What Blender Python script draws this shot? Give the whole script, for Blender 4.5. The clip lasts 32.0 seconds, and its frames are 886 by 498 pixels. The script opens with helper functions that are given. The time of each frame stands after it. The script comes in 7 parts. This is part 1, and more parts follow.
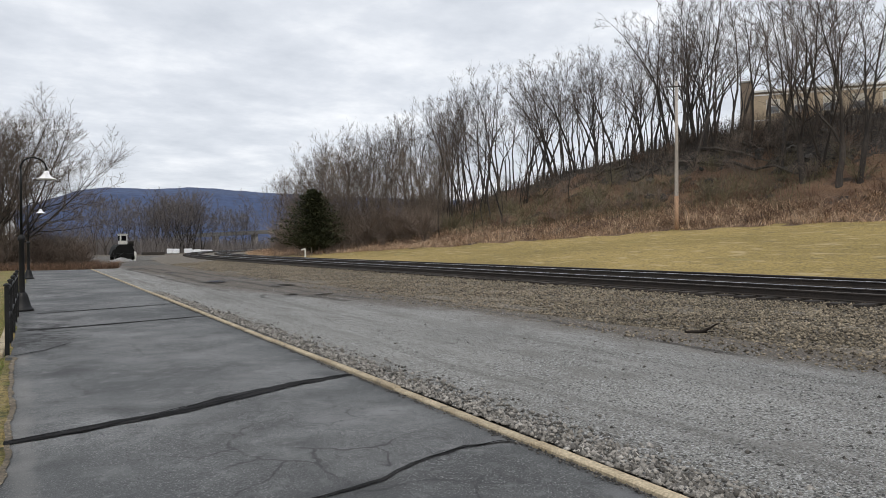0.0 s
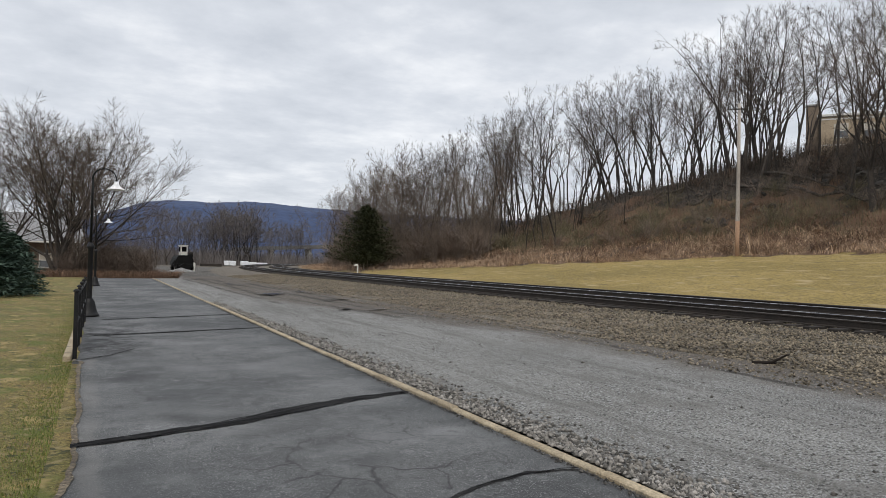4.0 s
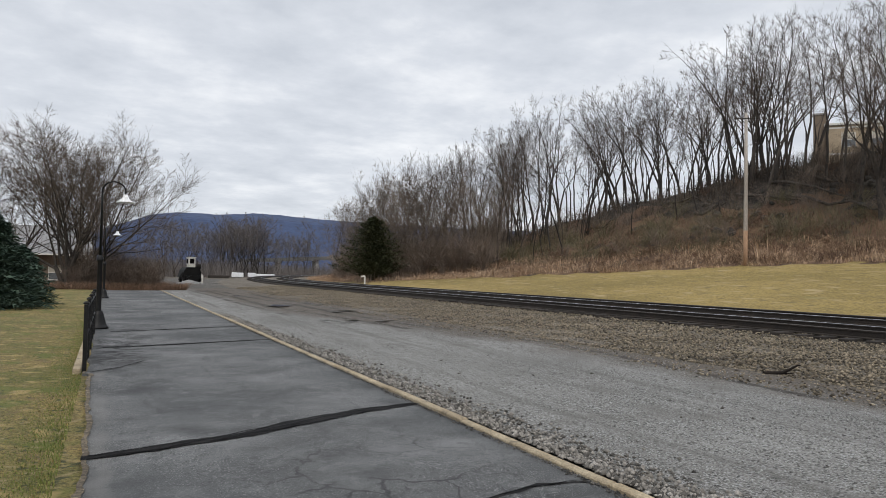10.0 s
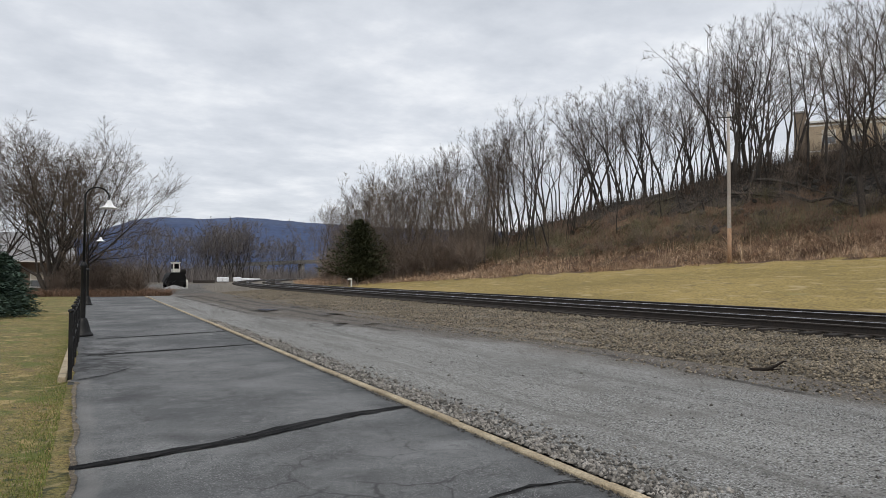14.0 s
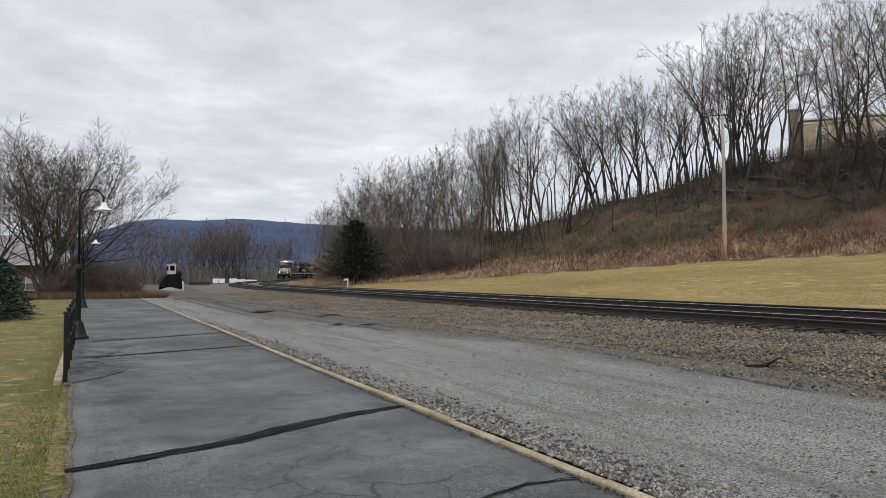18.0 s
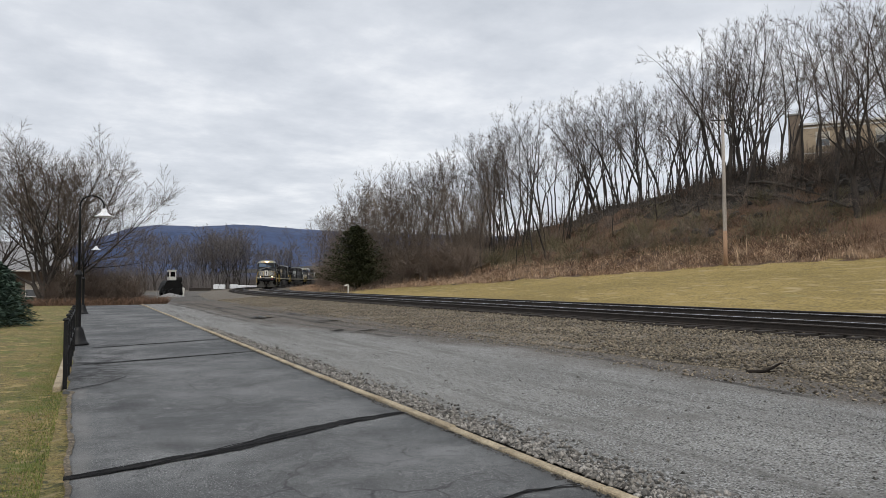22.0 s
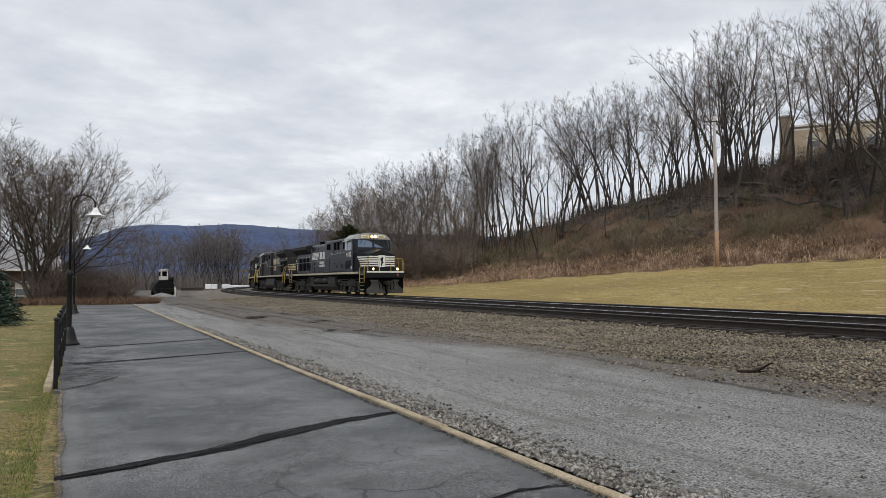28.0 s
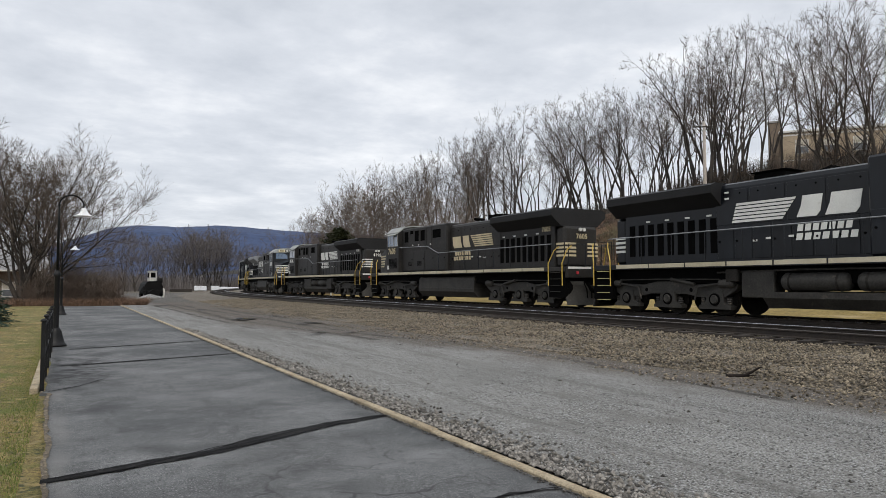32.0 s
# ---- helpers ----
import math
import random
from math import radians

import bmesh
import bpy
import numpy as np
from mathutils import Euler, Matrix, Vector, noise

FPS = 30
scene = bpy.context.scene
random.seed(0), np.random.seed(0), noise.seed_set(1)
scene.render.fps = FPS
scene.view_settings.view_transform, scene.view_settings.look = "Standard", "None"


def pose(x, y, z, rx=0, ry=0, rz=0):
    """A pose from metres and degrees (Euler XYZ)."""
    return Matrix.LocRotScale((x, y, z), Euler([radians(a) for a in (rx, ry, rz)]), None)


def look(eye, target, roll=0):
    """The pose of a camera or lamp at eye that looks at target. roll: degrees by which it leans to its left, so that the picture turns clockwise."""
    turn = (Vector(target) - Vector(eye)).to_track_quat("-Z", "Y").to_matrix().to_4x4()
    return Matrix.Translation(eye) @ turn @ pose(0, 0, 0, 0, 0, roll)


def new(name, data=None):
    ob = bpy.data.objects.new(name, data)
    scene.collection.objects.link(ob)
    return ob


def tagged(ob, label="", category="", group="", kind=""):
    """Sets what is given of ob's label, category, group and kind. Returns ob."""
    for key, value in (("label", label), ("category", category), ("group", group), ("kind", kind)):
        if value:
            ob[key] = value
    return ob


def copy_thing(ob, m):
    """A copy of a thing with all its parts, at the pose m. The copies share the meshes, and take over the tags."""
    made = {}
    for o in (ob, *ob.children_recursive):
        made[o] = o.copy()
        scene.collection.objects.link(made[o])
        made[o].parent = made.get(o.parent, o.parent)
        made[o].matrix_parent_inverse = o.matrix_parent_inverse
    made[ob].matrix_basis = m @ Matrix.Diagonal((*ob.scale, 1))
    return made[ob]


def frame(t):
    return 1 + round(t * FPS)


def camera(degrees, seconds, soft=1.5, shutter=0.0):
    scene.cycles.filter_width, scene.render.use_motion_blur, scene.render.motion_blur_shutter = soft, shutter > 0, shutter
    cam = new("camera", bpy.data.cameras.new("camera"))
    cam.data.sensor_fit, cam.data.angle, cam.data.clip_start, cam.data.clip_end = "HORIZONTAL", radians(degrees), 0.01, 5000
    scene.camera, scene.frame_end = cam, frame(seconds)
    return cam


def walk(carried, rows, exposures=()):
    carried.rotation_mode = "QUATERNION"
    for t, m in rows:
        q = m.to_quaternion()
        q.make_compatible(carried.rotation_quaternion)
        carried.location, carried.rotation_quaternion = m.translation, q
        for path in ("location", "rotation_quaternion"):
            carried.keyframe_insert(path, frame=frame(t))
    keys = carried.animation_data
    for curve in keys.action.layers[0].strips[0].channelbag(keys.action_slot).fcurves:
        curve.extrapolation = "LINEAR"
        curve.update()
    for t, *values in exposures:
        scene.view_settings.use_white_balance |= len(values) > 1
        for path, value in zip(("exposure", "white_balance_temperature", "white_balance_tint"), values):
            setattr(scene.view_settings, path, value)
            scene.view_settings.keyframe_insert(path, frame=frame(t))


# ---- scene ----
# ---------------------------------------------------------------- camera
cam = camera(66.3, 32.0, soft=0.7)

# seconds, heading, tilt, lean in degrees, eye in metres
PATH = [
    (0.0, -31.001, -0.397, -0.417, 0.091, -0.178, 1.607),
    (0.5, -30.379, 0.036, -0.856, 0.069, -0.100, 1.605),
    (1.0, -30.058, 0.534, 0.841, 0.038, -0.034, 1.592),
    (1.5, -29.617, 0.801, 0.672, 0.025, -0.043, 1.598),
    (2.0, -29.734, 0.675, 0.732, 0.046, -0.017, 1.586),
    (2.5, -29.160, 1.071, 0.834, 0.041, -0.032, 1.589),
    (3.0, -27.582, 0.987, 0.129, 0.038, -0.034, 1.611),
    (3.5, -26.708, 1.179, 1.253, 0.039, -0.014, 1.589),
    (5.5, -27.072, 1.411, 0.766, 0.021, -0.017, 1.593),
    (6.0, -26.428, 2.174, -0.310, 0.039, -0.008, 1.598),
    (6.5, -26.002, 1.728, 1.395, 0.039, -0.024, 1.591),
    (7.0, -25.907, 1.728, 1.202, 0.026, -0.011, 1.593),
    (7.5, -25.890, 1.857, 1.158, 0.024, -0.008, 1.586),
    (8.0, -26.269, 1.930, 1.123, 0.019, -0.035, 1.591),
    (8.5, -26.046, 1.844, 0.914, 0.025, -0.009, 1.594),
    (9.0, -25.637, 1.917, 0.965, 0.021, -0.000, 1.595),
    (9.5, -25.720, 2.005, 0.996, 0.017, -0.005, 1.588),
    (10.0, -26.143, 2.089, 0.983, 0.017, -0.013, 1.593),
    (10.5, -26.087, 2.001, 0.874, 0.020, -0.003, 1.592),
    (11.0, -25.816, 1.967, 0.605, 0.012, 0.003, 1.591),
    (11.5, -25.212, 1.959, 0.569, -0.001, 0.012, 1.596),
    (12.0, -24.988, 1.985, 0.852, -0.021, 0.015, 1.594),
    (12.5, -25.748, 2.090, 0.189, -0.012, 0.020, 1.590),
    (13.0, -26.975, 2.006, 0.356, -0.006, 0.012, 1.590),
    (13.5, -27.303, 2.060, 0.099, -0.010, 0.004, 1.597),
    (14.0, -27.313, 2.225, 0.163, -0.008, 0.007, 1.599),
    (14.5, -27.159, 2.347, 0.125, -0.004, -0.003, 1.598),
    (16.5, -27.639, 2.059, -0.068, 0.001, 0.006, 1.597),
    (17.0, -27.484, 2.105, -0.080, 0.004, 0.006, 1.598),
    (17.5, -27.493, 2.129, -0.229, -0.004, -0.008, 1.600),
    (18.0, -27.634, 2.206, -0.296, -0.002, -0.000, 1.594),
    (18.5, -27.810, 2.219, -0.291, -0.002, -0.007, 1.594),
    (19.0, -27.779, 2.272, -0.141, 0.000, -0.003, 1.592),
    (19.5, -27.739, 2.316, -0.060, 0.007, 0.013, 1.593),
    (20.0, -27.896, 2.390, -0.154, 0.007, 0.008, 1.594),
    (20.5, -27.954, 2.440, -0.203, 0.006, 0.002, 1.598),
    (21.0, -27.768, 2.498, -0.284, 0.010, 0.009, 1.600),
    (21.5, -27.633, 2.592, -0.349, 0.014, 0.013, 1.597),
    (22.0, -27.592, 2.665, -0.401, 0.009, 0.005, 1.599),
    (22.5, -27.635, 2.751, -0.416, 0.011, 0.010, 1.597),
    (23.0, -27.790, 2.845, -0.413, 0.009, 0.007, 1.596),
    (23.5, -27.827, 2.898, -0.406, 0.005, 0.001, 1.600),
    (24.0, -27.849, 2.899, -0.426, -0.003, -0.017, 1.598),
    (24.5, -27.860, 2.923, -0.457, -0.003, -0.014, 1.600),
    (25.0, -27.915, 2.925, -0.511, -0.003, -0.019, 1.599),
    (25.5, -27.941, 2.839, -0.429, 0.006, -0.014, 1.596),
    (27.5, -28.196, 2.675, -0.248, 0.004, -0.007, 1.597),
    (28.0, -28.195, 2.673, -0.306, 0.005, -0.010, 1.598),
    (28.5, -28.201, 2.685, -0.296, 0.006, -0.006, 1.596),
    (29.0, -28.212, 2.678, -0.242, 0.003, -0.004, 1.599),
    (29.5, -28.273, 2.698, -0.212, 0.014, 0.008, 1.594),
    (30.0, -28.358, 2.709, -0.185, 0.003, 0.001, 1.599),
    (30.5, -28.503, 2.766, -0.172, 0.002, -0.001, 1.601),
    (31.0, -28.600, 2.800, -0.137, 0.007, -0.002, 1.601),
    (31.5, -28.730, 2.834, -0.140, 0.000, -0.004, 1.603),
    (32.0, -28.999, 2.910, 0.000, 0.000, 0.000, 1.600),
]


def eye_pose(h, tilt, lean, x, y, z):
    h, tilt = radians(h), radians(tilt)
    ahead = Vector((-math.sin(h) * math.cos(tilt), math.cos(h) * math.cos(tilt), math.sin(tilt)))
    e = Vector((x, y, z))
    return look(e, e + ahead * 10, lean)


walk(cam, [(row[0], eye_pose(*row[1:])) for row in PATH], [(0.0, 0.1), (2.0, 0.1), (3.2, 0.0), (29.5, 0.0), (32.0, 0.05)])

# ---------------------------------------------------------------- world, sun
SUN_EL, SUN_AZ = 48, 200
world = bpy.data.worlds.new("overcast_sky")
scene.world = world
world.use_nodes = True


def sky_nodes():
    nt = world.node_tree
    nt.nodes.clear()
    N, L = nt.nodes.new, nt.links.new
    out, bg = N("ShaderNodeOutputWorld"), N("ShaderNodeBackground")
    sky = N("ShaderNodeTexSky")
    sky.sky_type, sky.sun_disc = "NISHITA", False
    sky.sun_elevation, sky.sun_rotation = radians(SUN_EL), radians(SUN_AZ)
    sky.air_density, sky.dust_density = 1.0, 2.0
    tc = N("ShaderNodeTexCoord")
    sep = N("ShaderNodeSeparateXYZ")
    L(tc.outputs["Generated"], sep.inputs[0])
    # a cloud deck seen in perspective: the direction divided by its height
    hgt = N("ShaderNodeMath")
    hgt.operation = "MAXIMUM"
    L(sep.outputs["Z"], hgt.inputs[0])
    hgt.inputs[1].default_value = 0.0
    lift = N("ShaderNodeMath")
    lift.operation = "ADD"
    L(hgt.outputs[0], lift.inputs[0])
    lift.inputs[1].default_value = 0.12
    dx, dy = N("ShaderNodeMath"), N("ShaderNodeMath")
    for node, ax in ((dx, "X"), (dy, "Y")):
        node.operation = "DIVIDE"
        L(sep.outputs[ax], node.inputs[0])
        L(lift.outputs[0], node.inputs[1])
    comb = N("ShaderNodeCombineXYZ")
    L(dx.outputs[0], comb.inputs[0])
    L(dy.outputs[0], comb.inputs[1])
    big, small = N("ShaderNodeTexNoise"), N("ShaderNodeTexNoise")
    for node, sc, det, ro in ((big, 1.05, 5, 0.52), (small, 3.4, 7, 0.6)):
        node.inputs["Scale"].default_value, node.inputs["Detail"].default_value = sc, det
        node.inputs["Roughness"].default_value = ro
        L(comb.outputs[0], node.inputs["Vector"])
    mixn = N("ShaderNodeMix")
    mixn.data_type = "FLOAT"
    mixn.inputs[0].default_value = 0.42
    L(big.outputs[0], mixn.inputs[2])
    L(small.outputs[0], mixn.inputs[3])
    ramp = N("ShaderNodeValToRGB")
    e = ramp.color_ramp.elements
    e[0].position, e[0].color = 0.30, (0.56, 0.60, 0.665, 1)
    e[1].position, e[1].color = 0.70, (1.04, 1.055, 1.08, 1)
    m = e.new(0.50)
    m.color = (0.745, 0.78, 0.84, 1)
    L(mixn.outputs[0], ramp.inputs[0])
    # the deck over the clear sky
    dim = N("ShaderNodeMix")
    dim.data_type, dim.blend_type = "RGBA", "MULTIPLY"
    dim.inputs[0].default_value = 1.0
    dim.inputs[7].default_value = (0.09, 0.09, 0.09, 1)
    L(sky.outputs[0], dim.inputs[6])
    deck = N("ShaderNodeMix")
    deck.data_type = "RGBA"
    deck.inputs[0].default_value = 0.93
    L(dim.outputs[2], deck.inputs[6])
    L(ramp.outputs[0], deck.inputs[7])
    L(deck.outputs[2], bg.inputs[0])
    bg.inputs[1].default_value = 1.0
    L(bg.outputs[0], out.inputs[0])


sky_nodes()
sun = new("sun", bpy.data.lights.new("sun", "SUN"))
sun.data.energy, sun.data.angle, sun.data.color = 1.5, radians(20), (1.0, 0.94, 0.85)
_az, _el = radians(SUN_AZ), radians(SUN_EL)
_to = Vector((math.sin(_az) * math.cos(_el), math.cos(_az) * math.cos(_el), math.sin(_el)))
sun.matrix_world = look(_to * 60, (0, 0, 0))
scene.view_settings.exposure = 0.0

# ---------------------------------------------------------------- materials
def surface(name, c1, c2, scale=3.0, rough=0.85, metal=0.0, bump=0.3, fine=40.0, c3=None, spots=0.0, vary=0.0, contrast=0.28,
            depth=0.01, coat=0.0, stretch=(1, 1, 1), island=0.0, specks=(), spec=0.5):
    """A procedural surface: two tones at a large scale, grain at a fine one, relief from the grain."""
    m = bpy.data.materials.new(name)
    m.use_nodes = True
    nt = m.node_tree
    N, L = nt.nodes.new, nt.links.new
    bs = nt.nodes["Principled BSDF"]
    tc, mp = N("ShaderNodeTexCoord"), N("ShaderNodeMapping")
    mp.inputs["Scale"].default_value = stretch
    L(tc.outputs["Object"], mp.inputs[0])
    n1, n2 = N("ShaderNodeTexNoise"), N("ShaderNodeTexNoise")
    for node, sc, det in ((n1, scale, 5), (n2, fine, 4)):
        node.inputs["Scale"].default_value, node.inputs["Detail"].default_value = sc, det
        node.inputs["Roughness"].default_value = 0.62
        L(mp.outputs[0], node.inputs["Vector"])
    r1 = N("ShaderNodeMapRange")
    r1.inputs[1].default_value, r1.inputs[2].default_value = 0.34, 0.66
    L(n1.outputs[0], r1.inputs[0])
    mx = N("ShaderNodeMix")
    mx.data_type = "RGBA"
    L(r1.outputs[0], mx.inputs[0])
    mx.inputs[6].default_value, mx.inputs[7].default_value = (*c1, 1), (*c2, 1)
    col = mx.outputs[2]
    g = N("ShaderNodeMapRange")
    g.inputs[1].default_value, g.inputs[2].default_value = 0.36, 0.64
    g.inputs[3].default_value, g.inputs[4].default_value = 1 - contrast, 1 + contrast
    L(n2.outputs[0], g.inputs[0])
    gm = N("ShaderNodeMix")
    gm.data_type, gm.blend_type = "RGBA", "MULTIPLY"
    gm.inputs[0].default_value = 1.0
    L(col, gm.inputs[6])
    L(g.outputs[0], gm.inputs[7])
    col = gm.outputs[2]
    if c3:
        n3, r3 = N("ShaderNodeTexNoise"), N("ShaderNodeMapRange")
        n3.inputs["Scale"].default_value, n3.inputs["Detail"].default_value = scale * 2.3, 6
        L(mp.outputs[0], n3.inputs["Vector"])
        r3.inputs[1].default_value, r3.inputs[2].default_value = 0.62 - spots, 0.70 - spots
        L(n3.outputs[0], r3.inputs[0])
        m3 = N("ShaderNodeMix")
        m3.data_type = "RGBA"
        L(r3.outputs[0], m3.inputs[0])
        L(col, m3.inputs[6])
        m3.inputs[7].default_value = (*c3, 1)
        col = m3.outputs[2]
    for k, (sc, lo, hi, tone) in enumerate(specks):
        n4, r4 = N("ShaderNodeTexNoise"), N("ShaderNodeMapRange")
        n4.inputs["Scale"].default_value, n4.inputs["Detail"].default_value = sc, 1.5
        L(mp.outputs[0], n4.inputs["Vector"])
        r4.inputs[1].default_value, r4.inputs[2].default_value = lo, hi
        L(n4.outputs[0], r4.inputs[0])
        m4 = N("ShaderNodeMix")
        m4.data_type = "RGBA"
        L(r4.outputs[0], m4.inputs[0])
        L(col, m4.inputs[6])
        m4.inputs[7].default_value = (*tone, 1)
        col = m4.outputs[2]
    if vary or island:
        src = N("ShaderNodeNewGeometry").outputs["Random Per Island"] if island else N("ShaderNodeObjectInfo").outputs["Random"]
        rv = N("ShaderNodeMapRange")
        k = vary or island
        rv.inputs[3].default_value, rv.inputs[4].default_value = 1 - k, 1 + k
        L(src, rv.inputs[0])
        vm = N("ShaderNodeMix")
        vm.data_type, vm.blend_type = "RGBA", "MULTIPLY"
        vm.inputs[0].default_value = 1.0
        L(col, vm.inputs[6])
        L(rv.outputs[0], vm.inputs[7])
        col = vm.outputs[2]
    L(col, bs.inputs["Base Color"])
    bs.inputs["Metallic"].default_value = metal
    bs.inputs["Specular IOR Level"].default_value = spec
    rr = N("ShaderNodeMapRange")
    rr.inputs[3].default_value, rr.inputs[4].default_value = max(rough - 0.12, 0.03), min(rough + 0.1, 1.0)
    L(n1.outputs[0], rr.inputs[0])
    L(rr.outputs[0], bs.inputs["Roughness"])
    if coat:
        bs.inputs["Coat Weight"].default_value = coat
    if bump:
        b = N("ShaderNodeBump")
        b.inputs["Strength"].default_value, b.inputs["Distance"].default_value = bump, depth
        L(n2.outputs[0], b.inputs["Height"])
        L(b.outputs[0], bs.inputs["Normal"])
    return m


def edge_dirt(m, axis, start, end, wander, tone, course=None):
    """Dirt washed over a surface from one side, with an uneven edge; course: from y to y the edge moves from x to x."""
    nt = m.node_tree
    N, L = nt.nodes.new, nt.links.new
    bs = nt.nodes["Principled BSDF"]
    old = bs.inputs["Base Color"].links[0].from_socket
    tc, sep, ns, ad, mr, mx, gr, sc = (N("ShaderNode" + k) for k in ("TexCoord", "SeparateXYZ", "TexNoise", "Math", "MapRange", "Mix", "TexNoise", "MapRange"))
    L(tc.outputs["Object"], sep.inputs[0])
    L(tc.outputs["Object"], ns.inputs["Vector"])
    L(tc.outputs["Object"], gr.inputs["Vector"])
    ns.inputs["Scale"].default_value, ns.inputs["Detail"].default_value = 0.8, 6
    gr.inputs["Scale"].default_value, gr.inputs["Detail"].default_value = 24, 3
    ad.operation = "MULTIPLY_ADD"
    L(ns.outputs[0], ad.inputs[0])
    ad.inputs[1].default_value = wander
    if course:
        cm, sb = N("ShaderNodeMapRange"), N("ShaderNodeMath")
        for k in range(4):
            cm.inputs[k + 1].default_value = course[k]
        L(sep.outputs["Y"], cm.inputs[0])
        sb.operation = "SUBTRACT"
        L(sep.outputs[axis], sb.inputs[0])
        L(cm.outputs[0], sb.inputs[1])
        L(sb.outputs[0], ad.inputs[2])
    else:
        L(sep.outputs[axis], ad.inputs[2])
    mr.inputs[1].default_value, mr.inputs[2].default_value = start + wander / 2, end + wander / 2
    mr.inputs[4].default_value = 0.85
    L(ad.outputs[0], mr.inputs[0])
    mx.data_type = "RGBA"
    L(mr.outputs[0], mx.inputs[0])
    L(old, mx.inputs[6])
    tn = N("ShaderNodeMix")
    tn.data_type = "RGBA"
    sc.inputs[1].default_value, sc.inputs[2].default_value = 0.42, 0.62
    L(gr.outputs[0], sc.inputs[0])
    L(sc.outputs[0], tn.inputs[0])
    tn.inputs[6].default_value, tn.inputs[7].default_value = (*[c * 0.55 for c in tone], 1), (*[c * 1.5 for c in tone], 1)
    L(tn.outputs[2], mx.inputs[7])
    L(mx.outputs[2], bs.inputs["Base Color"])


def wheel_streaks(m, stretch, tone, share):
    """Long dark tracks pressed into a loose surface by wheels."""
    nt = m.node_tree
    N, L = nt.nodes.new, nt.links.new
    bs = nt.nodes["Principled BSDF"]
    old = bs.inputs["Base Color"].links[0].from_socket
    tc, mp, ns, mr, mx = (N("ShaderNode" + k) for k in ("TexCoord", "Mapping", "TexNoise", "MapRange", "Mix"))
    mp.inputs["Scale"].default_value = stretch
    L(tc.outputs["Object"], mp.inputs[0])
    L(mp.outputs[0], ns.inputs["Vector"])
    ns.inputs["Scale"].default_value, ns.inputs["Detail"].default_value, ns.inputs["Roughness"].default_value = 1.0, 5, 0.7
    mr.inputs[1].default_value, mr.inputs[2].default_value, mr.inputs[4].default_value = 0.5, 0.66, share
    L(ns.outputs[0], mr.inputs[0])
    mx.data_type = "RGBA"
    L(mr.outputs[0], mx.inputs[0])
    L(old, mx.inputs[6])
    mx.inputs[7].default_value = (*tone, 1)
    L(mx.outputs[2], bs.inputs["Base Color"])


def rut(m, y0, x0, y1, x1, wide, tone, share=0.8):
    """A soft dark track that runs from (x0, y0) to (x1, y1), with uneven edges and gaps."""
    nt = m.node_tree
    N, L = nt.nodes.new, nt.links.new
    bs = nt.nodes["Principled BSDF"]
    old = bs.inputs["Base Color"].links[0].from_socket
    tc, sep, cm, ns, gap = (N("ShaderNode" + k) for k in ("TexCoord", "SeparateXYZ", "MapRange", "TexNoise", "TexNoise"))
    L(tc.outputs["Object"], sep.inputs[0])
    L(tc.outputs["Object"], ns.inputs["Vector"])
    L(tc.outputs["Object"], gap.inputs["Vector"])
    ns.inputs["Scale"].default_value, ns.inputs["Detail"].default_value, ns.inputs["Roughness"].default_value = 1.4, 7, 0.7
    gap.inputs["Scale"].default_value, gap.inputs["Detail"].default_value = 0.55, 3

    def math_node(op, a, b=None, c=None):
        n = N("ShaderNodeMath")
        n.operation = op
        for k, v in enumerate((a, b, c)):
            if v is None:
                continue
            if isinstance(v, (int, float)):
                n.inputs[k].default_value = v
            else:
                L(v, n.inputs[k])
        return n.outputs[0]

    for k, v in enumerate((y0, y1, x0, x1)):
        cm.inputs[k + 1].default_value = v
    L(sep.outputs["Y"], cm.inputs[0])
    off = math_node("SUBTRACT", sep.outputs["X"], cm.outputs[0])
    off = math_node("MULTIPLY_ADD", math_node("SUBTRACT", ns.outputs[0], 0.5), wide * 3.0, off)
    near = math_node("SUBTRACT", 1.0, math_node("DIVIDE", math_node("ABSOLUTE", off), wide))
    soft = N("ShaderNodeMapRange")
    soft.inputs[1].default_value, soft.inputs[2].default_value = 0.0, 0.7
    L(near, soft.inputs[0])
    ends = math_node("MULTIPLY", math_node("MULTIPLY_ADD", sep.outputs["Y"], 0.5, -y0 * 0.5), math_node("MULTIPLY_ADD", sep.outputs["Y"], -0.5, y1 * 0.5))
    ends = math_node("MINIMUM", math_node("MAXIMUM", ends, 0.0), 1.0)
    hole = N("ShaderNodeMapRange")
    hole.inputs[1].default_value, hole.inputs[2].default_value = 0.36, 0.52
    L(gap.outputs[0], hole.inputs[0])
    fac = math_node("MULTIPLY", math_node("MULTIPLY", soft.outputs[0], ends), math_node("MULTIPLY", hole.outputs[0], share))
    mx = N("ShaderNodeMix")
    mx.data_type = "RGBA"
    L(fac, mx.inputs[0])
    L(old, mx.inputs[6])
    mx.inputs[7].default_value = (*tone, 1)
    L(mx.outputs[2], bs.inputs["Base Color"])


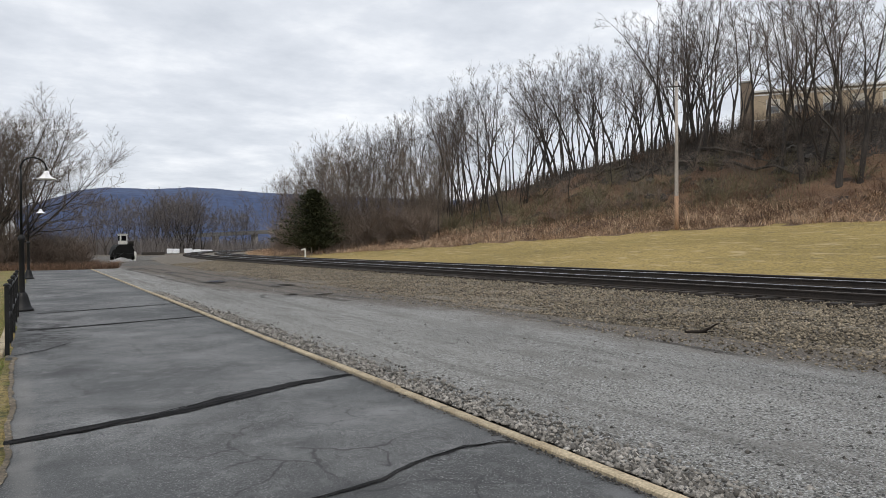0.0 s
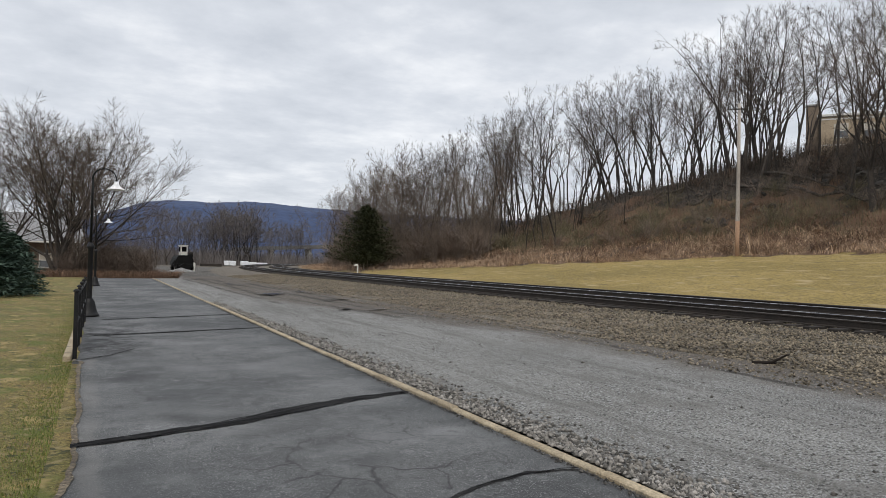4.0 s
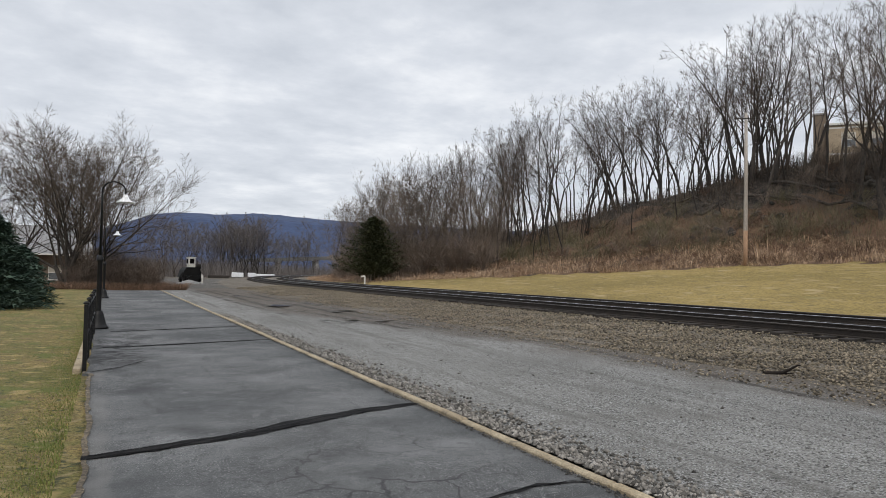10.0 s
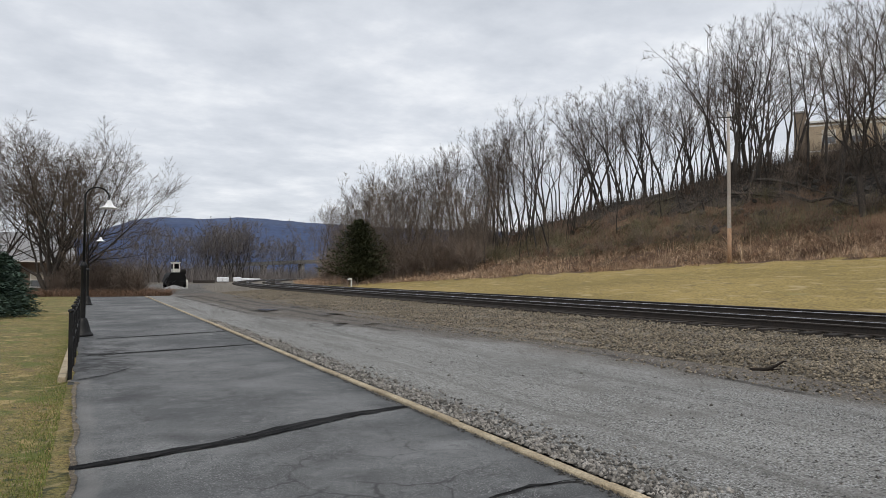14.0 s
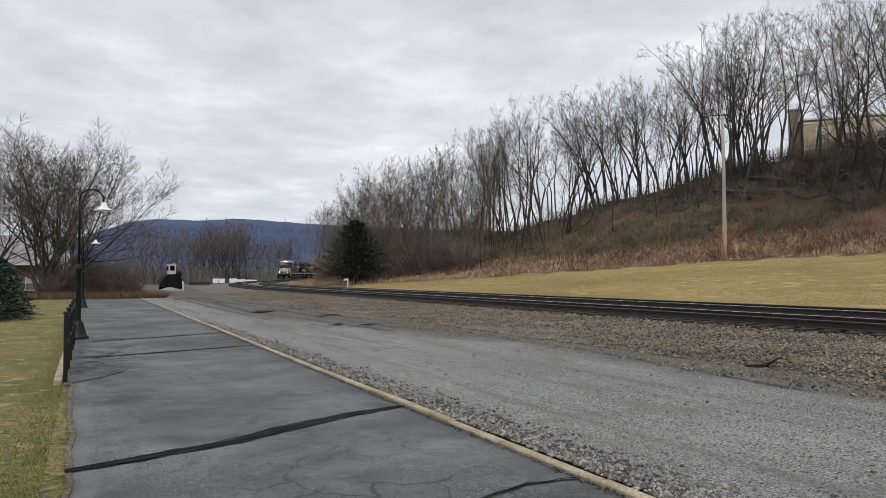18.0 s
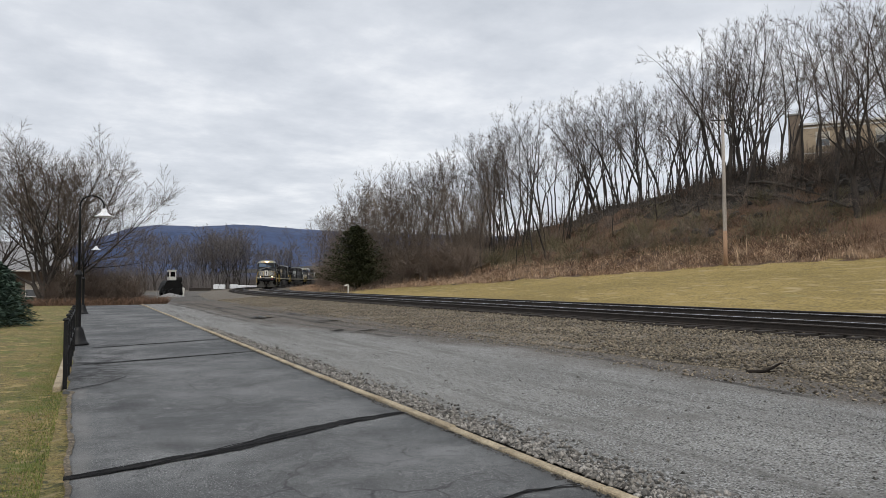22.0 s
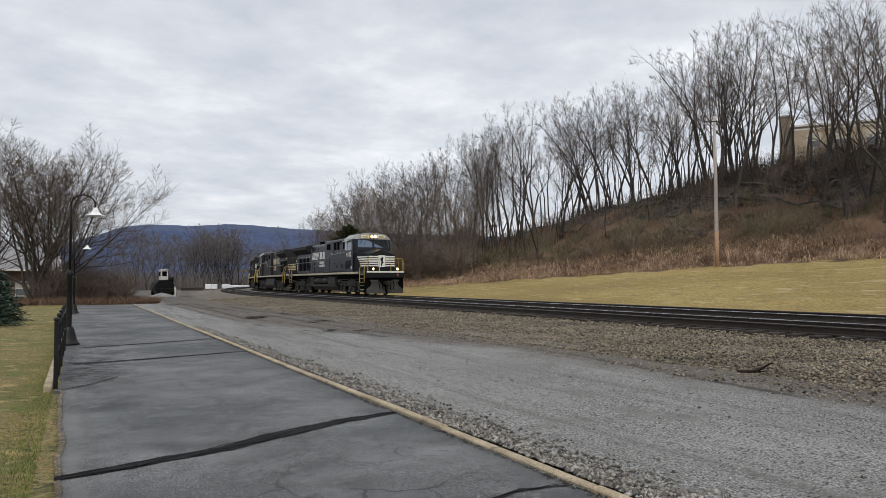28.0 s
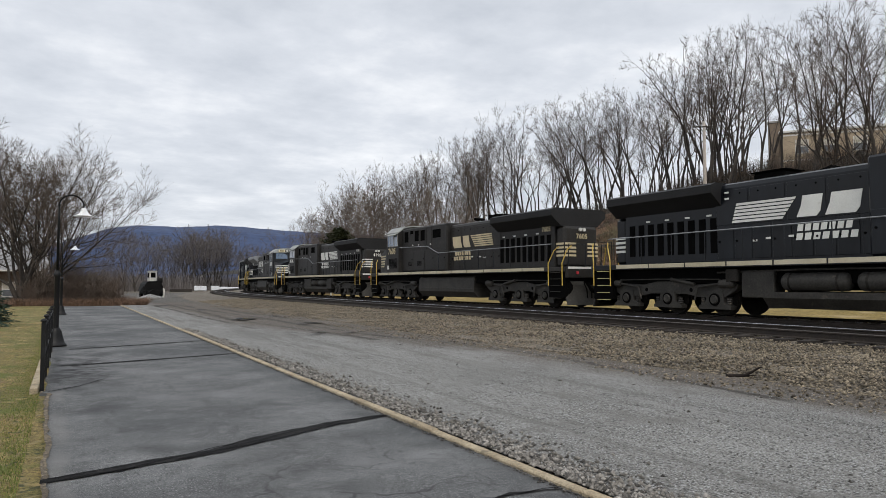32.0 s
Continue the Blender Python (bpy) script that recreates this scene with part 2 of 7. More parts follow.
def crack_web(m, scale, thick, region, tone, share):
    """Alligator cracks: the edges of distorted cells, inside a region (x0, x1, y0, y1) with a ragged border."""
    nt = m.node_tree
    N, L = nt.nodes.new, nt.links.new
    bs = nt.nodes["Principled BSDF"]
    old = bs.inputs["Base Color"].links[0].from_socket
    tc, sep, ns, ad, vo, mr = (N("ShaderNode" + k) for k in ("TexCoord", "SeparateXYZ", "TexNoise", "VectorMath", "TexVoronoi", "MapRange"))
    L(tc.outputs["Object"], sep.inputs[0])
    L(tc.outputs["Object"], ns.inputs["Vector"])
    ns.inputs["Scale"].default_value, ns.inputs["Detail"].default_value = scale * 1.1, 4
    ad.operation = "MULTIPLY_ADD"
    L(ns.outputs["Color"], ad.inputs[0])
    ad.inputs[1].default_value = (0.9 / scale, 0.9 / scale, 0)
    L(tc.outputs["Object"], ad.inputs[2])
    vo.feature = "DISTANCE_TO_EDGE"
    vo.inputs["Scale"].default_value = scale
    L(ad.outputs[0], vo.inputs["Vector"])
    mr.inputs[1].default_value, mr.inputs[2].default_value, mr.inputs[3].default_value, mr.inputs[4].default_value = thick * 0.35, thick, 1.0, 0.0
    L(vo.outputs["Distance"], mr.inputs[0])
    patch = N("ShaderNodeTexNoise")
    patch.inputs["Scale"].default_value, patch.inputs["Detail"].default_value = 1.6, 5
    L(tc.outputs["Object"], patch.inputs["Vector"])
    keep = N("ShaderNodeMapRange")
    keep.inputs[1].default_value, keep.inputs[2].default_value = 0.40, 0.54
    L(patch.outputs[0], keep.inputs[0])
    fac = keep.outputs[0]
    for sock, lo, hi in (("X", region[0], region[1]), ("Y", region[2], region[3])):
        a, b = N("ShaderNodeMapRange"), N("ShaderNodeMapRange")
        f = (hi - lo) * 0.2
        a.inputs[1].default_value, a.inputs[2].default_value = lo, lo + f
        b.inputs[1].default_value, b.inputs[2].default_value, b.inputs[3].default_value, b.inputs[4].default_value = hi - 2 * f, hi, 1.0, 0.0
        for q in (a, b):
            L(sep.outputs[sock], q.inputs[0])
            mu = N("ShaderNodeMath")
            mu.operation = "MULTIPLY"
            L(fac, mu.inputs[0])
            L(q.outputs[0], mu.inputs[1])
            fac = mu.outputs[0]
    # between the cracks the surface has crumbled darker
    dust = N("ShaderNodeMath")
    dust.operation = "MAXIMUM"
    L(mr.outputs[0], dust.inputs[0])
    dust.inputs[1].default_value = 0.25
    mu = N("ShaderNodeMath")
    mu.operation = "MULTIPLY"
    L(fac, mu.inputs[0])
    L(dust.outputs[0], mu.inputs[1])
    ms = N("ShaderNodeMath")
    ms.operation = "MULTIPLY"
    L(mu.outputs[0], ms.inputs[0])
    ms.inputs[1].default_value = share
    mx = N("ShaderNodeMix")
    mx.data_type = "RGBA"
    L(ms.outputs[0], mx.inputs[0])
    L(old, mx.inputs[6])
    mx.inputs[7].default_value = (*tone, 1)
    L(mx.outputs[2], bs.inputs["Base Color"])


def glow(name, color, strength):
    m = bpy.data.materials.new(name)
    m.use_nodes = True
    bs = m.node_tree.nodes["Principled BSDF"]
    bs.inputs["Base Color"].default_value = (*color, 1)
    bs.inputs["Emission Color"].default_value = (*color, 1)
    bs.inputs["Emission Strength"].default_value = strength
    return m


ASPHALT = surface("asphalt", (0.050, 0.053, 0.055), (0.20, 0.206, 0.208), 0.42, 0.82, bump=0.9, fine=95, c3=(0.15, 0.153, 0.156), spots=-0.05, depth=0.012, contrast=0.4,
                  specks=((85, 0.60, 0.65, (0.36, 0.36, 0.36)), (66, 0.60, 0.66, (0.028, 0.028, 0.03)), (0.33, 0.44, 0.68, (0.068, 0.072, 0.075)), (1.4, 0.56, 0.85, (0.05, 0.053, 0.055)), (2.2, 0.58, 0.9, (0.21, 0.214, 0.215)), (0.55, 0.60, 0.80, (0.20, 0.204, 0.208)), (0.8, 0.58, 0.75, (0.044, 0.046, 0.049)), (7.0, 0.60, 0.85, (0.2, 0.203, 0.205)), (9.0, 0.6, 0.85, (0.045, 0.047, 0.05))))
crack_web(ASPHALT, 3.2, 0.17, (-0.35, 1.0, 11.6, 19.2), (0.022, 0.022, 0.023), 0.95)
crack_web(ASPHALT, 1.7, 0.030, (0.6, 3.8, 2.0, 7.5), (0.03, 0.03, 0.031), 0.8)
crack_web(ASPHALT, 0.8, 0.016, (-0.3, 3.5, 2.0, 50.0), (0.03, 0.03, 0.031), 0.55)
rut(ASPHALT, 4.0, 0.02, 12.0, -0.08, 0.12, (0.22, 0.216, 0.208), 0.45)
TAR = surface("tar", (0.008, 0.008, 0.009), (0.02, 0.02, 0.021), 2.0, 0.8, bump=0.4, fine=60, spec=0.1)
SOIL = surface("edge_soil", (0.07, 0.055, 0.038), (0.15, 0.122, 0.085), 3.0, 0.95, bump=0.5, fine=30, depth=0.03, contrast=0.5, specks=((18, 0.6, 0.66, (0.24, 0.2, 0.14)),))
CRACKED = surface("crumbled_asphalt", (0.010, 0.010, 0.0105), (0.036, 0.036, 0.036), 3.0, 0.9, bump=0.9, fine=45, depth=0.02, spec=0.08)
KERB = surface("worn_kerb", (0.28, 0.222, 0.142), (0.47, 0.395, 0.275), 2.2, 0.9, bump=0.6, fine=50, c3=(0.17, 0.145, 0.105), spots=0.02, vary=0.12)
GRAVEL = surface("fine_gravel", (0.18, 0.178, 0.172), (0.25, 0.247, 0.24), 0.35, 0.95, bump=0.9, fine=42, c3=(0.14, 0.13, 0.118), spots=-0.02, depth=0.03, contrast=0.5,
                 specks=((48, 0.57, 0.62, (0.44, 0.445, 0.45)), (36, 0.58, 0.64, (0.05, 0.049, 0.047)), (15, 0.66, 0.72, (0.04, 0.038, 0.035)), (0.9, 0.6, 0.75, (0.16, 0.155, 0.145))))
GRAVEL_YARD = surface("yard_gravel", (0.17, 0.168, 0.156), (0.25, 0.248, 0.234), 0.35, 0.95, bump=0.9, fine=42, c3=(0.14, 0.13, 0.118), spots=-0.02, depth=0.03, contrast=0.5,
                      specks=((48, 0.57, 0.62, (0.44, 0.445, 0.45)), (36, 0.58, 0.64, (0.05, 0.049, 0.047)), (15, 0.66, 0.72, (0.04, 0.038, 0.035)), (0.9, 0.6, 0.75, (0.16, 0.155, 0.145))))
wheel_streaks(GRAVEL_YARD, (1.7, 0.07, 1), (0.10, 0.096, 0.088), 0.6)
wheel_streaks(GRAVEL_YARD, (3.5, 0.25, 1), (0.33, 0.33, 0.32), 0.4)
edge_dirt(GRAVEL_YARD, "X", -0.2, 0.9, 1.6, (0.100, 0.081, 0.063), (13.0, 27.0, 8.35, 5.4))
for _row in ((5.5, 8.7, 11.5, 9.25, 0.13), (10.5, 9.2, 15.5, 9.2, 0.15), (14.8, 9.2, 19.5, 8.5, 0.15), (17.5, 7.7, 32.0, 6.5, 0.2), (30.0, 6.5, 55.0, 6.7, 0.22), (18.0, 8.5, 34.0, 7.8, 0.22), (33.0, 7.8, 55.0, 7.2, 0.22), (24.0, 5.8, 52.0, 5.6, 0.2), (24.0, 8.9, 46.0, 8.5, 0.2)):
    rut(GRAVEL_YARD, *_row, (0.036, 0.031, 0.026), 0.85)
DIRT = surface("dirty_gravel", (0.055, 0.05, 0.044), (0.12, 0.11, 0.097), 0.9, 0.95, bump=0.9, fine=30, c3=(0.06, 0.053, 0.045), spots=0.0, depth=0.03, contrast=0.6, specks=((22, 0.60, 0.66, (0.26, 0.245, 0.22)), (17, 0.6, 0.66, (0.03, 0.027, 0.024))))
BALLAST = surface("ballast", (0.11, 0.094, 0.072), (0.18, 0.155, 0.124), 0.6, 0.95, bump=1.0, fine=18, depth=0.06, contrast=0.6, specks=((15, 0.60, 0.66, (0.30, 0.27, 0.23)), (13, 0.60, 0.67, (0.035, 0.03, 0.025))))
STONE = surface("ballast_stone", (0.126, 0.103, 0.072), (0.214, 0.180, 0.130), 0.8, 0.9, bump=0.4, fine=50, island=0.8)
PEBBLE = surface("grey_pebble", (0.19, 0.19, 0.186), (0.30, 0.30, 0.296), 0.8, 0.9, bump=0.4, fine=60, island=0.7)
PEBBLE_BROWN = surface("brown_grey_pebble", (0.125, 0.115, 0.10), (0.25, 0.235, 0.215), 3.0, 0.9, bump=0.4, fine=60, island=0.75)
LAWN = surface("winter_lawn", (0.21, 0.155, 0.044), (0.32, 0.235, 0.080), 0.22, 0.95, bump=0.9, fine=14, c3=(0.22, 0.185, 0.065), spots=-0.02, depth=0.06, contrast=0.42, stretch=(1, 0.45, 1), specks=((1.6, 0.58, 0.72, (0.39, 0.30, 0.15)), (2.6, 0.6, 0.74, (0.17, 0.13, 0.052))))
LAWN_NEAR = surface("mixed_lawn", (0.27, 0.196, 0.074), (0.125, 0.125, 0.033), 0.6, 0.95, bump=1.0, fine=38, depth=0.04, contrast=0.6, c3=(0.17, 0.12, 0.06), spots=0.0, specks=((1.3, 0.54, 0.66, (0.14, 0.155, 0.035)), (2.4, 0.60, 0.70, (0.40, 0.30, 0.13)), (7, 0.6, 0.7, (0.30, 0.24, 0.12)), (9, 0.6, 0.7, (0.06, 0.065, 0.025))))
LITTER = surface("leaf_litter", (0.095, 0.056, 0.034), (0.185, 0.110, 0.064), 0.2, 0.95, bump=1.0, fine=7, c3=(0.038, 0.03, 0.024), spots=0.06, depth=0.2)
FIELD = surface("far_field", (0.075, 0.06, 0.045), (0.11, 0.09, 0.065), 0.02, 0.95, bump=0.3, fine=0.5, depth=0.5)
BLADE_DRY = surface("dry_grass", (0.34, 0.25, 0.098), (0.22, 0.18, 0.06), 0.3, 0.9, bump=0, island=0.22)
BLADE_GREEN = surface("green_grass", (0.115, 0.155, 0.032), (0.19, 0.20, 0.052), 0.4, 0.9, bump=0, island=0.4)
BRUSH = surface("dead_brush", (0.115, 0.068, 0.044), (0.21, 0.13, 0.085), 0.2, 0.95, bump=0, island=0.55)
# darker version of the brush colour, used along the crest
BRUSH_DARK = surface("dark_crest_brush", (0.035, 0.027, 0.021), (0.075, 0.056, 0.042), 0.2, 0.95, bump=0, island=0.5)
# distance haze is mixed into this twig colour as a paler grey
FAR_TWIG = surface("hazed_far_twigs", (0.105, 0.093, 0.09), (0.165, 0.145, 0.136), 0.05, 0.95, bump=0, vary=0.15)
BRUSH_GREY = surface("grey_brown_brush", (0.135, 0.104, 0.082), (0.22, 0.172, 0.138), 0.3, 0.95, bump=0, vary=0.25)
BRUSH_BROWN = surface("brown_twigs", (0.075, 0.055, 0.042), (0.13, 0.096, 0.074), 0.3, 0.95, bump=0, vary=0.25)
BRUSH_TAN = surface("dead_grass_clumps", (0.33, 0.215, 0.138), (0.50, 0.36, 0.24), 0.2, 0.95, bump=0, island=0.5)
STRAW = surface("pale_straw", (0.40, 0.28, 0.18), (0.56, 0.42, 0.29), 0.2, 0.95, bump=0, island=0.35)
# the near-black look of trunks against the sky is put into this colour
BARK = surface("backlit_dark_bark", (0.022, 0.018, 0.015), (0.058, 0.048, 0.04), 1.5, 0.95, bump=0.8, fine=14, vary=0.3, depth=0.03, stretch=(1, 1, 0.25))
TWIG = surface("twigs", (0.07, 0.055, 0.045), (0.11, 0.087, 0.07), 0.6, 0.95, bump=0, vary=0.25)
# darker tone of the slope ground, for the upper part of the bank
LITTER_DARK = surface("dark_bank_soil", (0.016, 0.013, 0.0105), (0.06, 0.047, 0.037), 0.8, 0.95, bump=1.0, fine=4, depth=0.3, contrast=0.6, specks=((2.2, 0.6, 0.7, (0.09, 0.07, 0.055)), (3.1, 0.58, 0.68, (0.008, 0.007, 0.006))))
BRUSH_OLIVE = surface("olive_brush", (0.12, 0.105, 0.06), (0.18, 0.155, 0.09), 0.2, 0.95, bump=0, island=0.45)
TWIG_RED = surface("pale_twigs", (0.115, 0.09, 0.072), (0.17, 0.135, 0.105), 0.6, 0.95, bump=0, vary=0.2)
NEEDLE = surface("spruce_needles", (0.036, 0.060, 0.046), (0.072, 0.104, 0.08), 1.2, 0.95, bump=0, island=0.5, spec=0.1)
CEDAR = surface("cedar_needles", (0.030, 0.036, 0.019), (0.066, 0.070, 0.036), 1.2, 0.95, bump=0, island=0.55, spec=0.08)
ROCK = surface("bank_rock", (0.028, 0.025, 0.022), (0.075, 0.068, 0.06), 0.8, 0.95, bump=0.9, fine=8, depth=0.08, vary=0.35)
LOG = surface("fallen_log", (0.03, 0.025, 0.02), (0.07, 0.058, 0.047), 1.0, 0.95, bump=0.8, fine=12, depth=0.03)
DEAD_BRANCH = surface("dark_dead_branch", (0.012, 0.010, 0.009), (0.03, 0.024, 0.02), 3.0, 0.9, bump=0.6, fine=20, spec=0.2)
POLE_WOOD = surface("pole_wood", (0.30, 0.27, 0.24), (0.42, 0.38, 0.34), 0.8, 0.85, bump=0.4, fine=20, c3=(0.24, 0.2, 0.17), spots=-0.05, stretch=(3, 3, 0.3))
POLE_FOOT = surface("stained_pole_wood", (0.30, 0.18, 0.11), (0.38, 0.25, 0.16), 0.8, 0.85, bump=0.4, fine=20, stretch=(3, 3, 0.3))
IRON = surface("black_iron", (0.007, 0.007, 0.0075), (0.014, 0.014, 0.015), 3.0, 0.5, bump=0.15, fine=50, spec=0.25)
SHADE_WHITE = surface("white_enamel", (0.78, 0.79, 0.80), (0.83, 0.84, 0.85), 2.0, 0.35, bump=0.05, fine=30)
# two head tones carry the gleam or its absence seen from the platform
RAIL_DULL = surface("dimmed_rail_head", (0.09, 0.08, 0.072), (0.14, 0.125, 0.115), 3.0, 0.5, metal=1.0, bump=0.05, fine=30)
RAIL_TOP = surface("gleaming_rail_head", (0.30, 0.30, 0.31), (0.42, 0.42, 0.43), 3.0, 0.28, metal=1.0, bump=0.05, fine=30)
RAIL_SIDE = surface("rusty_rail", (0.018, 0.014, 0.0115), (0.036, 0.027, 0.021), 2.0, 0.85, bump=0.4, fine=25)
TIE = surface("sleeper_wood", (0.022, 0.018, 0.015), (0.05, 0.041, 0.034), 1.5, 0.95, bump=0.7, fine=18, vary=0.35, depth=0.02)
STEP = surface("pale_yellow_step", (0.42, 0.36, 0.16), (0.55, 0.48, 0.25), 2.0, 0.6, bump=0.1)
LOCO_GEAR = surface("dusty_grey_gear", (0.019, 0.018, 0.016), (0.044, 0.041, 0.036), 1.5, 0.7, bump=0.3, fine=20, c3=(0.08, 0.068, 0.054), spots=-0.03, spec=0.35)
LOCO = surface("black_paint", (0.0022, 0.0030, 0.0046), (0.0052, 0.0072, 0.0108), 0.5, 0.34, bump=0.04, fine=5, c3=(0.016, 0.015, 0.014), spots=-0.05, spec=0.36, stretch=(1, 1, 0.35))
LOCO_FADED = surface("faded_black_paint", (0.014, 0.013, 0.012), (0.026, 0.024, 0.022), 0.5, 0.55, bump=0.05, fine=12, c3=(0.03, 0.027, 0.024), spots=0.0, spec=0.35)
LOCO_DIRT = surface("grimy_running_gear", (0.012, 0.011, 0.010), (0.03, 0.027, 0.024), 1.2, 0.85, bump=0.4, fine=20, spec=0.2)
# for black fittings, and for recesses whose shade is put into the colour
LOCO_DARK = surface("black_parts_and_recess_shade", (0.0012, 0.0012, 0.0012), (0.003, 0.003, 0.003), 2.0, 0.9, bump=0.1, spec=0.06)
LOCO_ROOF = surface("sooty_roof_paint", (0.010, 0.010, 0.0105), (0.02, 0.02, 0.021), 0.6, 0.65, bump=0.1, spec=0.25)
CAB_ROOF = surface("pale_cab_roof", (0.24, 0.25, 0.24), (0.35, 0.36, 0.34), 0.8, 0.5, bump=0.0, contrast=0.08, c3=(0.2, 0.19, 0.17), spots=-0.04)
WHITE = surface("white_paint", (0.66, 0.66, 0.62), (0.76, 0.76, 0.72), 1.0, 0.5, bump=0.0, contrast=0.06, c3=(0.45, 0.43, 0.40), spots=-0.08)
CREAM = surface("faded_gold_paint", (0.48, 0.40, 0.25), (0.58, 0.49, 0.32), 1.0, 0.55, bump=0.0, contrast=0.08)
SILL = surface("grimy_white_sill", (0.42, 0.37, 0.25), (0.58, 0.53, 0.40), 0.8, 0.6, bump=0.0, contrast=0.12, c3=(0.24, 0.21, 0.17), spots=-0.04)
YELLOW = surface("yellow_handrail", (0.50, 0.34, 0.05), (0.58, 0.41, 0.08), 2.0, 0.5, bump=0.05)
SILVER = surface("weathered_silver", (0.20, 0.21, 0.22), (0.30, 0.31, 0.32), 0.6, 0.5, bump=0.1)
# the reflected sky is painted into the base colour as blue
GLASS = surface("sky_tinted_cab_glass", (0.075, 0.12, 0.19), (0.095, 0.145, 0.225), 0.5, 0.1, bump=0, coat=1.0)
RED = surface("red_marker", (0.45, 0.03, 0.04), (0.5, 0.04, 0.05), 2.0, 0.4, bump=0)
HEADLIGHT = glow("headlight", (1.0, 0.66, 0.28), 40.0)
# weak orange glow added round the bulbs to imitate lens halo
HALO_RIM = glow("halo_glow_rim", (1.0, 0.52, 0.16), 3.0)
DITCH = glow("ditch_light", (1.0, 0.66, 0.28), 30.0)
BLIND = surface("cream_blind", (0.44, 0.40, 0.32), (0.52, 0.48, 0.40), 0.5, 0.7, bump=0)
DIM_LAMP = surface("unlit_lens", (0.55, 0.55, 0.53), (0.65, 0.65, 0.62), 2.0, 0.2, bump=0)
BOARD = glow("lit_number_board", (0.62, 0.55, 0.36), 0.15)
# the ridge's blue is air haze painted as base colour
MOUNTAIN = surface("haze_blue_mountain", (0.031, 0.053, 0.120), (0.043, 0.067, 0.142), 0.004, 1.0, bump=0, fine=0.05)
BRICK = surface("tan_brick", (0.33, 0.26, 0.18), (0.42, 0.335, 0.235), 0.6, 0.9, bump=0.3, fine=12)
BRICK_DARK = surface("brown_brick", (0.15, 0.115, 0.085), (0.21, 0.165, 0.125), 0.6, 0.9, bump=0.3, fine=12)
ROOF = surface("grey_shingle", (0.22, 0.22, 0.225), (0.28, 0.28, 0.285), 0.6, 0.9, bump=0.3, fine=10)
WINDOW = surface("window_glass", (0.10, 0.11, 0.12), (0.16, 0.17, 0.18), 0.4, 0.15, bump=0)
TRIM = surface("white_trim", (0.60, 0.58, 0.53), (0.68, 0.66, 0.62), 0.5, 0.6, bump=0.05)
WRAP = surface("white_wrap", (0.70, 0.72, 0.75), (0.80, 0.81, 0.83), 1.5, 0.5, bump=0.15, fine=6, depth=0.03, contrast=0.08)
CONCRETE = surface("grey_concrete", (0.27, 0.26, 0.245), (0.36, 0.35, 0.33), 0.5, 0.9, bump=0.3, fine=15)
CONCRETE_FAR = surface("dark_far_concrete", (0.10, 0.10, 0.10), (0.15, 0.148, 0.145), 0.3, 0.95, bump=0)
WATER = surface("puddle_water", (0.03, 0.028, 0.025), (0.045, 0.04, 0.036), 1.0, 0.05, bump=0.02, fine=8, depth=0.002)
MACHINE_BLACK = surface("black_machine_paint", (0.003, 0.003, 0.003), (0.008, 0.008, 0.008), 1.0, 0.7, bump=0.1, spec=0.15)


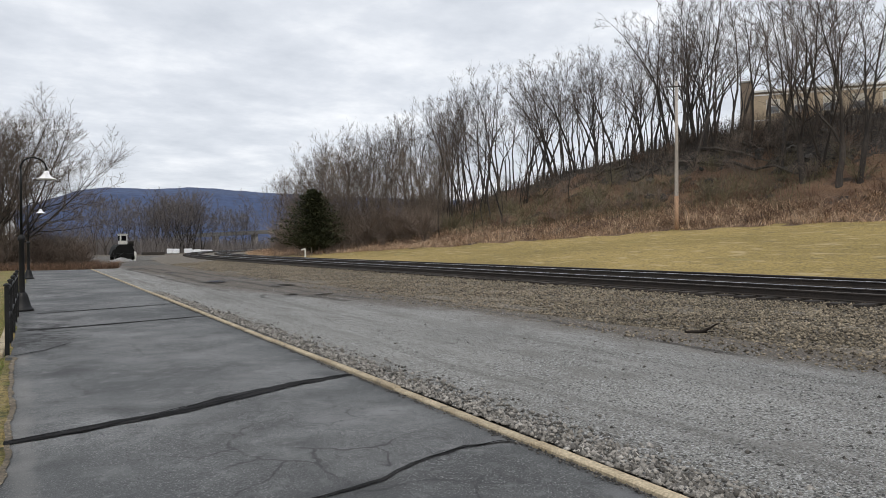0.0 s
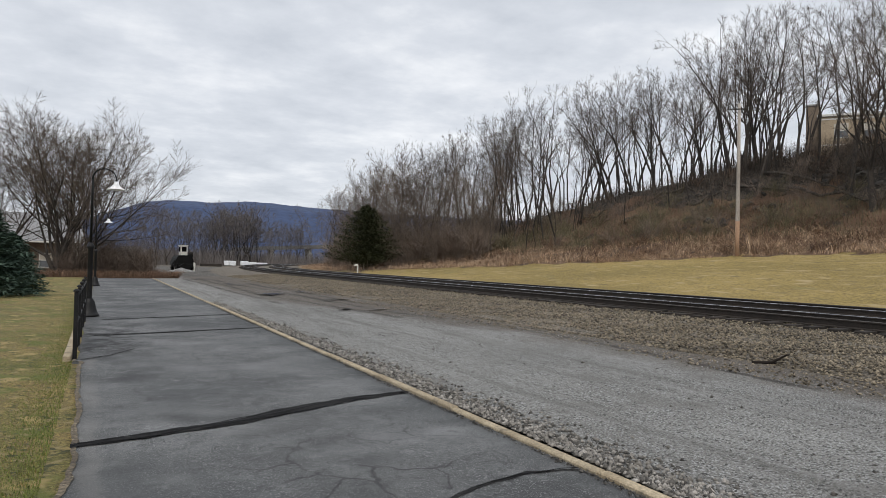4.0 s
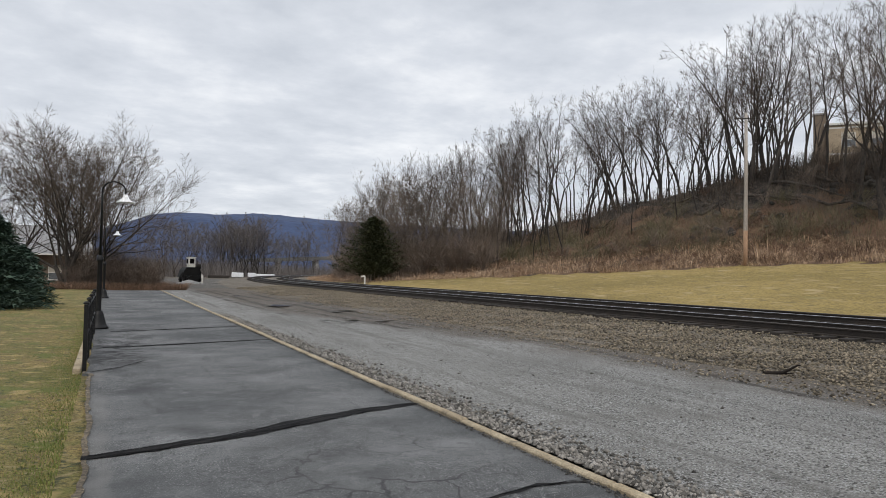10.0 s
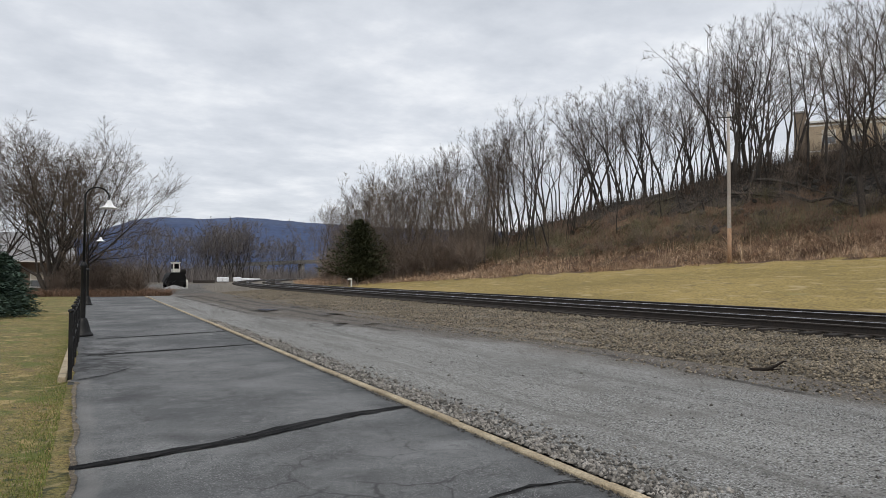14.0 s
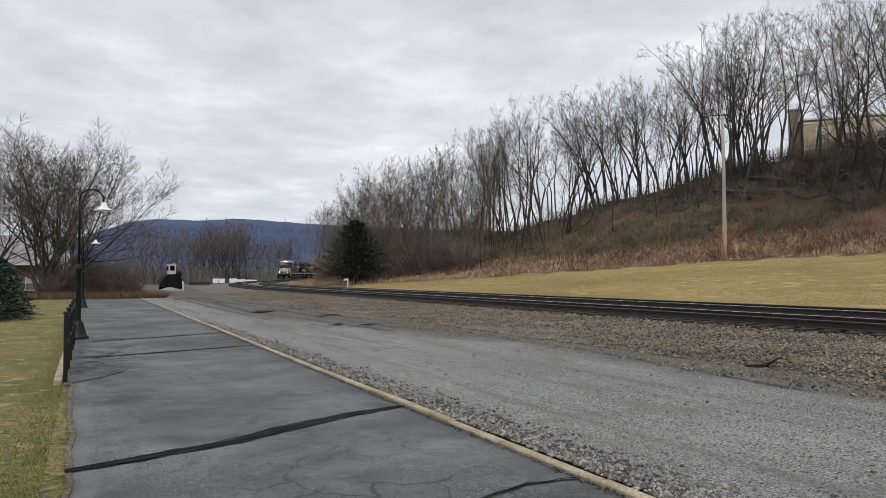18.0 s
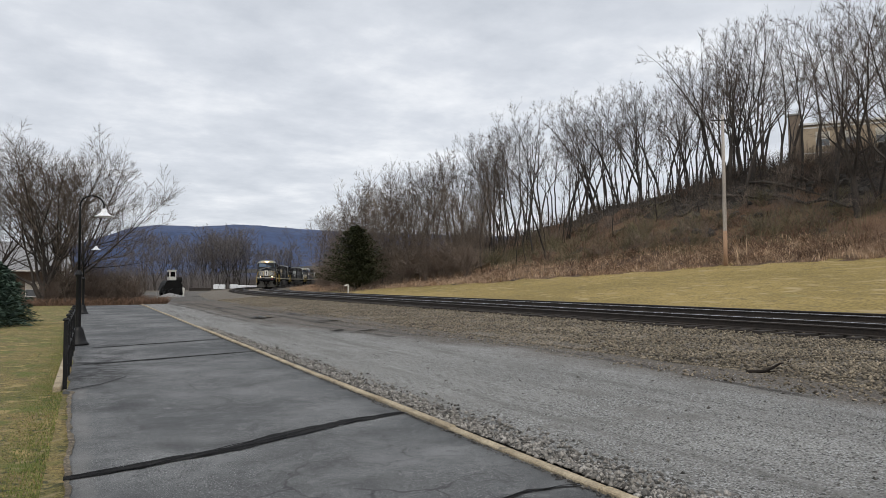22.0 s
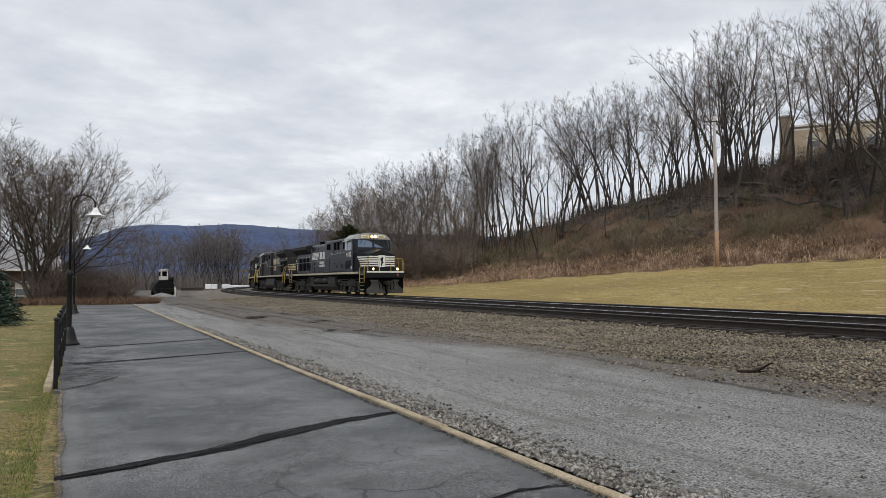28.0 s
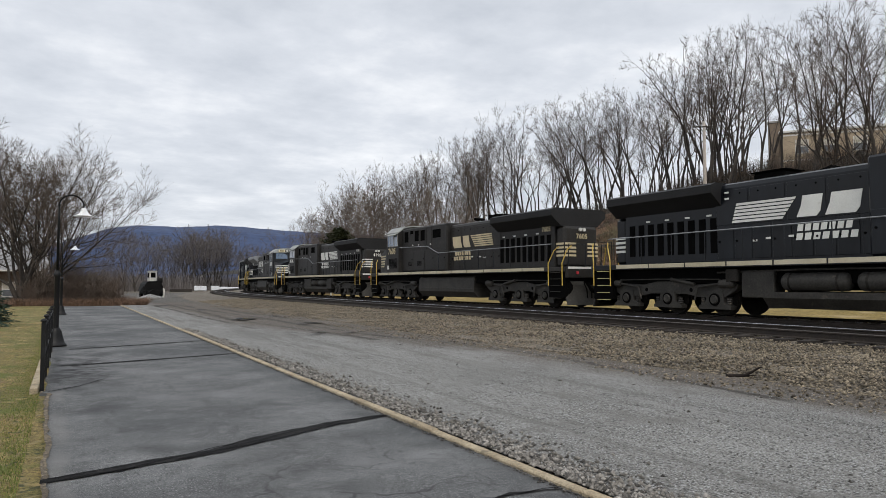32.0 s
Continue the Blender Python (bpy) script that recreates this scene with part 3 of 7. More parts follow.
# ---------------------------------------------------------------- mesh helpers
class Shape:
    """Collects corners and faces of one mesh."""

    def __init__(self):
        self.v, self.f, self.m, self.slot = [], [], [], 0

    def face(self, *i):
        self.f.append(i)
        self.m.append(self.slot)

    def add(self, pts, faces):
        k = len(self.v)
        self.v.extend(tuple(p) for p in pts)
        for f in faces:
            self.face(*[k + i for i in f])
        return self

    def block(self, x0, x1, y0, y1, z0, z1, b=0.0):
        """A box; b: the width of its chamfers."""
        b = min(b, (x1 - x0) / 2.01, (y1 - y0) / 2.01, (z1 - z0) / 2.01)
        if b <= 0:
            p = [(x, y, z) for z in (z0, z1) for y in (y0, y1) for x in (x0, x1)]
            return self.add(p, [(0, 2, 3, 1), (4, 5, 7, 6), (0, 1, 5, 4), (2, 6, 7, 3), (0, 4, 6, 2), (1, 3, 7, 5)])
        lo, hi = (x0, y0, z0), (x1, y1, z1)
        idx, pts = {}, []
        for c in range(8):
            s = [(c >> k) & 1 for k in range(3)]
            for ax in range(3):
                p = []
                for k in range(3):
                    e = hi[k] if s[k] else lo[k]
                    p.append(e if k == ax else e + (-b if s[k] else b))
                idx[c, ax] = len(pts)
                pts.append(p)
        fs = []
        for ax in range(3):
            u, w = (ax + 1) % 3, (ax + 2) % 3
            for side in (0, 1):
                q = [idx[(side << ax) | (a << u) | (d << w), ax] for a, d in ((0, 0), (1, 0), (1, 1), (0, 1))]
                fs.append(q if side else q[::-1])
        for ax in range(3):
            u, w = (ax + 1) % 3, (ax + 2) % 3
            for a in (0, 1):
                for d in (0, 1):
                    c0, c1 = (a << u) | (d << w), (a << u) | (d << w) | (1 << ax)
                    q = [idx[c0, u], idx[c1, u], idx[c1, w], idx[c0, w]]
                    fs.append(q if a == d else q[::-1])
        for c in range(8):
            q = [idx[c, 0], idx[c, 1], idx[c, 2]]
            fs.append(q if bin(c).count("1") % 2 else q[::-1])
        return self.add(pts, fs)

    def tube(self, path, radii, n=8, caps=True):
        """A round bar along a path with a radius at each point."""
        path = [Vector(p) for p in path]
        if isinstance(radii, (int, float)):
            radii = [radii] * len(path)
        k = len(self.v)
        side = None
        for i, p in enumerate(path):
            d = (path[min(i + 1, len(path) - 1)] - path[max(i - 1, 0)]).normalized()
            if side is None or abs(side.dot(d)) > 0.99:
                side = d.orthogonal().normalized()
            side = (side - d * side.dot(d)).normalized()
            up = d.cross(side)
            for j in range(n):
                a = 2 * math.pi * j / n
                self.v.append(tuple(p + (side * math.cos(a) + up * math.sin(a)) * radii[i]))
        for i in range(len(path) - 1):
            for j in range(n):
                a, b = k + i * n + j, k + i * n + (j + 1) % n
                self.face(a, b, b + n, a + n)
        if caps:
            self.face(*[k + j for j in range(n)][::-1])
            self.face(*[k + (len(path) - 1) * n + j for j in range(n)])
        return self

    def lathe(self, prof, n=20, at=(0, 0, 0)):
        """A turned form round the z axis from (radius, height) pairs."""
        k = len(self.v)
        for r, z in prof:
            for j in range(n):
                a = 2 * math.pi * j / n
                self.v.append((at[0] + r * math.cos(a), at[1] + r * math.sin(a), at[2] + z))
        for i in range(len(prof) - 1):
            for j in range(n):
                a, b = k + i * n + j, k + i * n + (j + 1) % n
                self.face(a, b, b + n, a + n)
        return self

    def prism(self, pts, axis, a, b):
        """A flat outline pushed along an axis from a to b; pts are the two other coordinates in x, y, z order."""
        def at(p, s):
            q = list(p)
            q.insert(axis, s)
            return q
        n = len(pts)
        self.add([at(p, a) for p in pts] + [at(p, b) for p in pts],
                 [tuple(range(n))[::-1], tuple(range(n, 2 * n))] + [(i, (i + 1) % n, (i + 1) % n + n, i + n) for i in range(n)])
        return self

    def mesh(self, name, mats, smooth=False):
        me = bpy.data.meshes.new(name)
        me.from_pydata(self.v, [], self.f)
        for m in (mats if isinstance(mats, (list, tuple)) else [mats]):
            me.materials.append(m)
        if any(self.m):
            me.polygons.foreach_set("material_index", self.m)
        if smooth:
            me.polygons.foreach_set("use_smooth", [True] * len(me.polygons))
        bm = bmesh.new()
        bm.from_mesh(me)
        if len(bm.faces) < 20000:
            bmesh.ops.recalc_face_normals(bm, faces=bm.faces)
        bm.to_mesh(me)
        bm.free()
        me.update()
        return me


def part(name, shape, mat, parent=None, label="", smooth=False, at=None):
    ob = new(name, shape.mesh(name, mat, smooth) if isinstance(shape, Shape) else shape)
    if parent:
        ob.parent = parent
    if label:
        ob["label"] = label
    if at is not None:
        ob.matrix_basis = at
    return ob


def thing(name, m, label, category, group="", kind=""):
    ob = new(name)
    ob.empty_display_size = 0.2
    ob.matrix_basis = m
    return tagged(ob, label, category, group, kind)


def cloud(name, verts, tris, mat, smooth=False):
    """A mesh straight from arrays of corners (n, 3) and of faces (m, 3 or 4)."""
    verts, tris = np.asarray(verts, np.float32), np.asarray(tris, np.int32)
    me = bpy.data.meshes.new(name)
    me.vertices.add(len(verts))
    me.vertices.foreach_set("co", verts.ravel())
    k = tris.shape[1]
    me.loops.add(tris.size)
    me.loops.foreach_set("vertex_index", tris.ravel())
    me.polygons.add(len(tris))
    me.polygons.foreach_set("loop_start", np.arange(0, tris.size, k, dtype=np.int32))
    me.materials.append(mat)
    me.update(calc_edges=True)
    if smooth:
        me.polygons.foreach_set("use_smooth", [True] * len(me.polygons))
    return me

# ---------------------------------------------------------------- plan of the place
# y runs along the platform, x across it towards the tracks. Both tracks are straight, then bend to the right.
FAR_X, NEAR_X, BEND_Y, BEND_R = 19.65, 15.25, 55.0, 260.0
BEND_X = FAR_X + BEND_R
RAIL_Z, GAUGE = 0.55, 1.51


def inward(x, y):
    """Distance from the far track's centre line, positive towards the hill."""
    x, y = np.asarray(x, float), np.asarray(y, float)
    return np.where(y < BEND_Y, x - FAR_X, BEND_R - np.hypot(x - BEND_X, y - BEND_Y))


def on_track(s, off=0.0):
    """Place and heading (radians from +y to +x) at s metres along the far track, off metres towards the hill."""
    if s <= BEND_Y:
        return Vector((FAR_X + off, s, 0)), 0.0
    a = (s - BEND_Y) / BEND_R
    r = BEND_R - off
    return Vector((BEND_X - r * math.cos(a), BEND_Y + r * math.sin(a), 0)), a


def lawn_edge(y):
    return np.interp(y, [-60, 27, 35, 44, 54, 66, 74, 86, 240], [27, 24.5, 22.3, 17.7, 13.0, 10.0, 6.5, 4.5, 4.5])


def ridge_d(y):
    return np.interp(y, [-60, 30, 50, 70, 90, 120, 240], [44, 44, 38, 32, 26, 20, 20])


def ridge_h(y):
    return np.interp(y, [-60, 35, 50, 60, 75, 95, 120, 240], [13.2, 13.0, 12.0, 10.2, 7.6, 5.0, 3.6, 3.4])


def ground_z(x, y):
    x, y = np.asarray(x, float), np.asarray(y, float)
    d = inward(x, y)
    z = np.where(x < -0.3, np.interp(x, [-40, -12, -3, -0.3], [-1.6, -0.5, 0.02, -0.02]), -0.05)
    z = np.where((y > 56) & (x < 6), z - np.clip((y - 56) / 25, 0, 1) * np.clip((6 - x) / 8, 0, 1) * 0.7, z)
    z = np.where((d > -12) & (d < 3.4), np.interp(d, [-12, -10, 0, 3.4], [-0.05, -0.02, 0.05, 0.08]), z)
    e, r, h = lawn_edge(y), ridge_d(y), ridge_h(y)
    ze = 0.08 + 0.128 * (e - 3.0)
    f = np.clip((d - e) / (r - e), 0, 1)
    hill = np.where(d < e, 0.08 + 0.128 * np.clip(d - 3.0, 0, None), ze + (h - ze) * (0.35 * f + 0.65 * f ** 1.9))
    hill = np.where(d > r, h - 0.012 * np.clip(d - r, 0, 60), hill)
    z = np.where(d >= 3.4, hill, z)
    bump = 0.25 * np.sin(x * 0.41 + 1.3 * np.sin(y * 0.23)) * np.sin(y * 0.37 + 0.8) + 0.12 * np.sin(x * 1.3 + y * 0.9)
    z = z + np.where(d > e, bump * np.clip((d - e) / 4, 0, 1), 0)
    return z


def gz(x, y):
    return float(ground_z(x, y))


# ---------------------------------------------------------------- ground, one sheet to the horizon
def steps(*runs):
    out = []
    for a, b, s in runs:
        out.extend(np.arange(a, b, s))
    return np.array(out + [runs[-1][1]])


def build_ground():
    xs = steps((-3200, -400, 400), (-400, -60, 40), (-60, -12, 4), (-12, 14, 0.8), (14, 26, 1.0), (26, 80, 1.3), (80, 160, 6), (160, 400, 20), (400, 3200, 400))
    ys = steps((-600, -60, 60), (-60, -4, 4), (-4, 60, 1.2), (60, 110, 1.6), (110, 200, 5), (200, 400, 20), (400, 4200, 380))
    X, Y = np.meshgrid(xs, ys)
    Z = ground_z(X, Y)
    nx, ny = len(xs), len(ys)
    i = np.arange(ny - 1)[:, None] * nx + np.arange(nx - 1)[None]
    quads = np.stack([i, i + 1, i + nx + 1, i + nx], -1).reshape(-1, 4)
    me = cloud("ground", np.stack([X, Y, Z], -1).reshape(-1, 3), quads, LAWN, smooth=True)
    for m in (LITTER, FIELD, DIRT, LAWN_NEAR, LITTER_DARK):
        me.materials.append(m)
    cx, cy = ((X[1:, 1:] + X[:-1, :-1]) / 2).ravel(), ((Y[1:, 1:] + Y[:-1, :-1]) / 2).ravel()
    d = inward(cx, cy)
    slot = np.zeros(len(cx), int)
    wv = 0.9 * np.sin(cx * 0.9 + 2.1 * np.sin(cy * 0.6)) * np.sin(cy * 1.1)
    slot[d > lawn_edge(cy) + wv] = 1
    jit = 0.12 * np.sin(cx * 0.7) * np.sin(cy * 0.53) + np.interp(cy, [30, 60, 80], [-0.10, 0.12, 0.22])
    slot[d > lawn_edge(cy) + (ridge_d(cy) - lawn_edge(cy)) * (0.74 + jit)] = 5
    slot[(cy > 130) | (cx < -40) | (cx > 130)] = 2
    slot[(d < 3.2) & (cx > 3.4) & (cy < 130)] = 3
    slot[(cx < 3.4) & (cy < 130)] = 4
    slot[(cx < 6) & (cy > 57)] = 1
    me.polygons.foreach_set("material_index", slot.astype(np.int32))
    ob = new("ground", me)
    return tagged(ob, "winter ground of yellowed lawn, leaf litter and bare fields", "ground", kind="structure")


build_ground()


def sheet(name, outline_l, outline_r, ys, zf, mat, label, category="ground", nx=6):
    """A thin strip of surfacing laid on the ground between two edges."""
    rows = []
    for y in ys:
        a, b = outline_l(y), outline_r(y)
        for j in range(nx + 1):
            x = a + (b - a) * j / nx
            rows.append((x, y, zf(x, y)))
    k = nx + 1
    quads = [(i * k + j, i * k + j + 1, (i + 1) * k + j + 1, (i + 1) * k + j) for i in range(len(ys) - 1) for j in range(nx)]
    me = cloud(name, rows, quads, mat, smooth=True)
    return tagged(new(name, me), label, category, kind="structure")


def wob(y, a, f, p=0.0):
    return a * (math.sin(y * f + p) + 0.6 * math.sin(y * f * 2.7 + p * 2.1) + 0.35 * math.sin(y * f * 6.1 + p))


# the asphalt platform, with a ragged edge on the lawn side
PLAT_END = 54.2
plat_left = lambda y: -0.16 + 0.09 * noise.noise((y * 0.9, 0.3, 0)) + 0.03 * noise.noise((y * 3.1, 1.3, 0)) + 0.012 * noise.noise((y * 9, 2.3, 0)) - (0.10 if y > 11.5 else 0.0)


def build_platform():
    s = Shape()
    ys = list(np.arange(-8, 0, 0.25)) + list(np.arange(0, 14, 0.05)) + list(np.arange(14, PLAT_END, 0.15)) + [PLAT_END]
    n = 8
    for y in ys:
        a = plat_left(y)
        for j in range(n + 1):
            x = a + (3.44 - a) * j / n
            s.v.append((x, y, 0.004 * math.sin(x * 1.9 + y * 0.6) if 0 < j < n else 0.0))
    k = n + 1
    for i in range(len(ys) - 1):
        for j in range(n):
            s.face(i * k + j, i * k + j + 1, (i + 1) * k + j + 1, (i + 1) * k + j)
    b = len(s.v)
    for y in ys:
        s.v += [(plat_left(y) - 0.03, y, -0.12), (3.44, y, -0.12)]
    for i in range(len(ys) - 1):
        s.face(i * k, (i + 1) * k, b + 2 * (i + 1), b + 2 * i)
        s.face(i * k + n, b + 2 * i + 1, b + 2 * (i + 1) + 1, (i + 1) * k + n)
    e = (len(ys) - 1) * k
    s.face(e, e + n, b + 2 * (len(ys) - 1) + 1, b + 2 * (len(ys) - 1))
    ob = part("pavement", s, ASPHALT, smooth=True)
    return tagged(ob, "worn dark grey asphalt platform with sealed cracks", "pavement", kind="structure")


platform = build_platform()


def crack(pts, w, seed, mat=TAR, name="tar_seam"):
    """A sealed crack: a ragged dark band laid on the asphalt."""
    rnd = random.Random(seed)
    s = Shape()
    z = 0.008 if mat is CRACKED else 0.014
    line = []
    for (x0, y0), (x1, y1) in zip(pts, pts[1:]):
        n = max(2, int(math.hypot(x1 - x0, y1 - y0) / 0.07))
        line += [(x0 + (x1 - x0) * i / n, y0 + (y1 - y0) * i / n) for i in range(n)]
    line.append(pts[-1])
    drift, rough = 0.0, 1.0
    for i, (x, y) in enumerate(line):
        drift = drift * 0.85 + rnd.uniform(-0.012, 0.012)
        t = i / max(1, len(line) - 1)
        rough = rough * 0.7 + 0.3 * rnd.uniform(0.2, 1.7)
        h = w * (0.45 + 0.55 * math.sin(math.pi * min(1, max(0, t)))) * rough
        s.v += [(x, y + drift - h * 0.5, z), (x, y + drift, z + 0.004), (x, y + drift + h * 0.5, z)]
    for i in range(len(line) - 1):
        s.face(3 * i, 3 * i + 3, 3 * i + 4, 3 * i + 1)
        s.face(3 * i + 1, 3 * i + 4, 3 * i + 5, 3 * i + 2)
    return part(name, s, mat, platform)


crack([(-0.15, 6.42), (0.3, 6.5), (0.74, 6.66), (1.3, 6.78), (1.9, 7.12), (2.6, 7.42), (3.41, 7.58)], 0.27, 1, CRACKED)
crack([(0.9, 6.62), (1.5, 6.82), (2.1, 7.08), (2.8, 7.42)], 0.04, 41)
crack([(-0.1, 6.36), (0.5, 6.5), (1.1, 6.78), (1.5, 6.98)], 0.03, 42)
crack([(-0.1, 6.45), (0.8, 6.68), (1.35, 6.8), (2.0, 7.15), (2.7, 7.45), (3.42, 7.6)], 0.055, 2)
crack([(0.1, 18.8), (1.4, 19.2), (3.42, 19.85)], 0.12, 3, CRACKED)
crack([(0.1, 18.82), (1.4, 19.22), (3.42, 19.87)], 0.05, 33)
crack([(-0.05, 15.1), (1.2, 15.35), (3.42, 15.9)], 0.13, 4, CRACKED)
crack([(-0.05, 15.12), (1.2, 15.37), (3.42, 15.92)], 0.05, 34)
crack([(-0.2, 11.6), (0.2, 12.0), (0.6, 12.75)], 0.06, 5)
crack([(1.5, 3.9), (2.1, 4.0), (2.5, 4.2), (3.0, 4.32), (3.42, 4.24)], 0.055, 6, CRACKED)
crack([(2.45, 4.18), (2.9, 4.33), (3.42, 4.27)], 0.02, 7)


# bare soil and crumbled asphalt where the lawn meets the platform
sheet("soil_edge", lambda y: plat_left(y) - 0.03 + 0.02 * noise.noise((y * 4.3, 5.3, 0)), lambda y: plat_left(y) + 0.012 + 0.06 * noise.noise((y * 2.7, 7.3, 0)) ** 2 + 0.012 * noise.noise((y * 12, 3.3, 0)), list(np.arange(-3, 11.8, 0.07)),
      lambda x, y: 0.007, SOIL, "bare crumbly soil between lawn and asphalt", "soil", 3)

# the raised edge along the platform, in lengths
def build_kerb():
    root = thing("kerb", pose(0, 0, 0), "worn yellowish kerb along the platform's gravel side", "kerb", kind="structure")
    rnd = random.Random(5)
    y, i = -8.0, 0
    while y < PLAT_END:
        ln = rnd.uniform(2.2, 2.6)
        s = Shape().block(3.46, 3.56, y + 0.006, min(y + ln, PLAT_END + 0.1) - 0.006, -0.14, 0.03, 0.012)
        part("kerb_stone", s, KERB, root, at=pose(rnd.uniform(-0.008, 0.008), 0, rnd.uniform(-0.008, 0.006), 0, 0, 0))
        y += ln
    return root


build_kerb()

# gravel yard between the kerb and the ballast
sheet("gravel_yard", lambda y: 3.64 if y < PLAT_END else 3.64 + (y - PLAT_END) * 0.06, lambda y: 9.95 + wob(y, 0.10, 0.42) + wob(y, 0.06, 2.3, 1.0) + max(0, (y - 60) * 0.02),
      list(np.arange(-10, 62, 0.3)), lambda x, y: 0.0 + 0.022 * math.sin(x * 1.7 + 0.4 * y) - (0.02 if x < 4 else 0),
      GRAVEL_YARD, "pale grey fine gravel yard beside the platform", "gravel", 10)

# puddles in the wheel ruts
def puddle(x, y, lx, ly, seed, mat=WATER, name="puddle", z=0.032):
    r = random.Random(seed)
    s = Shape()
    n = 56
    ph = [r.uniform(0, 6.28) for _ in range(4)]
    ring = []
    for i in range(n):
        a = 2 * math.pi * i / n
        k = 1 + 0.25 * math.sin(2 * a + ph[0]) + 0.18 * math.sin(3 * a + ph[1]) + 0.12 * math.sin(7 * a + ph[2]) + r.uniform(-0.2, 0.2)
        ring.append((x + lx * k * math.cos(a), y + ly * k * math.sin(a), z))
    s.add(ring, [tuple(range(n))])
    return tagged(part(name, s, mat), "shallow dark puddle lying in a gravel rut" if mat is WATER else "dark damp mud patch on the gravel", "puddle", kind="structure")


MUD = surface("wet_mud", (0.045, 0.042, 0.038), (0.10, 0.095, 0.088), 2.0, 0.7, bump=0.9, fine=25, depth=0.03, contrast=0.5)
for k, (x, y, lx, ly) in enumerate([(6.85, 21.0, 0.45, 0.5), (7.9, 20.3, 0.7, 0.4), (7.1, 42.2, 0.7, 1.0), (7.0, 30.8, 0.5, 0.7), (11.0, 80.0, 1.0, 2.2), (6.2, 52.0, 0.7, 1.2), (8.6, 26.5, 0.5, 0.8), (8.9, 33.0, 0.4, 1.2)]):
    r = random.Random(300 + k)
    for q in range(8):
        px, py = x + r.gauss(0, lx * 0.7), y + r.gauss(0, ly * 0.6)
        puddle(px, py, lx * r.uniform(0.15, 0.5), ly * r.uniform(0.06, 0.22), 90 + k * 10 + q, MUD, "mud_patch", 0.026 + q * 0.0012)
    for q in range(2):
        puddle(x + r.gauss(0, lx * 0.4), y + r.gauss(0, ly * 0.4), lx * 0.42, ly * 0.22, 20 + k * 3 + q, z=0.038 + 0.003 * q)
puddle(7.0, 30.8, 0.55, 0.42, 77, z=0.046)

# ---------------------------------------------------------------- tracks
def bed_section(off):
    """Height of the ballast bed, off metres from the far track's centre line."""
    return float(np.interp(off, [-10.3, -9.75, -9.2, -5.85, -5.6, 1.6, 2.9, 3.6], [-0.08, -0.03, 0.06, 0.28, 0.31, 0.31, 0.08, 0.0]))


ARC = list(np.arange(-40, 60, 1.0)) + list(np.arange(60, 180, 2.0)) + list(np.arange(180, 500, 6.0))


def build_bed():
    offs = [-10.3, -9.8, -9.2, -8.2, -7.2, -6.4, -5.2, -3.4, -2.2, -1.0, 1.0, 1.75, 2.3, 2.9, 3.6]
    rows = []
    for s in ARC:
        for o in offs:
            oo = o + (wob(s, 0.18, 0.5, o) if o < -9 else 0)
            p, a = on_track(s, oo)
            rows.append((p.x, p.y, bed_section(o) + 0.012 * math.sin(s * 1.7 + o * 3.1)))
    k = len(offs)
    quads = [(i * k + j, i * k + j + 1, (i + 1) * k + j + 1, (i + 1) * k + j) for i in range(len(ARC) - 1) for j in range(k - 1)]
    me = cloud("ballast_bed", rows, quads, BALLAST, smooth=True)
    tagged(new("ballast_bed", me), "brown-grey crushed stone ballast under both tracks", "ballast", kind="structure")


build_bed()


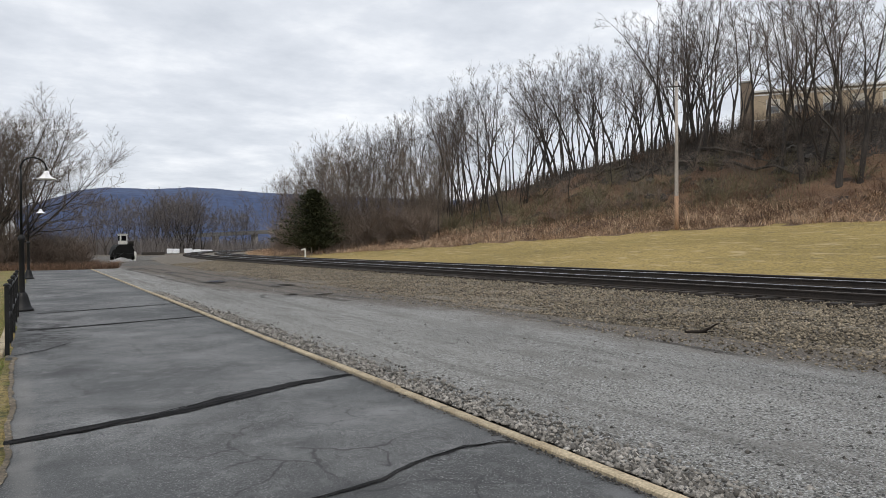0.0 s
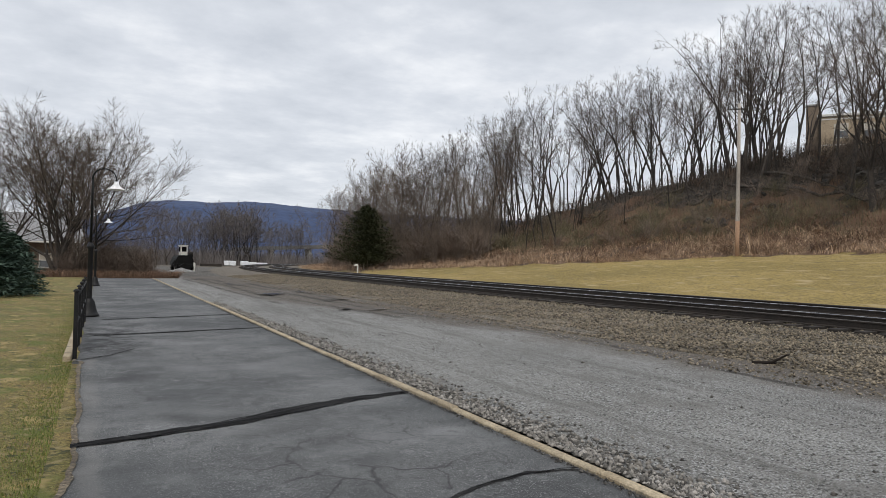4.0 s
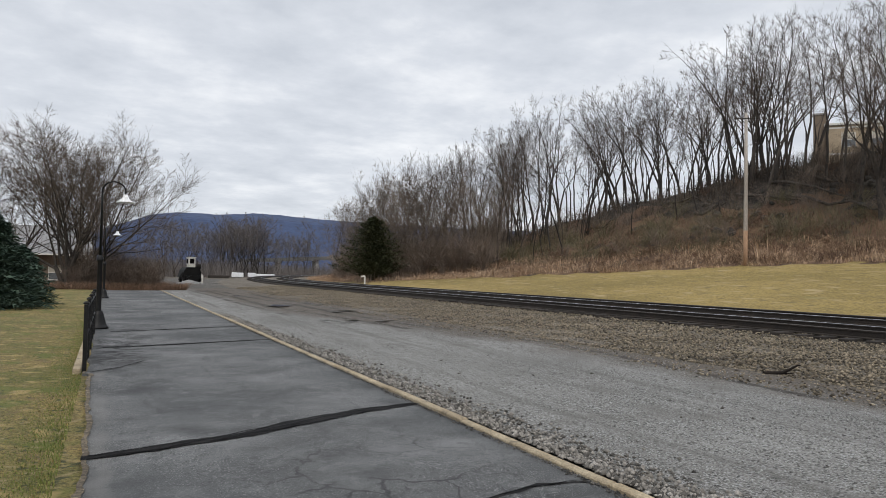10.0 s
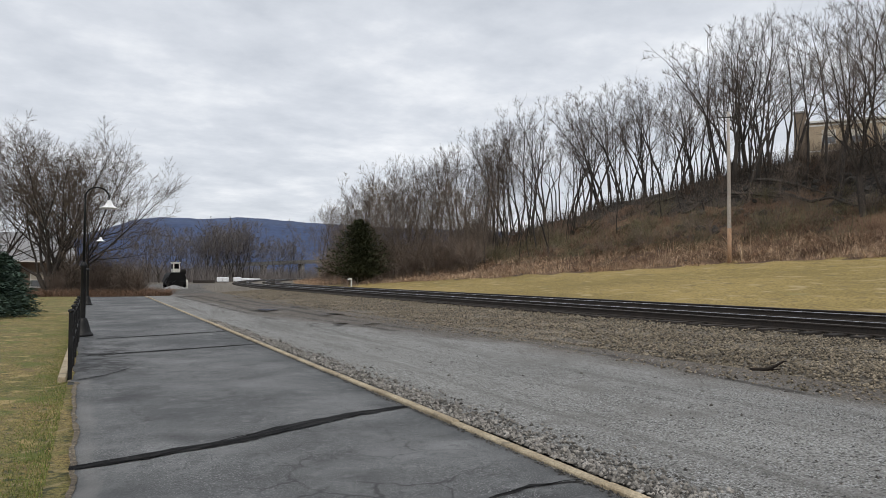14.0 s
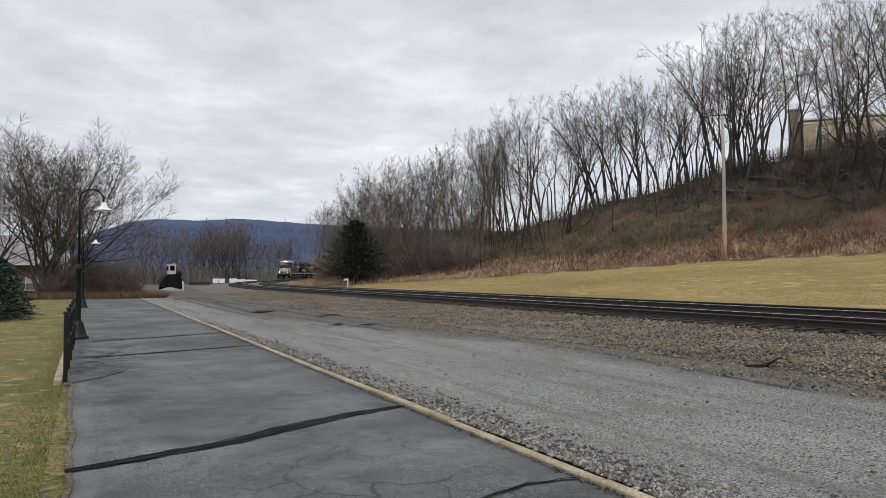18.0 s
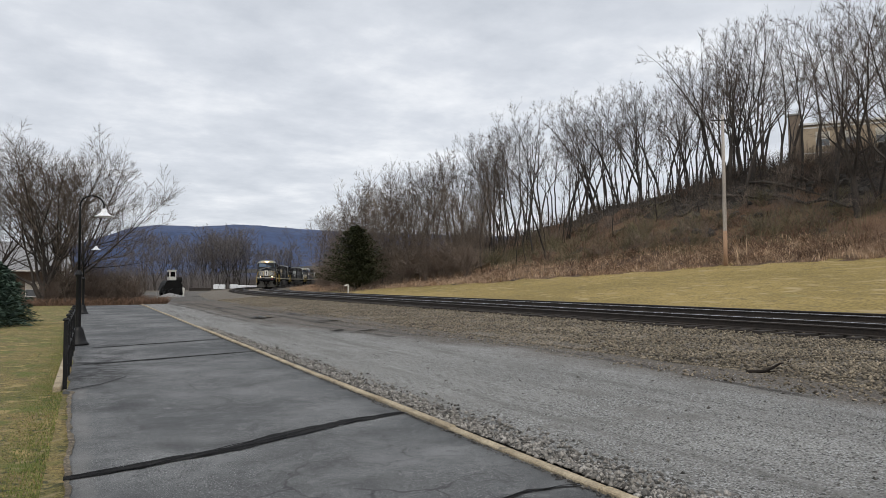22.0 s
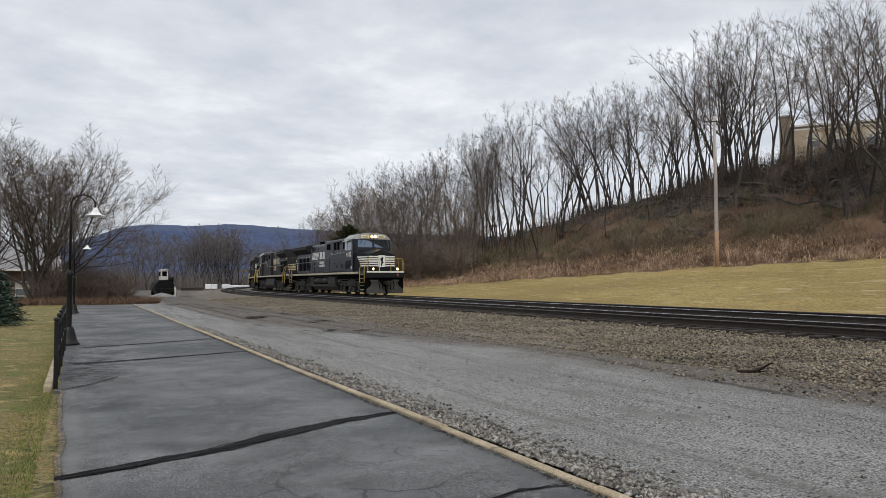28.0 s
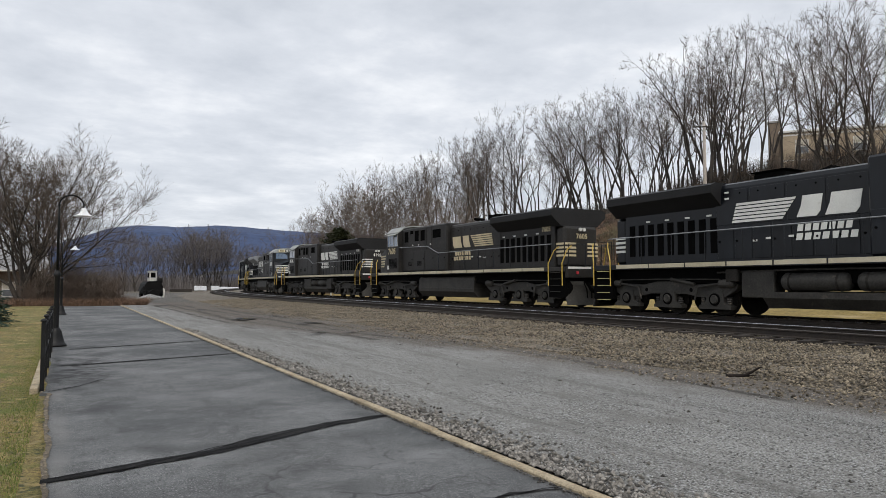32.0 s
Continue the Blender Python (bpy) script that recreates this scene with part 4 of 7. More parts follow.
def build_track(off, name):
    root = thing(name, pose(0, 0, 0), "railway track with steel rails on weathered wooden sleepers", "track", "tracks", "structure")
    prof = [(-0.07, 0), (-0.07, 0.012), (-0.012, 0.03), (-0.012, 0.13), (-0.036, 0.142), (-0.036, 0.168), (-0.022, 0.18),
            (0.022, 0.18), (0.036, 0.168), (0.036, 0.142), (0.012, 0.13), (0.012, 0.03), (0.07, 0.012), (0.07, 0)]
    for side in (-1, 1):
        s = Shape()
        n = len(prof)
        for st in ARC:
            for o, z in prof:
                p, a = on_track(st, off + side * GAUGE / 2 + o)
                s.v.append((p.x, p.y, RAIL_Z - 0.18 + z))
        for i in range(len(ARC) - 1):
            for j in range(n):
                s.slot = 1 if j in (5, 6, 7) else 0
                s.face(i * n + j, i * n + (j + 1) % n, (i + 1) * n + (j + 1) % n, (i + 1) * n + j)
        # one rail per track gets the painted gleam, to fit the camera's view
        part("rail", s, [RAIL_SIDE, RAIL_TOP if (off < -1) == (side > 0) else RAIL_DULL], root)
    tie = Shape().block(-1.3, 1.3, -0.115, 0.115, -0.17, 0.0, 0.012).mesh("sleeper", TIE)
    plate = Shape().block(-0.19, 0.19, -0.10, 0.10, 0.0, 0.02, 0.004).mesh("tie_plate", RAIL_SIDE)
    rnd = random.Random(int(off * 10) + 77)
    rest = []
    for i in range(820):
        st = -20 + i * 0.54
        if st > 330:
            break
        p, a = on_track(st, off)
        m = Matrix.Translation((p.x, p.y, RAIL_Z - 0.18 + rnd.uniform(-0.012, 0.004))) @ pose(0, 0, 0, 0, 0, -math.degrees(a) + rnd.uniform(-1.2, 1.2))
        m = m @ pose(rnd.uniform(-0.06, 0.06), 0, 0)
        if -2 < st < 75:
            t = part("sleeper", tie, TIE, root, at=m)
        else:
            rest.append(m)
    if rest:
        s = Shape()
        for m in rest:
            b = [(x, y, z) for z in (-0.17, 0) for y in (-0.115, 0.115) for x in (-1.3, 1.3)]
            s.add([m @ Vector(q) for q in b], [(0, 2, 3, 1), (4, 5, 7, 6), (0, 1, 5, 4), (2, 6, 7, 3), (0, 4, 6, 2), (1, 3, 7, 5)])
        tagged(part("sleepers_far", s, TIE, root), kind="stuff")
    return root


build_track(NEAR_X - FAR_X, "near_track")
build_track(0.0, "far_track")

# ---------------------------------------------------------------- bare trees
def limb(rnd, start, way, length, n, wander, rise):
    pts, p, d = [start], start.copy(), way.normalized()
    for i in range(n):
        d = (d + Vector((rnd.gauss(0, wander), rnd.gauss(0, wander), rnd.gauss(0, wander) + rise))).normalized()
        p = p + d * (length / n)
        pts.append(p.copy())
    return pts


def along(pts, t):
    f = t * (len(pts) - 1)
    i = min(int(f), len(pts) - 2)
    return pts[i].lerp(pts[i + 1], f - i), (pts[i + 1] - pts[i]).normalized()


def aside(rnd, d, angle):
    o = d.orthogonal().normalized()
    o.rotate(Matrix.Rotation(rnd.uniform(0, 6.283), 3, d))
    return (d * math.cos(angle) + o * math.sin(angle)).normalized()


def bare_tree(seed, height, girth, fork=0.3, leaders=2, spread=0.3, stems=1, fan=0.3, lean=0.05, side=10, reach=0.48, angle=0.72, twigs=6, width=0.008, wave=0.11, levels=2, low=0.12):
    """Meshes of the trunk and of the crown of a leafless tree, foot at the origin: each stem forks into leaders,
    these carry side branches that shorten towards the tip, and so on down to the twigs."""
    rnd = random.Random(seed)
    wood, crown = Shape(), Shape()

    def twig(p, d, ln):
        m = p + d * (ln * 0.5) + Vector((rnd.gauss(0, 0.05), rnd.gauss(0, 0.05), rnd.gauss(0, 0.05))) * ln
        e = m + (d + Vector((rnd.gauss(0, 0.2), rnd.gauss(0, 0.2), rnd.uniform(-0.1, 0.25)))).normalized() * (ln * 0.5)
        o = d.orthogonal().normalized()
        o.rotate(Matrix.Rotation(rnd.uniform(0, 6.283), 3, d))
        o = o * width
        crown.add([p - o, p + o, m + o * 0.75, m - o * 0.75, e], [(0, 1, 2, 3), (3, 2, 4)])

    def axis(p, d, ln, r, lev):
        n = (7, 5, 2, 2)[lev]
        pts = limb(rnd, p, d, ln, n, wave * (1.0, 1.2, 1.5, 1.8)[lev], (0.06, 0.10, 0.06, 0.0)[lev])
        end = max(r * (0.12, 0.2, 0.35, 0.5)[lev], width * 0.8)
        r = max(r, width * 1.1)
        radii = [r + (end - r) * (i / n) ** 0.8 for i in range(n + 1)]
        (wood if r > 0.05 and lev < 2 else crown).tube(pts, radii, (7, 5, 3, 3)[lev], False)
        if lev >= levels:
            for k in range(twigs):
                q, dq = along(pts, rnd.uniform(0.15, 1.0))
                twig(q, aside(rnd, dq, rnd.uniform(0.25, 0.8)), rnd.uniform(0.35, 1.0) * min(max(ln * 0.8, 0.5), 1.5))
            return
        m = max(2, int(round(side * (1.0, 0.75, 0.55)[lev] * rnd.uniform(0.85, 1.15))))
        start = (low, 0.22, 0.2)[lev]
        roll = rnd.uniform(0, 6.283)
        for k in range(m):
            t = start + (1 - start) * ((k + rnd.uniform(0.1, 0.9)) / m) ** 0.85
            q, dq = along(pts, min(t, 0.99))
            roll += 2.4 + rnd.uniform(-0.5, 0.5)
            o = dq.orthogonal().normalized()
            o.rotate(Matrix.Rotation(roll, 3, dq))
            g = angle * rnd.uniform(0.65, 1.2)
            way = (dq * math.cos(g) + o * math.sin(g)).normalized()
            if way.z < -0.1:
                way.z *= -0.4
                way.normalize()
            size = ln * reach * (1.12 - 0.68 * t) * rnd.uniform(0.7, 1.15)
            at = r + (end - r) * t ** 0.8
            axis(q, way, size, min(at * 0.72, r * 0.55), lev + 1)
        # the tip ends in a fork
        q, dq = along(pts, 0.97)
        for k in range(2):
            axis(q, aside(rnd, dq, rnd.uniform(0.2, 0.5)), ln * reach * 0.42, end, min(lev + 2, levels))

    for k in range(stems):
        out = 0.0 if stems == 1 else rnd.uniform(0.3, 1.0) * fan
        a = 6.283 * (k + rnd.uniform(-0.3, 0.3)) / stems
        way = Vector((math.cos(a) * out + rnd.gauss(0, lean), math.sin(a) * out + rnd.gauss(0, lean), 1))
        foot = Vector((0.4 * out * math.cos(a), 0.4 * out * math.sin(a), -0.3))
        g = girth if stems == 1 else girth * rnd.uniform(0.6, 0.95)
        trunk = limb(rnd, foot, way, height * fork * rnd.uniform(0.85, 1.15), 5, wave * 0.7, 0.01)
        wood.tube(trunk, [g * (1 - 0.16 * i / 5) * (1.3 if i == 0 else 1.0) for i in range(6)], 8, False)
        d = (trunk[-1] - trunk[-2]).normalized()
        o = d.orthogonal().normalized()
        o.rotate(Matrix.Rotation(rnd.uniform(0, 6.283), 3, d))
        for q in range(leaders):
            t = spread * rnd.uniform(0.5, 1.15) if leaders > 1 else 0.05
            o.rotate(Matrix.Rotation(6.283 / leaders + rnd.uniform(-0.4, 0.4), 3, d))
            axis(trunk[-1] - d * 0.1, (d * math.cos(t) + o * math.sin(t)).normalized(), height * (1 - fork) * (1.0 if q == 0 else rnd.uniform(0.82, 0.98)), g * 0.8 * (1.0 if leaders == 1 else 0.72 if q == 0 else rnd.uniform(0.5, 0.7)), 0)
    f = height / max(v[2] for v in crown.v)
    for sh in (wood, crown):
        sh.v = [(x * f, y * f, z * f) for x, y, z in sh.v]
    return wood, crown


def bush(seed, height, width, stems, twigs):
    """A leafless shrub: arching stems from one foot with side twigs, joined."""
    rnd = random.Random(seed)
    s = Shape()
    for k in range(stems):
        a = rnd.uniform(0, 6.283)
        o = rnd.uniform(0.1, 1.0)
        pts = limb(rnd, Vector((0.25 * math.cos(a) * o, 0.25 * math.sin(a) * o, -0.05)), Vector((math.cos(a) * o * width / height, math.sin(a) * o * width / height, 1)), height * rnd.uniform(0.6, 1.05), 4, 0.12, -0.05)
        s.tube(pts, [0.016, 0.013, 0.010, 0.007, 0.004], 3, False)
        for j in range(twigs):
            q, d = along(pts, rnd.uniform(0.25, 1.0))
            e = aside(rnd, d, rnd.uniform(0.3, 1.0))
            ln = height * rnd.uniform(0.18, 0.42)
            w = e.orthogonal().normalized() * (0.007 if height < 3 else 0.011)
            m = q + e * ln * 0.5 + Vector((rnd.gauss(0, 0.05), rnd.gauss(0, 0.05), 0.03))
            f = q + e * ln + Vector((rnd.gauss(0, 0.12), rnd.gauss(0, 0.12), rnd.uniform(-0.1, 0.15))) * ln
            s.add([q - w, q + w, m + w, m - w, f], [(0, 1, 2, 3), (3, 2, 4)])
    return s


def tree_kind(seed, twig=TWIG, **kw):
    wood, crown = bare_tree(seed, **kw)
    return wood.mesh("trunk", BARK, True), cloud("crown", crown.v, [t for f in crown.f for t in ([f] if len(f) == 3 else [(f[0], f[1], f[2]), (f[0], f[2], f[3])])], twig)


def plant(kind, x, y, size, turn, label, group, name="bare_tree", z=None, tilt=0.0):
    root = thing(name, Matrix.Translation((x, y, gz(x, y) - 0.05 if z is None else z)) @ pose(0, 0, 0, tilt, 0, turn) @ Matrix.Diagonal((size, size, size, 1)), label, "tree", group)
    part("trunk", kind[0], None, root)
    part("crown", kind[1], None, root)
    return root


# trees of the crest: forked with a rounded crown, then slender ones, far ones, saplings and the spreading ones
HILL = [tree_kind(11 + i * 7, height=16, girth=g, fork=fk, leaders=ld, spread=sp, stems=st, fan=0.25, lean=le) for i, (g, fk, ld, sp, st, le) in enumerate([
    (0.22, 0.26, 3, 0.28, 1, 0.03), (0.16, 0.30, 2, 0.24, 1, 0.04), (0.12, 0.42, 1, 0.1, 1, 0.04), (0.17, 0.18, 2, 0.22, 2, 0.05), (0.26, 0.22, 4, 0.32, 1, 0.03), (0.16, 0.36, 2, 0.26, 1, 0.05)])]
SLIM = [tree_kind(131 + i * 5, height=14, girth=g, fork=fk, leaders=ld, spread=0.22, lean=le, side=7, reach=0.36, twigs=5) for i, (g, fk, ld, le) in enumerate([
    (0.11, 0.45, 1, 0.04), (0.09, 0.36, 1, 0.08), (0.12, 0.5, 2, 0.10)])]
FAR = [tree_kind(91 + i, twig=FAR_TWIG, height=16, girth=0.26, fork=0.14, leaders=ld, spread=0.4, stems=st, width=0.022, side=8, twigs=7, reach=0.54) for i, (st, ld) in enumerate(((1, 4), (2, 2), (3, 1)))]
THIN = [tree_kind(41 + i * 3, twig=TWIG_RED, height=10, girth=g, fork=fk, leaders=ld, spread=0.4, stems=st, fan=0.4, side=7, twigs=5, width=0.008, reach=0.5) for i, (g, fk, ld, st) in enumerate([
    (0.075, 0.12, 2, 3), (0.10, 0.18, 3, 1), (0.055, 0.10, 1, 5)])]
WIDE = [tree_kind(61 + i, twig=TWIG, height=14, girth=g, fork=0.16, leaders=2, spread=0.34, stems=st, fan=fan, side=12, reach=0.54, angle=0.85, twigs=8) for i, (g, st, fan) in enumerate([
    (0.30, 8, 0.66), (0.22, 5, 0.5)])]
SHRUB = [bush(201 + i, h, w, n, t).mesh("crown", m) for i, (h, w, n, t, m) in enumerate([(2.2, 1.6, 22, 9, BRUSH_GREY), (1.6, 1.7, 20, 9, BRUSH), (2.0, 2.0, 24, 11, BRUSH_OLIVE), (4.6, 2.6, 34, 16, BRUSH_GREY), (3.0, 1.5, 26, 18, BRUSH_BROWN)])]
KIND_H = {id(k): h for ks, h in ((HILL, 16), (SLIM, 14), (THIN, 10), (WIDE, 14), (FAR, 16)) for k in ks}


def az_place(az, dist):
    a = radians(az)
    return dist * math.sin(a), dist * math.cos(a)


def tops(az):
    """Slope of the sight line to the tree tops at a bearing."""
    return float(np.interp(az, [16.4, 18.3, 19.6, 21.1, 23.8, 26.3, 28.6, 30.1, 31.6, 32.4, 34.9, 36.1, 36.7, 37.0, 37.4, 39.4, 41.9, 43.7, 45.0, 46.4, 47.6, 48.7, 49.4, 50.2, 52.2, 54.1, 56.7, 60.1, 66],
                           [0.091, 0.111, 0.125, 0.148, 0.182, 0.191, 0.199, 0.197, 0.228, 0.235, 0.284, 0.279, 0.238, 0.213, 0.252, 0.284, 0.299, 0.299, 0.306, 0.324, 0.331, 0.323, 0.348, 0.374, 0.387, 0.377, 0.382, 0.383, 0.41]))


def stand(rnd, kind, az, dist, share, label, group, name="bare_tree", tilt=4):
    """Plant a tree whose top reaches a share of the skyline's height at that bearing."""
    x, y = az_place(az, dist)
    want = 1.6 + dist * tops(az) - gz(x, y)
    plant(kind, x, y, max(2.5, want * share) / KIND_H[id(kind)], rnd.uniform(0, 360), label, group, name, tilt=rnd.uniform(-tilt, tilt))


def hill_trees():
    rnd = random.Random(8)
    # tall trees along the crest: bearing from the platform, distance, kind, slope of the sight line to the top
    for az, dist, k, sl in [(30.7, 86, 1, 0.224), (32.7, 86, 5, 0.240), (34.8, 83, 0, 0.286), (35.9, 84, 1, 0.276), (37.2, 86, 2, 0.249), (38.2, 85, 3, 0.274),
                        (39.5, 84, 0, 0.285), (40.8, 85, 5, 0.292), (41.9, 83, 3, 0.298), (42.7, 84, 1, 0.295), (43.8, 82, 0, 0.299), (44.6, 83, 2, 0.291),
                        (45.5, 82, 5, 0.307), (46.5, 80, 3, 0.306), (47.4, 80, 0, 0.308), (48.5, 79, 1, 0.312), (49.6, 77, 5, 0.352), (50.6, 74, 0, 0.381),
                        (51.5, 76, 4, 0.370), (52.2, 72, 0, 0.387), (53.1, 76, 1, 0.365), (54.0, 71, 2, 0.377), (55.0, 75, 1, 0.366), (55.6, 70, 2, 0.379),
                        (56.7, 69, 2, 0.379), (57.8, 66, 5, 0.378), (59.2, 62, 4, 0.387), (60.4, 64, 3, 0.382), (61.5, 60, 4, 0.383), (62.8, 60, 0, 0.377)]:
        stand(rnd, HILL[k], az, dist, 0.955 * sl / tops(az), "tall leafless tree with grey bark, darkened as backlit, on the hill crest", "trees on the hill", tilt=1.5)
    # slender trunks between and behind them
    for i in range(46):
        az = 29.0 + 24.5 * (i + rnd.random()) / 46
        stand(rnd, rnd.choice(SLIM + HILL[2:3]), az, rnd.uniform(76, 92), rnd.uniform(0.62, 0.9), "slender leafless tree farther back on the hill", "trees on the hill", tilt=5)
    for i in range(26):
        az = 30.5 + 23 * (i + rnd.random()) / 26
        stand(rnd, rnd.choice(SLIM), az, rnd.uniform(70, 84), rnd.uniform(0.35, 0.6), "thin crooked leafless tree between the tall trunks", "trees on the hill", tilt=8)
    for i in range(24):
        az = 34 + 18 * (i + rnd.random()) / 24
        stand(rnd, rnd.choice(SLIM), az, rnd.uniform(74, 90), rnd.uniform(0.35, 0.8), "slender leafless tree farther back on the hill", "trees on the hill", tilt=5)
    for i in range(18):
        az = 46 + 15 * (i + rnd.random()) / 18
        stand(rnd, rnd.choice(SLIM), az, rnd.uniform(68, 86), rnd.uniform(0.5, 0.9), "slender leafless tree farther back on the hill", "trees on the hill", tilt=6)
    # the lower wood towards the bend
    for i in range(52):
        az = 17.1 + 17 * ((i + rnd.random()) / 52) ** 1.1
        dist = float(np.interp(az, [15, 16, 19, 22, 31], [128, 118, 104, 88, 84])) + rnd.uniform(-2, 12)
        x, y = az_place(az, dist)
        if inward(x, y) < 6.0:
            continue
        stand(rnd, rnd.choice(THIN[:2] + HILL[2:4] if az < 24 else HILL[1:4] + HILL[5:]), az, dist, rnd.uniform(0.88, 1.08), "young leafless tree in the thicket by the bend", "trees by the bend")
    for i in range(52):
        az = 17.2 + 14.3 * (i + rnd.random()) / 52
        dist = float(np.interp(az, [16, 20, 25, 31, 40, 58], [104, 84, 78, 74, 68, 60])) + rnd.uniform(0, 7)
        x, y = az_place(az, dist)
        if inward(x, y) < float(lawn_edge(y)) + 0.8:
            continue
        stand(rnd, rnd.choice(THIN), az, dist, rnd.uniform(0.35, 0.8), "scrubby leafless sapling on the brown slope", "saplings on the slope", "sapling")
    for i in range(16):
        az = 32 + 27 * (i + rnd.random()) / 16
        dist = float(np.interp(az, [31, 40, 58], [74, 68, 60])) + rnd.uniform(0, 8)
        stand(rnd, THIN[rnd.choice((0, 2))], az, dist, rnd.uniform(0.12, 0.3), "scrubby leafless sapling on the brown slope", "saplings on the slope", "sapling")


def shrub(kind, x, y, size, turn, label, group):
    root = thing("bare_shrub", Matrix.Translation((x, y, gz(x, y))) @ pose(0, 0, 0, 0, 0, turn) @ Matrix.Diagonal((size, size, size * 0.9, 1)), label, "shrub", group)
    part("crown", SHRUB[kind], None, root)


def slope_shrubs():
    rnd = random.Random(71)
    for i in range(205):
        az = 17.2 + (13.8 * rnd.random() if i < 65 else 13.8 + 32 * rnd.random())
        lo = float(np.interp(az, [16, 20, 25, 31, 40, 58], [100, 82, 75, 70, 60, 52]))
        dist = lo + (24 if az > 24 else 30) * rnd.random() ** 1.3
        x, y = az_place(az, dist)
        d, e, r = float(inward(x, y)), float(lawn_edge(y)), float(ridge_d(y))
        f = (d - e) / (r - e)
        if d < e + 0.6 or f > 1.1:
            continue
        if az < 31:
            k, sz, lb = rnd.choice((0, 3, 3, 3)), rnd.uniform(0.7, 1.3), "grey-brown leafless shrub with pale stems by the bend"
        elif f < 0.3:
            k, sz, lb = 1, rnd.uniform(0.4, 0.75), "low reddish brown shrub at the foot of the slope"
        elif f < 0.72:
            k, sz, lb = rnd.choice((2, 2, 0, 1)), rnd.uniform(0.7, 1.3), "olive grey leafless shrub on the slope"
        else:
            k, sz, lb = rnd.choice((0, 1)), rnd.uniform(0.7, 1.2), "dark leafless shrub on the bank below the trees"
        shrub(k, x, y, sz, rnd.uniform(0, 360), lb, "shrubs on the slope")


def left_trees():
    rnd = random.Random(21)
    for x, y, k, size, turn in [(-2.8, 61, 0, 1.06, 170), (-1.7, 64, 1, 0.96, 60), (-8.6, 66, 1, 1.0, 320)]:
        plant(WIDE[k], x, y, size, turn, "spreading leafless tree with many stems beyond the platform", "trees beyond the platform")
    for i in range(20):
        f = (i + rnd.random()) / 20
        x, y = -2.2 + 5.9 * f, rnd.uniform(58, 70)
        plant(rnd.choice(THIN), min(x, 0.062 * y), y, rnd.uniform(0.28, 0.54) * (0.75 if f > 0.8 else 1.0), rnd.uniform(0, 360), "bare young tree with thin stems at the platform's end", "saplings beyond the platform", "sapling")
    for i in range(20):
        f = (i + rnd.random()) / 20
        y = rnd.uniform(57.5, 68)
        shrub(4, min(-3.0 + 7.1 * f, 0.066 * y), y, rnd.uniform(0.6, 1.2) * (0.7 if f > 0.85 else 1.0), rnd.uniform(0, 360), "bare shrub with thin stems at the platform's end", "shrubs beyond the platform")


def far_trees():
    rnd = random.Random(33)
    for az, dist, k, size in [(6.5, 170, 1, 0.75), (7.3, 178, 0, 0.85), (8.1, 172, 3, 0.98), (8.8, 185, 0, 1.0), (9.3, 176, 5, 1.02), (9.9, 180, 1, 1.05), (10.4, 186, 3, 1.05), (10.9, 178, 0, 1.0), (11.5, 182, 4, 0.9),
                              (13.4, 240, 1, 1.0), (14.0, 250, 3, 1.0), (14.6, 245, 0, 1.05), (15.3, 250, 5, 0.95), (5.2, 165, 2, 0.85), (4.6, 150, 4, 0.8), (5.8, 160, 3, 0.8), (12.4, 230, 2, 0.85), (3.9, 150, 0, 0.8),
                              (8.5, 190, 4, 0.95), (9.1, 192, 2, 0.95), (9.7, 190, 4, 1.0), (10.2, 175, 2, 0.95), (10.7, 192, 1, 1.0), (7.7, 188, 4, 0.85)]:
        x, y = az_place(az, dist)
        plant(FAR[k % 3], x, y, size, rnd.uniform(0, 360), "leafless tree in the far river woods", "far trees")


hill_trees()
slope_shrubs()
left_trees()
far_trees()


def thicket(name, n, place, height, mat, seed, label, width=0.012, bend=0.35, kind="stuff", lean=0.25):
    """Many thin blades or stems in one mesh: each a narrow bent strip of two quads."""
    rng = np.random.default_rng(seed)
    xy = place(rng, n)
    x, y = xy[:, 0], xy[:, 1]
    n = len(x)
    z = ground_z(x, y) if xy.shape[1] == 2 else xy[:, 2]
    h = height[0] + (height[1] - height[0]) * rng.random(n) ** 1.6
    a = rng.random(n) * 2 * np.pi
    b = rng.random(n) * 2 * np.pi
    w = width * (0.6 + 0.8 * rng.random(n))
    l1 = h * lean * (rng.random(n) - 0.2)
    l2 = h * (lean + bend) * rng.random(n)
    wx, wy = np.cos(b) * w, np.sin(b) * w
    base = np.stack([x, y, z - 0.02], 1)
    mid = np.stack([x + np.cos(a) * l1 * 0.5, y + np.sin(a) * l1 * 0.5, z + h * 0.55], 1)
    top = np.stack([x + np.cos(a) * l2, y + np.sin(a) * l2, z + h], 1)
    wv = np.stack([wx, wy, np.zeros(n)], 1)
    v = np.stack([base - wv, base + wv, mid + wv * 0.8, mid - wv * 0.8, top], 1).reshape(-1, 3)
    i = np.arange(n)[:, None] * 5
    tris = np.concatenate([i + np.array([0, 1, 2]), i + np.array([0, 2, 3]), i + np.array([3, 2, 4])], 0)
    me = cloud(name, v, tris, mat)
    return tagged(new(name, me), label, name.replace("_", " "), kind=kind)


